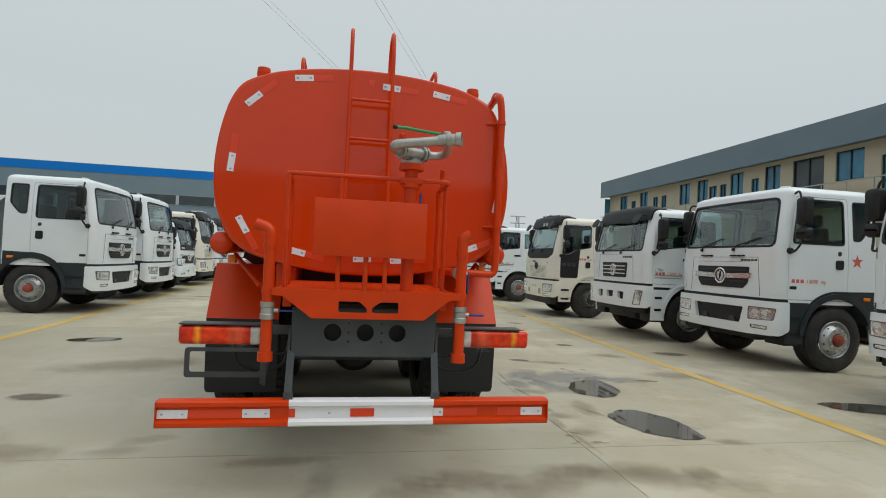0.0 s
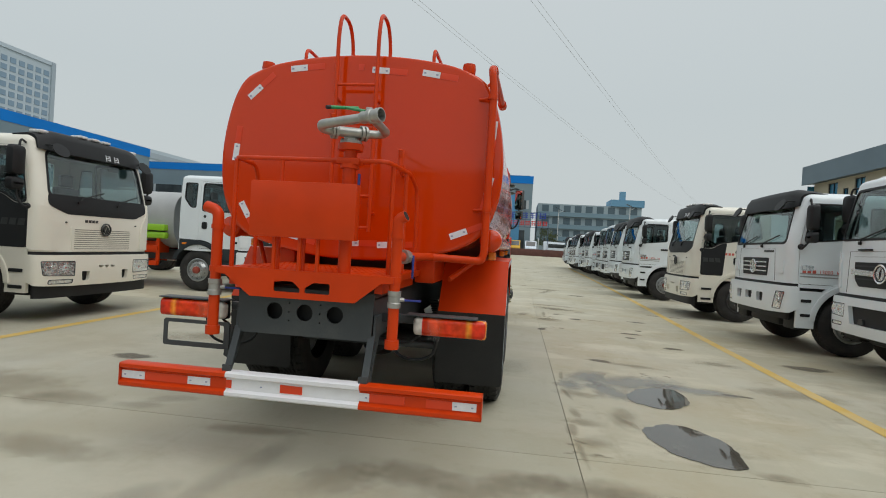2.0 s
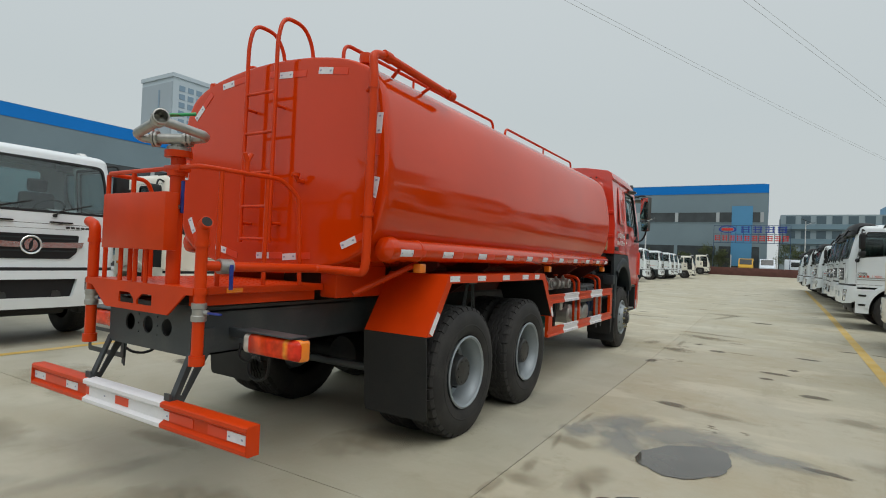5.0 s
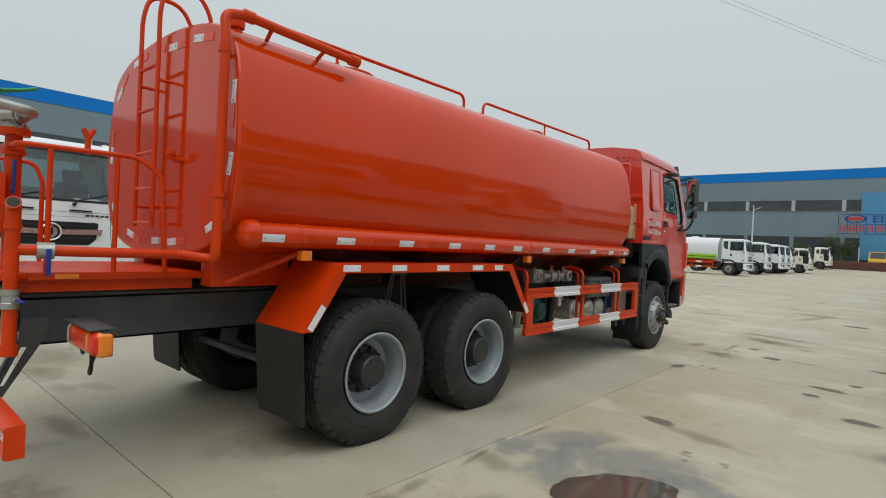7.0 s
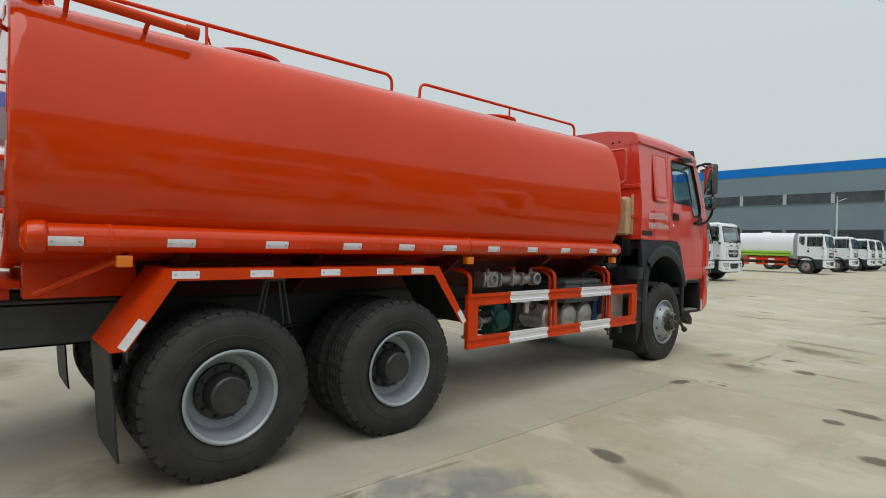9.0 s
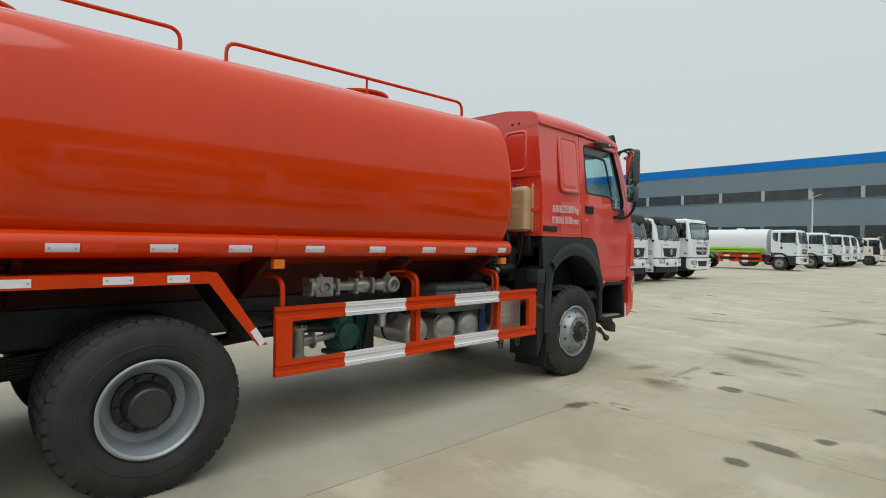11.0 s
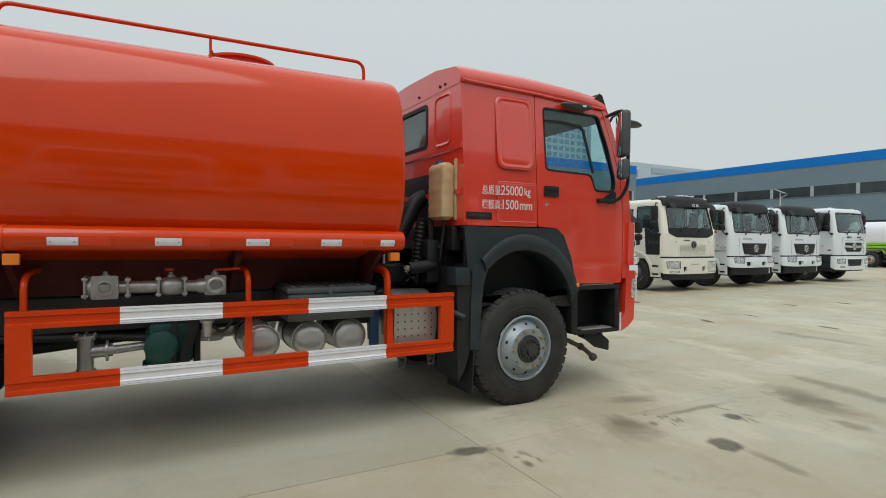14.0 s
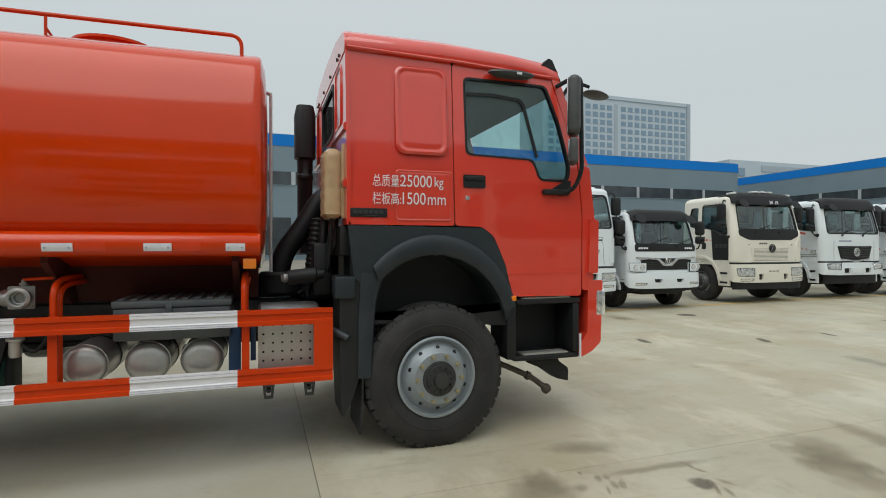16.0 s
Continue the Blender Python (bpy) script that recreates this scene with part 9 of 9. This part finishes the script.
def stain_material(name, color, cover, rough, rim=0.70, core=0.34):
    """A soft-edged mark: it thins out towards its rim and is broken up by grain."""
    m = bpy.data.materials.new(name)
    m.use_nodes = True
    n, l = m.node_tree.nodes, m.node_tree.links
    b = n["Principled BSDF"]
    b.inputs["Base Color"].default_value = (*color, 1)
    b.inputs["Roughness"].default_value = rough
    co, mp, ln = n.new("ShaderNodeTexCoord"), n.new("ShaderNodeVectorMath"), n.new("ShaderNodeVectorMath")
    mp.operation, ln.operation = "SUBTRACT", "LENGTH"
    mp.inputs[1].default_value = (0.5, 0.5, 0.0)
    fl = n.new("ShaderNodeVectorMath")
    fl.operation = "MULTIPLY"
    fl.inputs[1].default_value = (1, 1, 0)
    l.new(co.outputs["Generated"], fl.inputs[0])
    l.new(fl.outputs[0], mp.inputs[0])
    l.new(mp.outputs[0], ln.inputs[0])
    nz = n.new("ShaderNodeTexNoise")
    nz.inputs["Scale"].default_value, nz.inputs["Detail"].default_value, nz.inputs["Roughness"].default_value = 4.5, 8, 0.7
    geo = n.new("ShaderNodeNewGeometry")
    l.new(geo.outputs["Position"], nz.inputs["Vector"])
    ad = n.new("ShaderNodeMath")
    ad.operation = "MULTIPLY_ADD"
    ad.inputs[1].default_value = 0.55
    l.new(nz.outputs["Fac"], ad.inputs[0])
    l.new(ln.outputs["Value"], ad.inputs[2])
    r = n.new("ShaderNodeMapRange")
    r.interpolation_type = "SMOOTHSTEP"
    r.inputs["From Min"].default_value, r.inputs["From Max"].default_value = rim, core
    r.inputs["To Min"].default_value, r.inputs["To Max"].default_value = 0.0, cover
    l.new(ad.outputs[0], r.inputs["Value"])
    l.new(r.outputs[0], b.inputs["Alpha"])
    return m


MARK = stain_material("dark_dirt_mark", (0.125, 0.108, 0.083), 0.58, 0.7, 0.70, 0.50)
BROWN = stain_material("brown_mud_stain", (0.25, 0.21, 0.14), 0.33, 0.75)
DAMP = stain_material("damp_patch", (0.19, 0.188, 0.165), 0.17, 0.7)
GREYP = stain_material("grey_cement_patch", (0.285, 0.300, 0.295), 0.5, 0.7, 0.74, 0.40)
for i, (x, y, a, b_, tr) in enumerate(((2.90, 2.74, 0.43, 0.30, -106), (2.81, 1.36, 0.45, 0.32, -68), (5.80, 1.76, 0.56, 0.22, -14), (-3.87, 5.9, 0.36, 0.20, 10))):
    blotch("puddle", x, y, a, b_, tr, 40 + i, WATER, "shallow dark rain puddle on concrete", 0.006, 90, 0.13)
    blotch("stain", x, y, a * 1.5, b_ * 1.6, tr, 40 + i, DAMP, "damp rim of concrete round a puddle", 0.0052 + 0.0001 * i, 40, 0.2)
rs = random.Random(21)
HOLLOW, MUD, DUST = "small dark dirty hollow in the concrete", "brownish mud stain on the concrete", "bluish grey cement patch on the concrete"
lay = 0


def stain(x, y, a, b_, turn, m, lb, rough=0.2):
    global lay
    lay += 1
    blotch("stain", x, y, a, b_, turn, 300 + lay, m, lb, 0.0020 + 0.000015 * lay, 28, rough)


# single marks beside the tanker
for x, y, a, b_ in ((2.57, 4.50, 0.20, 0.13), (3.95, 6.02, 0.21, 0.14), (4.04, 9.21, 0.24, 0.13), (3.54, 7.38, 0.22, 0.13), (3.45, 6.87, 0.11, 0.12), (3.81, 3.14, 0.22, 0.07), (1.87, 7.19, 0.12, 0.20), (2.67, 8.97, 0.19, 0.17), (5.50, 5.19, 0.40, 0.24), (2.30, 9.63, 0.12, 0.10), (3.78, 7.86, 0.11, 0.10), (3.34, 15.06, 0.36, 0.20), (-4.21, 15.66, 0.30, 0.26), (-2.01, 12.7, 0.26, 0.12)):
    stain(x, y, a, b_, -12, MARK, HOLLOW, 0.3)
for x, y, a, b_, tr in ((2.39, 1.77, 0.27, 0.07, -68), (2.39, 15.9, 1.5, 0.20, 74), (3.05, 8.98, 0.45, 0.09, -8), (2.01, 9.56, 0.8, 0.06, 88)):
    stain(x, y, a, b_, tr, BROWN, "dark streak of dirt on the concrete", 0.3)
for x, y, a, b_ in ((3.02, 4.33, 0.50, 0.18), (2.10, 8.62, 0.40, 0.35), (4.20, 4.95, 0.36, 0.30), (2.10, 0.28, 0.6, 0.22), (2.49, 0.18, 0.25, 0.16), (3.26, 0.81, 0.24, 0.12), (2.45, 10.7, 0.7, 0.35), (2.93, 10.3, 0.22, 0.16), (1.55, 9.26, 0.20, 0.34), (2.40, 1.95, 0.20, 0.42), (1.99, 1.65, 0.26, 0.14), (2.03, 1.15, 0.24, 0.16), (2.34, 16.9, 0.9, 0.45), (2.38, 11.44, 0.9, 0.25), (2.2, 10.8, 0.6, 0.35), (1.99, 8.67, 0.3, 0.2), (2.2, 0.1, 1.1, 0.3), (4.6, 3.4, 0.7, 0.4), (2.05, 2.6, 0.3, 0.2)):
    stain(x, y, a, b_, -14, BROWN, MUD, 0.35)
for x, y, a, b_, tr in ((2.22, 3.46, 0.48, 0.30, 60), (2.75, 3.36, 0.75, 0.50, 20), (3.36, 3.22, 0.55, 0.25, -10), (2.42, 2.80, 0.28, 0.40, 20), (2.02, 2.95, 0.2, 0.3, 20)):
    stain(x, y, a, b_, tr, GREYP, DUST, 0.35)
# smears on the slab behind and under the tanker
for x, y, a, b_, tr, m in ((-0.34, -0.12, 0.42, 0.14, 86, DAMP), (-0.22, 0.22, 0.40, 0.13, 92, DAMP), (-1.72, 0.92, 0.30, 0.10, 6, DAMP), (-1.56, 1.14, 0.24, 0.10, 20, DAMP), (0.74, 0.20, 0.42, 0.20, -10, BROWN), (0.34, 0.02, 0.38, 0.20, 45, BROWN), (-0.58, 0.63, 0.40, 0.12, 5, BROWN), (-0.65, -0.45, 0.34, 0.12, 55, DAMP), (-2.4, 0.87, 0.5, 0.2, 0, BROWN), (-3.02, 2.44, 0.28, 0.12, 0, MARK), (-1.7, -0.03, 0.55, 0.2, -8, BROWN), (1.2, 0.1, 0.5, 0.25, 30, BROWN), (0.9, 2.0, 0.8, 0.4, 70, BROWN), (1.3, 3.6, 0.7, 0.3, 80, DAMP), (-2.6, 4.0, 0.9, 0.5, 20, BROWN), (-3.4, 1.2, 0.9, 0.4, -10, BROWN)):
    stain(x, y, a * 1.25, b_ * 1.35, tr, m, MUD if m is BROWN else HOLLOW if m is MARK else "darker damp patch on the concrete", 0.35)
# crumbled spots of several small pits
for x, y in ((3.14, 3.76), (2.14, 7.51), (2.27, 9.66), (2.0, 9.0), (1.96, 1.0)):
    for k in range(7):
        stain(x + rs.uniform(-0.2, 0.2), y + rs.uniform(-0.14, 0.14), rs.uniform(0.03, 0.11), rs.uniform(0.02, 0.05), rs.uniform(-40, 20), BROWN, "crumbling spot in the concrete", 0.4)
# the rest of the yard
for i in range(60):
    x, y = (rs.uniform(4.6, 8.5), rs.uniform(-1.5, 30)) if i < 22 else (rs.uniform(-5, 5), rs.uniform(12, 42)) if i < 52 else (rs.uniform(-5, 0.5), rs.uniform(-3.5, -0.6))
    kind, tr = rs.random(), rs.uniform(-35, 15)
    if kind < 0.45:
        stain(x, y, rs.uniform(0.16, 0.34), rs.uniform(0.06, 0.13), tr, MARK, HOLLOW)
    elif kind < 0.8:
        stain(x, y, rs.uniform(0.4, 1.3), rs.uniform(0.2, 0.5), tr, BROWN, MUD)
    else:
        stain(x, y, rs.uniform(0.5, 1.2), rs.uniform(0.2, 0.5), tr, DAMP, "darker damp patch on the concrete")
for i in range(5):
    stain(1.90 + rs.uniform(-0.02, 0.06), 0.9 + i * 0.6 + rs.uniform(-0.2, 0.2), rs.uniform(0.2, 0.4), rs.uniform(0.03, 0.07), 90 + rs.uniform(-10, 10), BROWN, "brown dirt gathered along the concrete joint", 0.3)


# ---- vehicles beyond the end of the yard ----
YELLOW = mat("yellow_machine_paint", (0.62, 0.36, 0.03), 0.45, vary=0.08)


def far_van(x, y, m, label, cat, name="van", turn=0):
    t = thing(name, label, cat)
    t.matrix_basis = pose(x, y, gz(y), 0, 0, turn)
    part("body", prism(B(), round_poly([(-2.6, 0.5), (2.5, 0.5), (2.6, 1.3), (1.9, 1.6), (1.3, 2.5), (-2.6, 2.6)], 0.15), "y", -0.95, 0.95, 0.06), m, t)
    part("windscreen", prism(B(), [(1.86, 1.62), (1.93, 1.64), (1.40, 2.42), (1.32, 2.40)], "y", -0.78, 0.78), GLASS_X, t)
    part("bumper", box(B(), (2.4, -0.9, 0.5), (2.66, 0.9, 0.85), 0.04), DARK_PL, t)
    for s in (-1, 1):
        part("window", box(B(), (-1.8, min(s * 0.95, s * 0.98), 1.55), (1.2, max(s * 0.95, s * 0.98), 2.2), 0.01), GLASS_X, t)
        for wx in (-1.6, 1.6):
            part("wheel", lathe(B(), [(0.0, 0), (0.25, 0.0), (0.42, 0.03), (0.42, 0.25), (0.0, 0.25)], (wx, s * 0.75, 0.42), (0, s, 0), 20), RUBBER, t)
    return t


far_van(0.72, 91, YELLOW, "yellow works vehicle parked beyond the low wall", "vehicle", "works_vehicle", -90)
far_van(3.45, 91, WHITE, "white van parked nose-on beyond the low wall", "van", "van", -90)
far_van(8.2, 91, WHITE, "white van parked side-on beyond the low wall", "van")
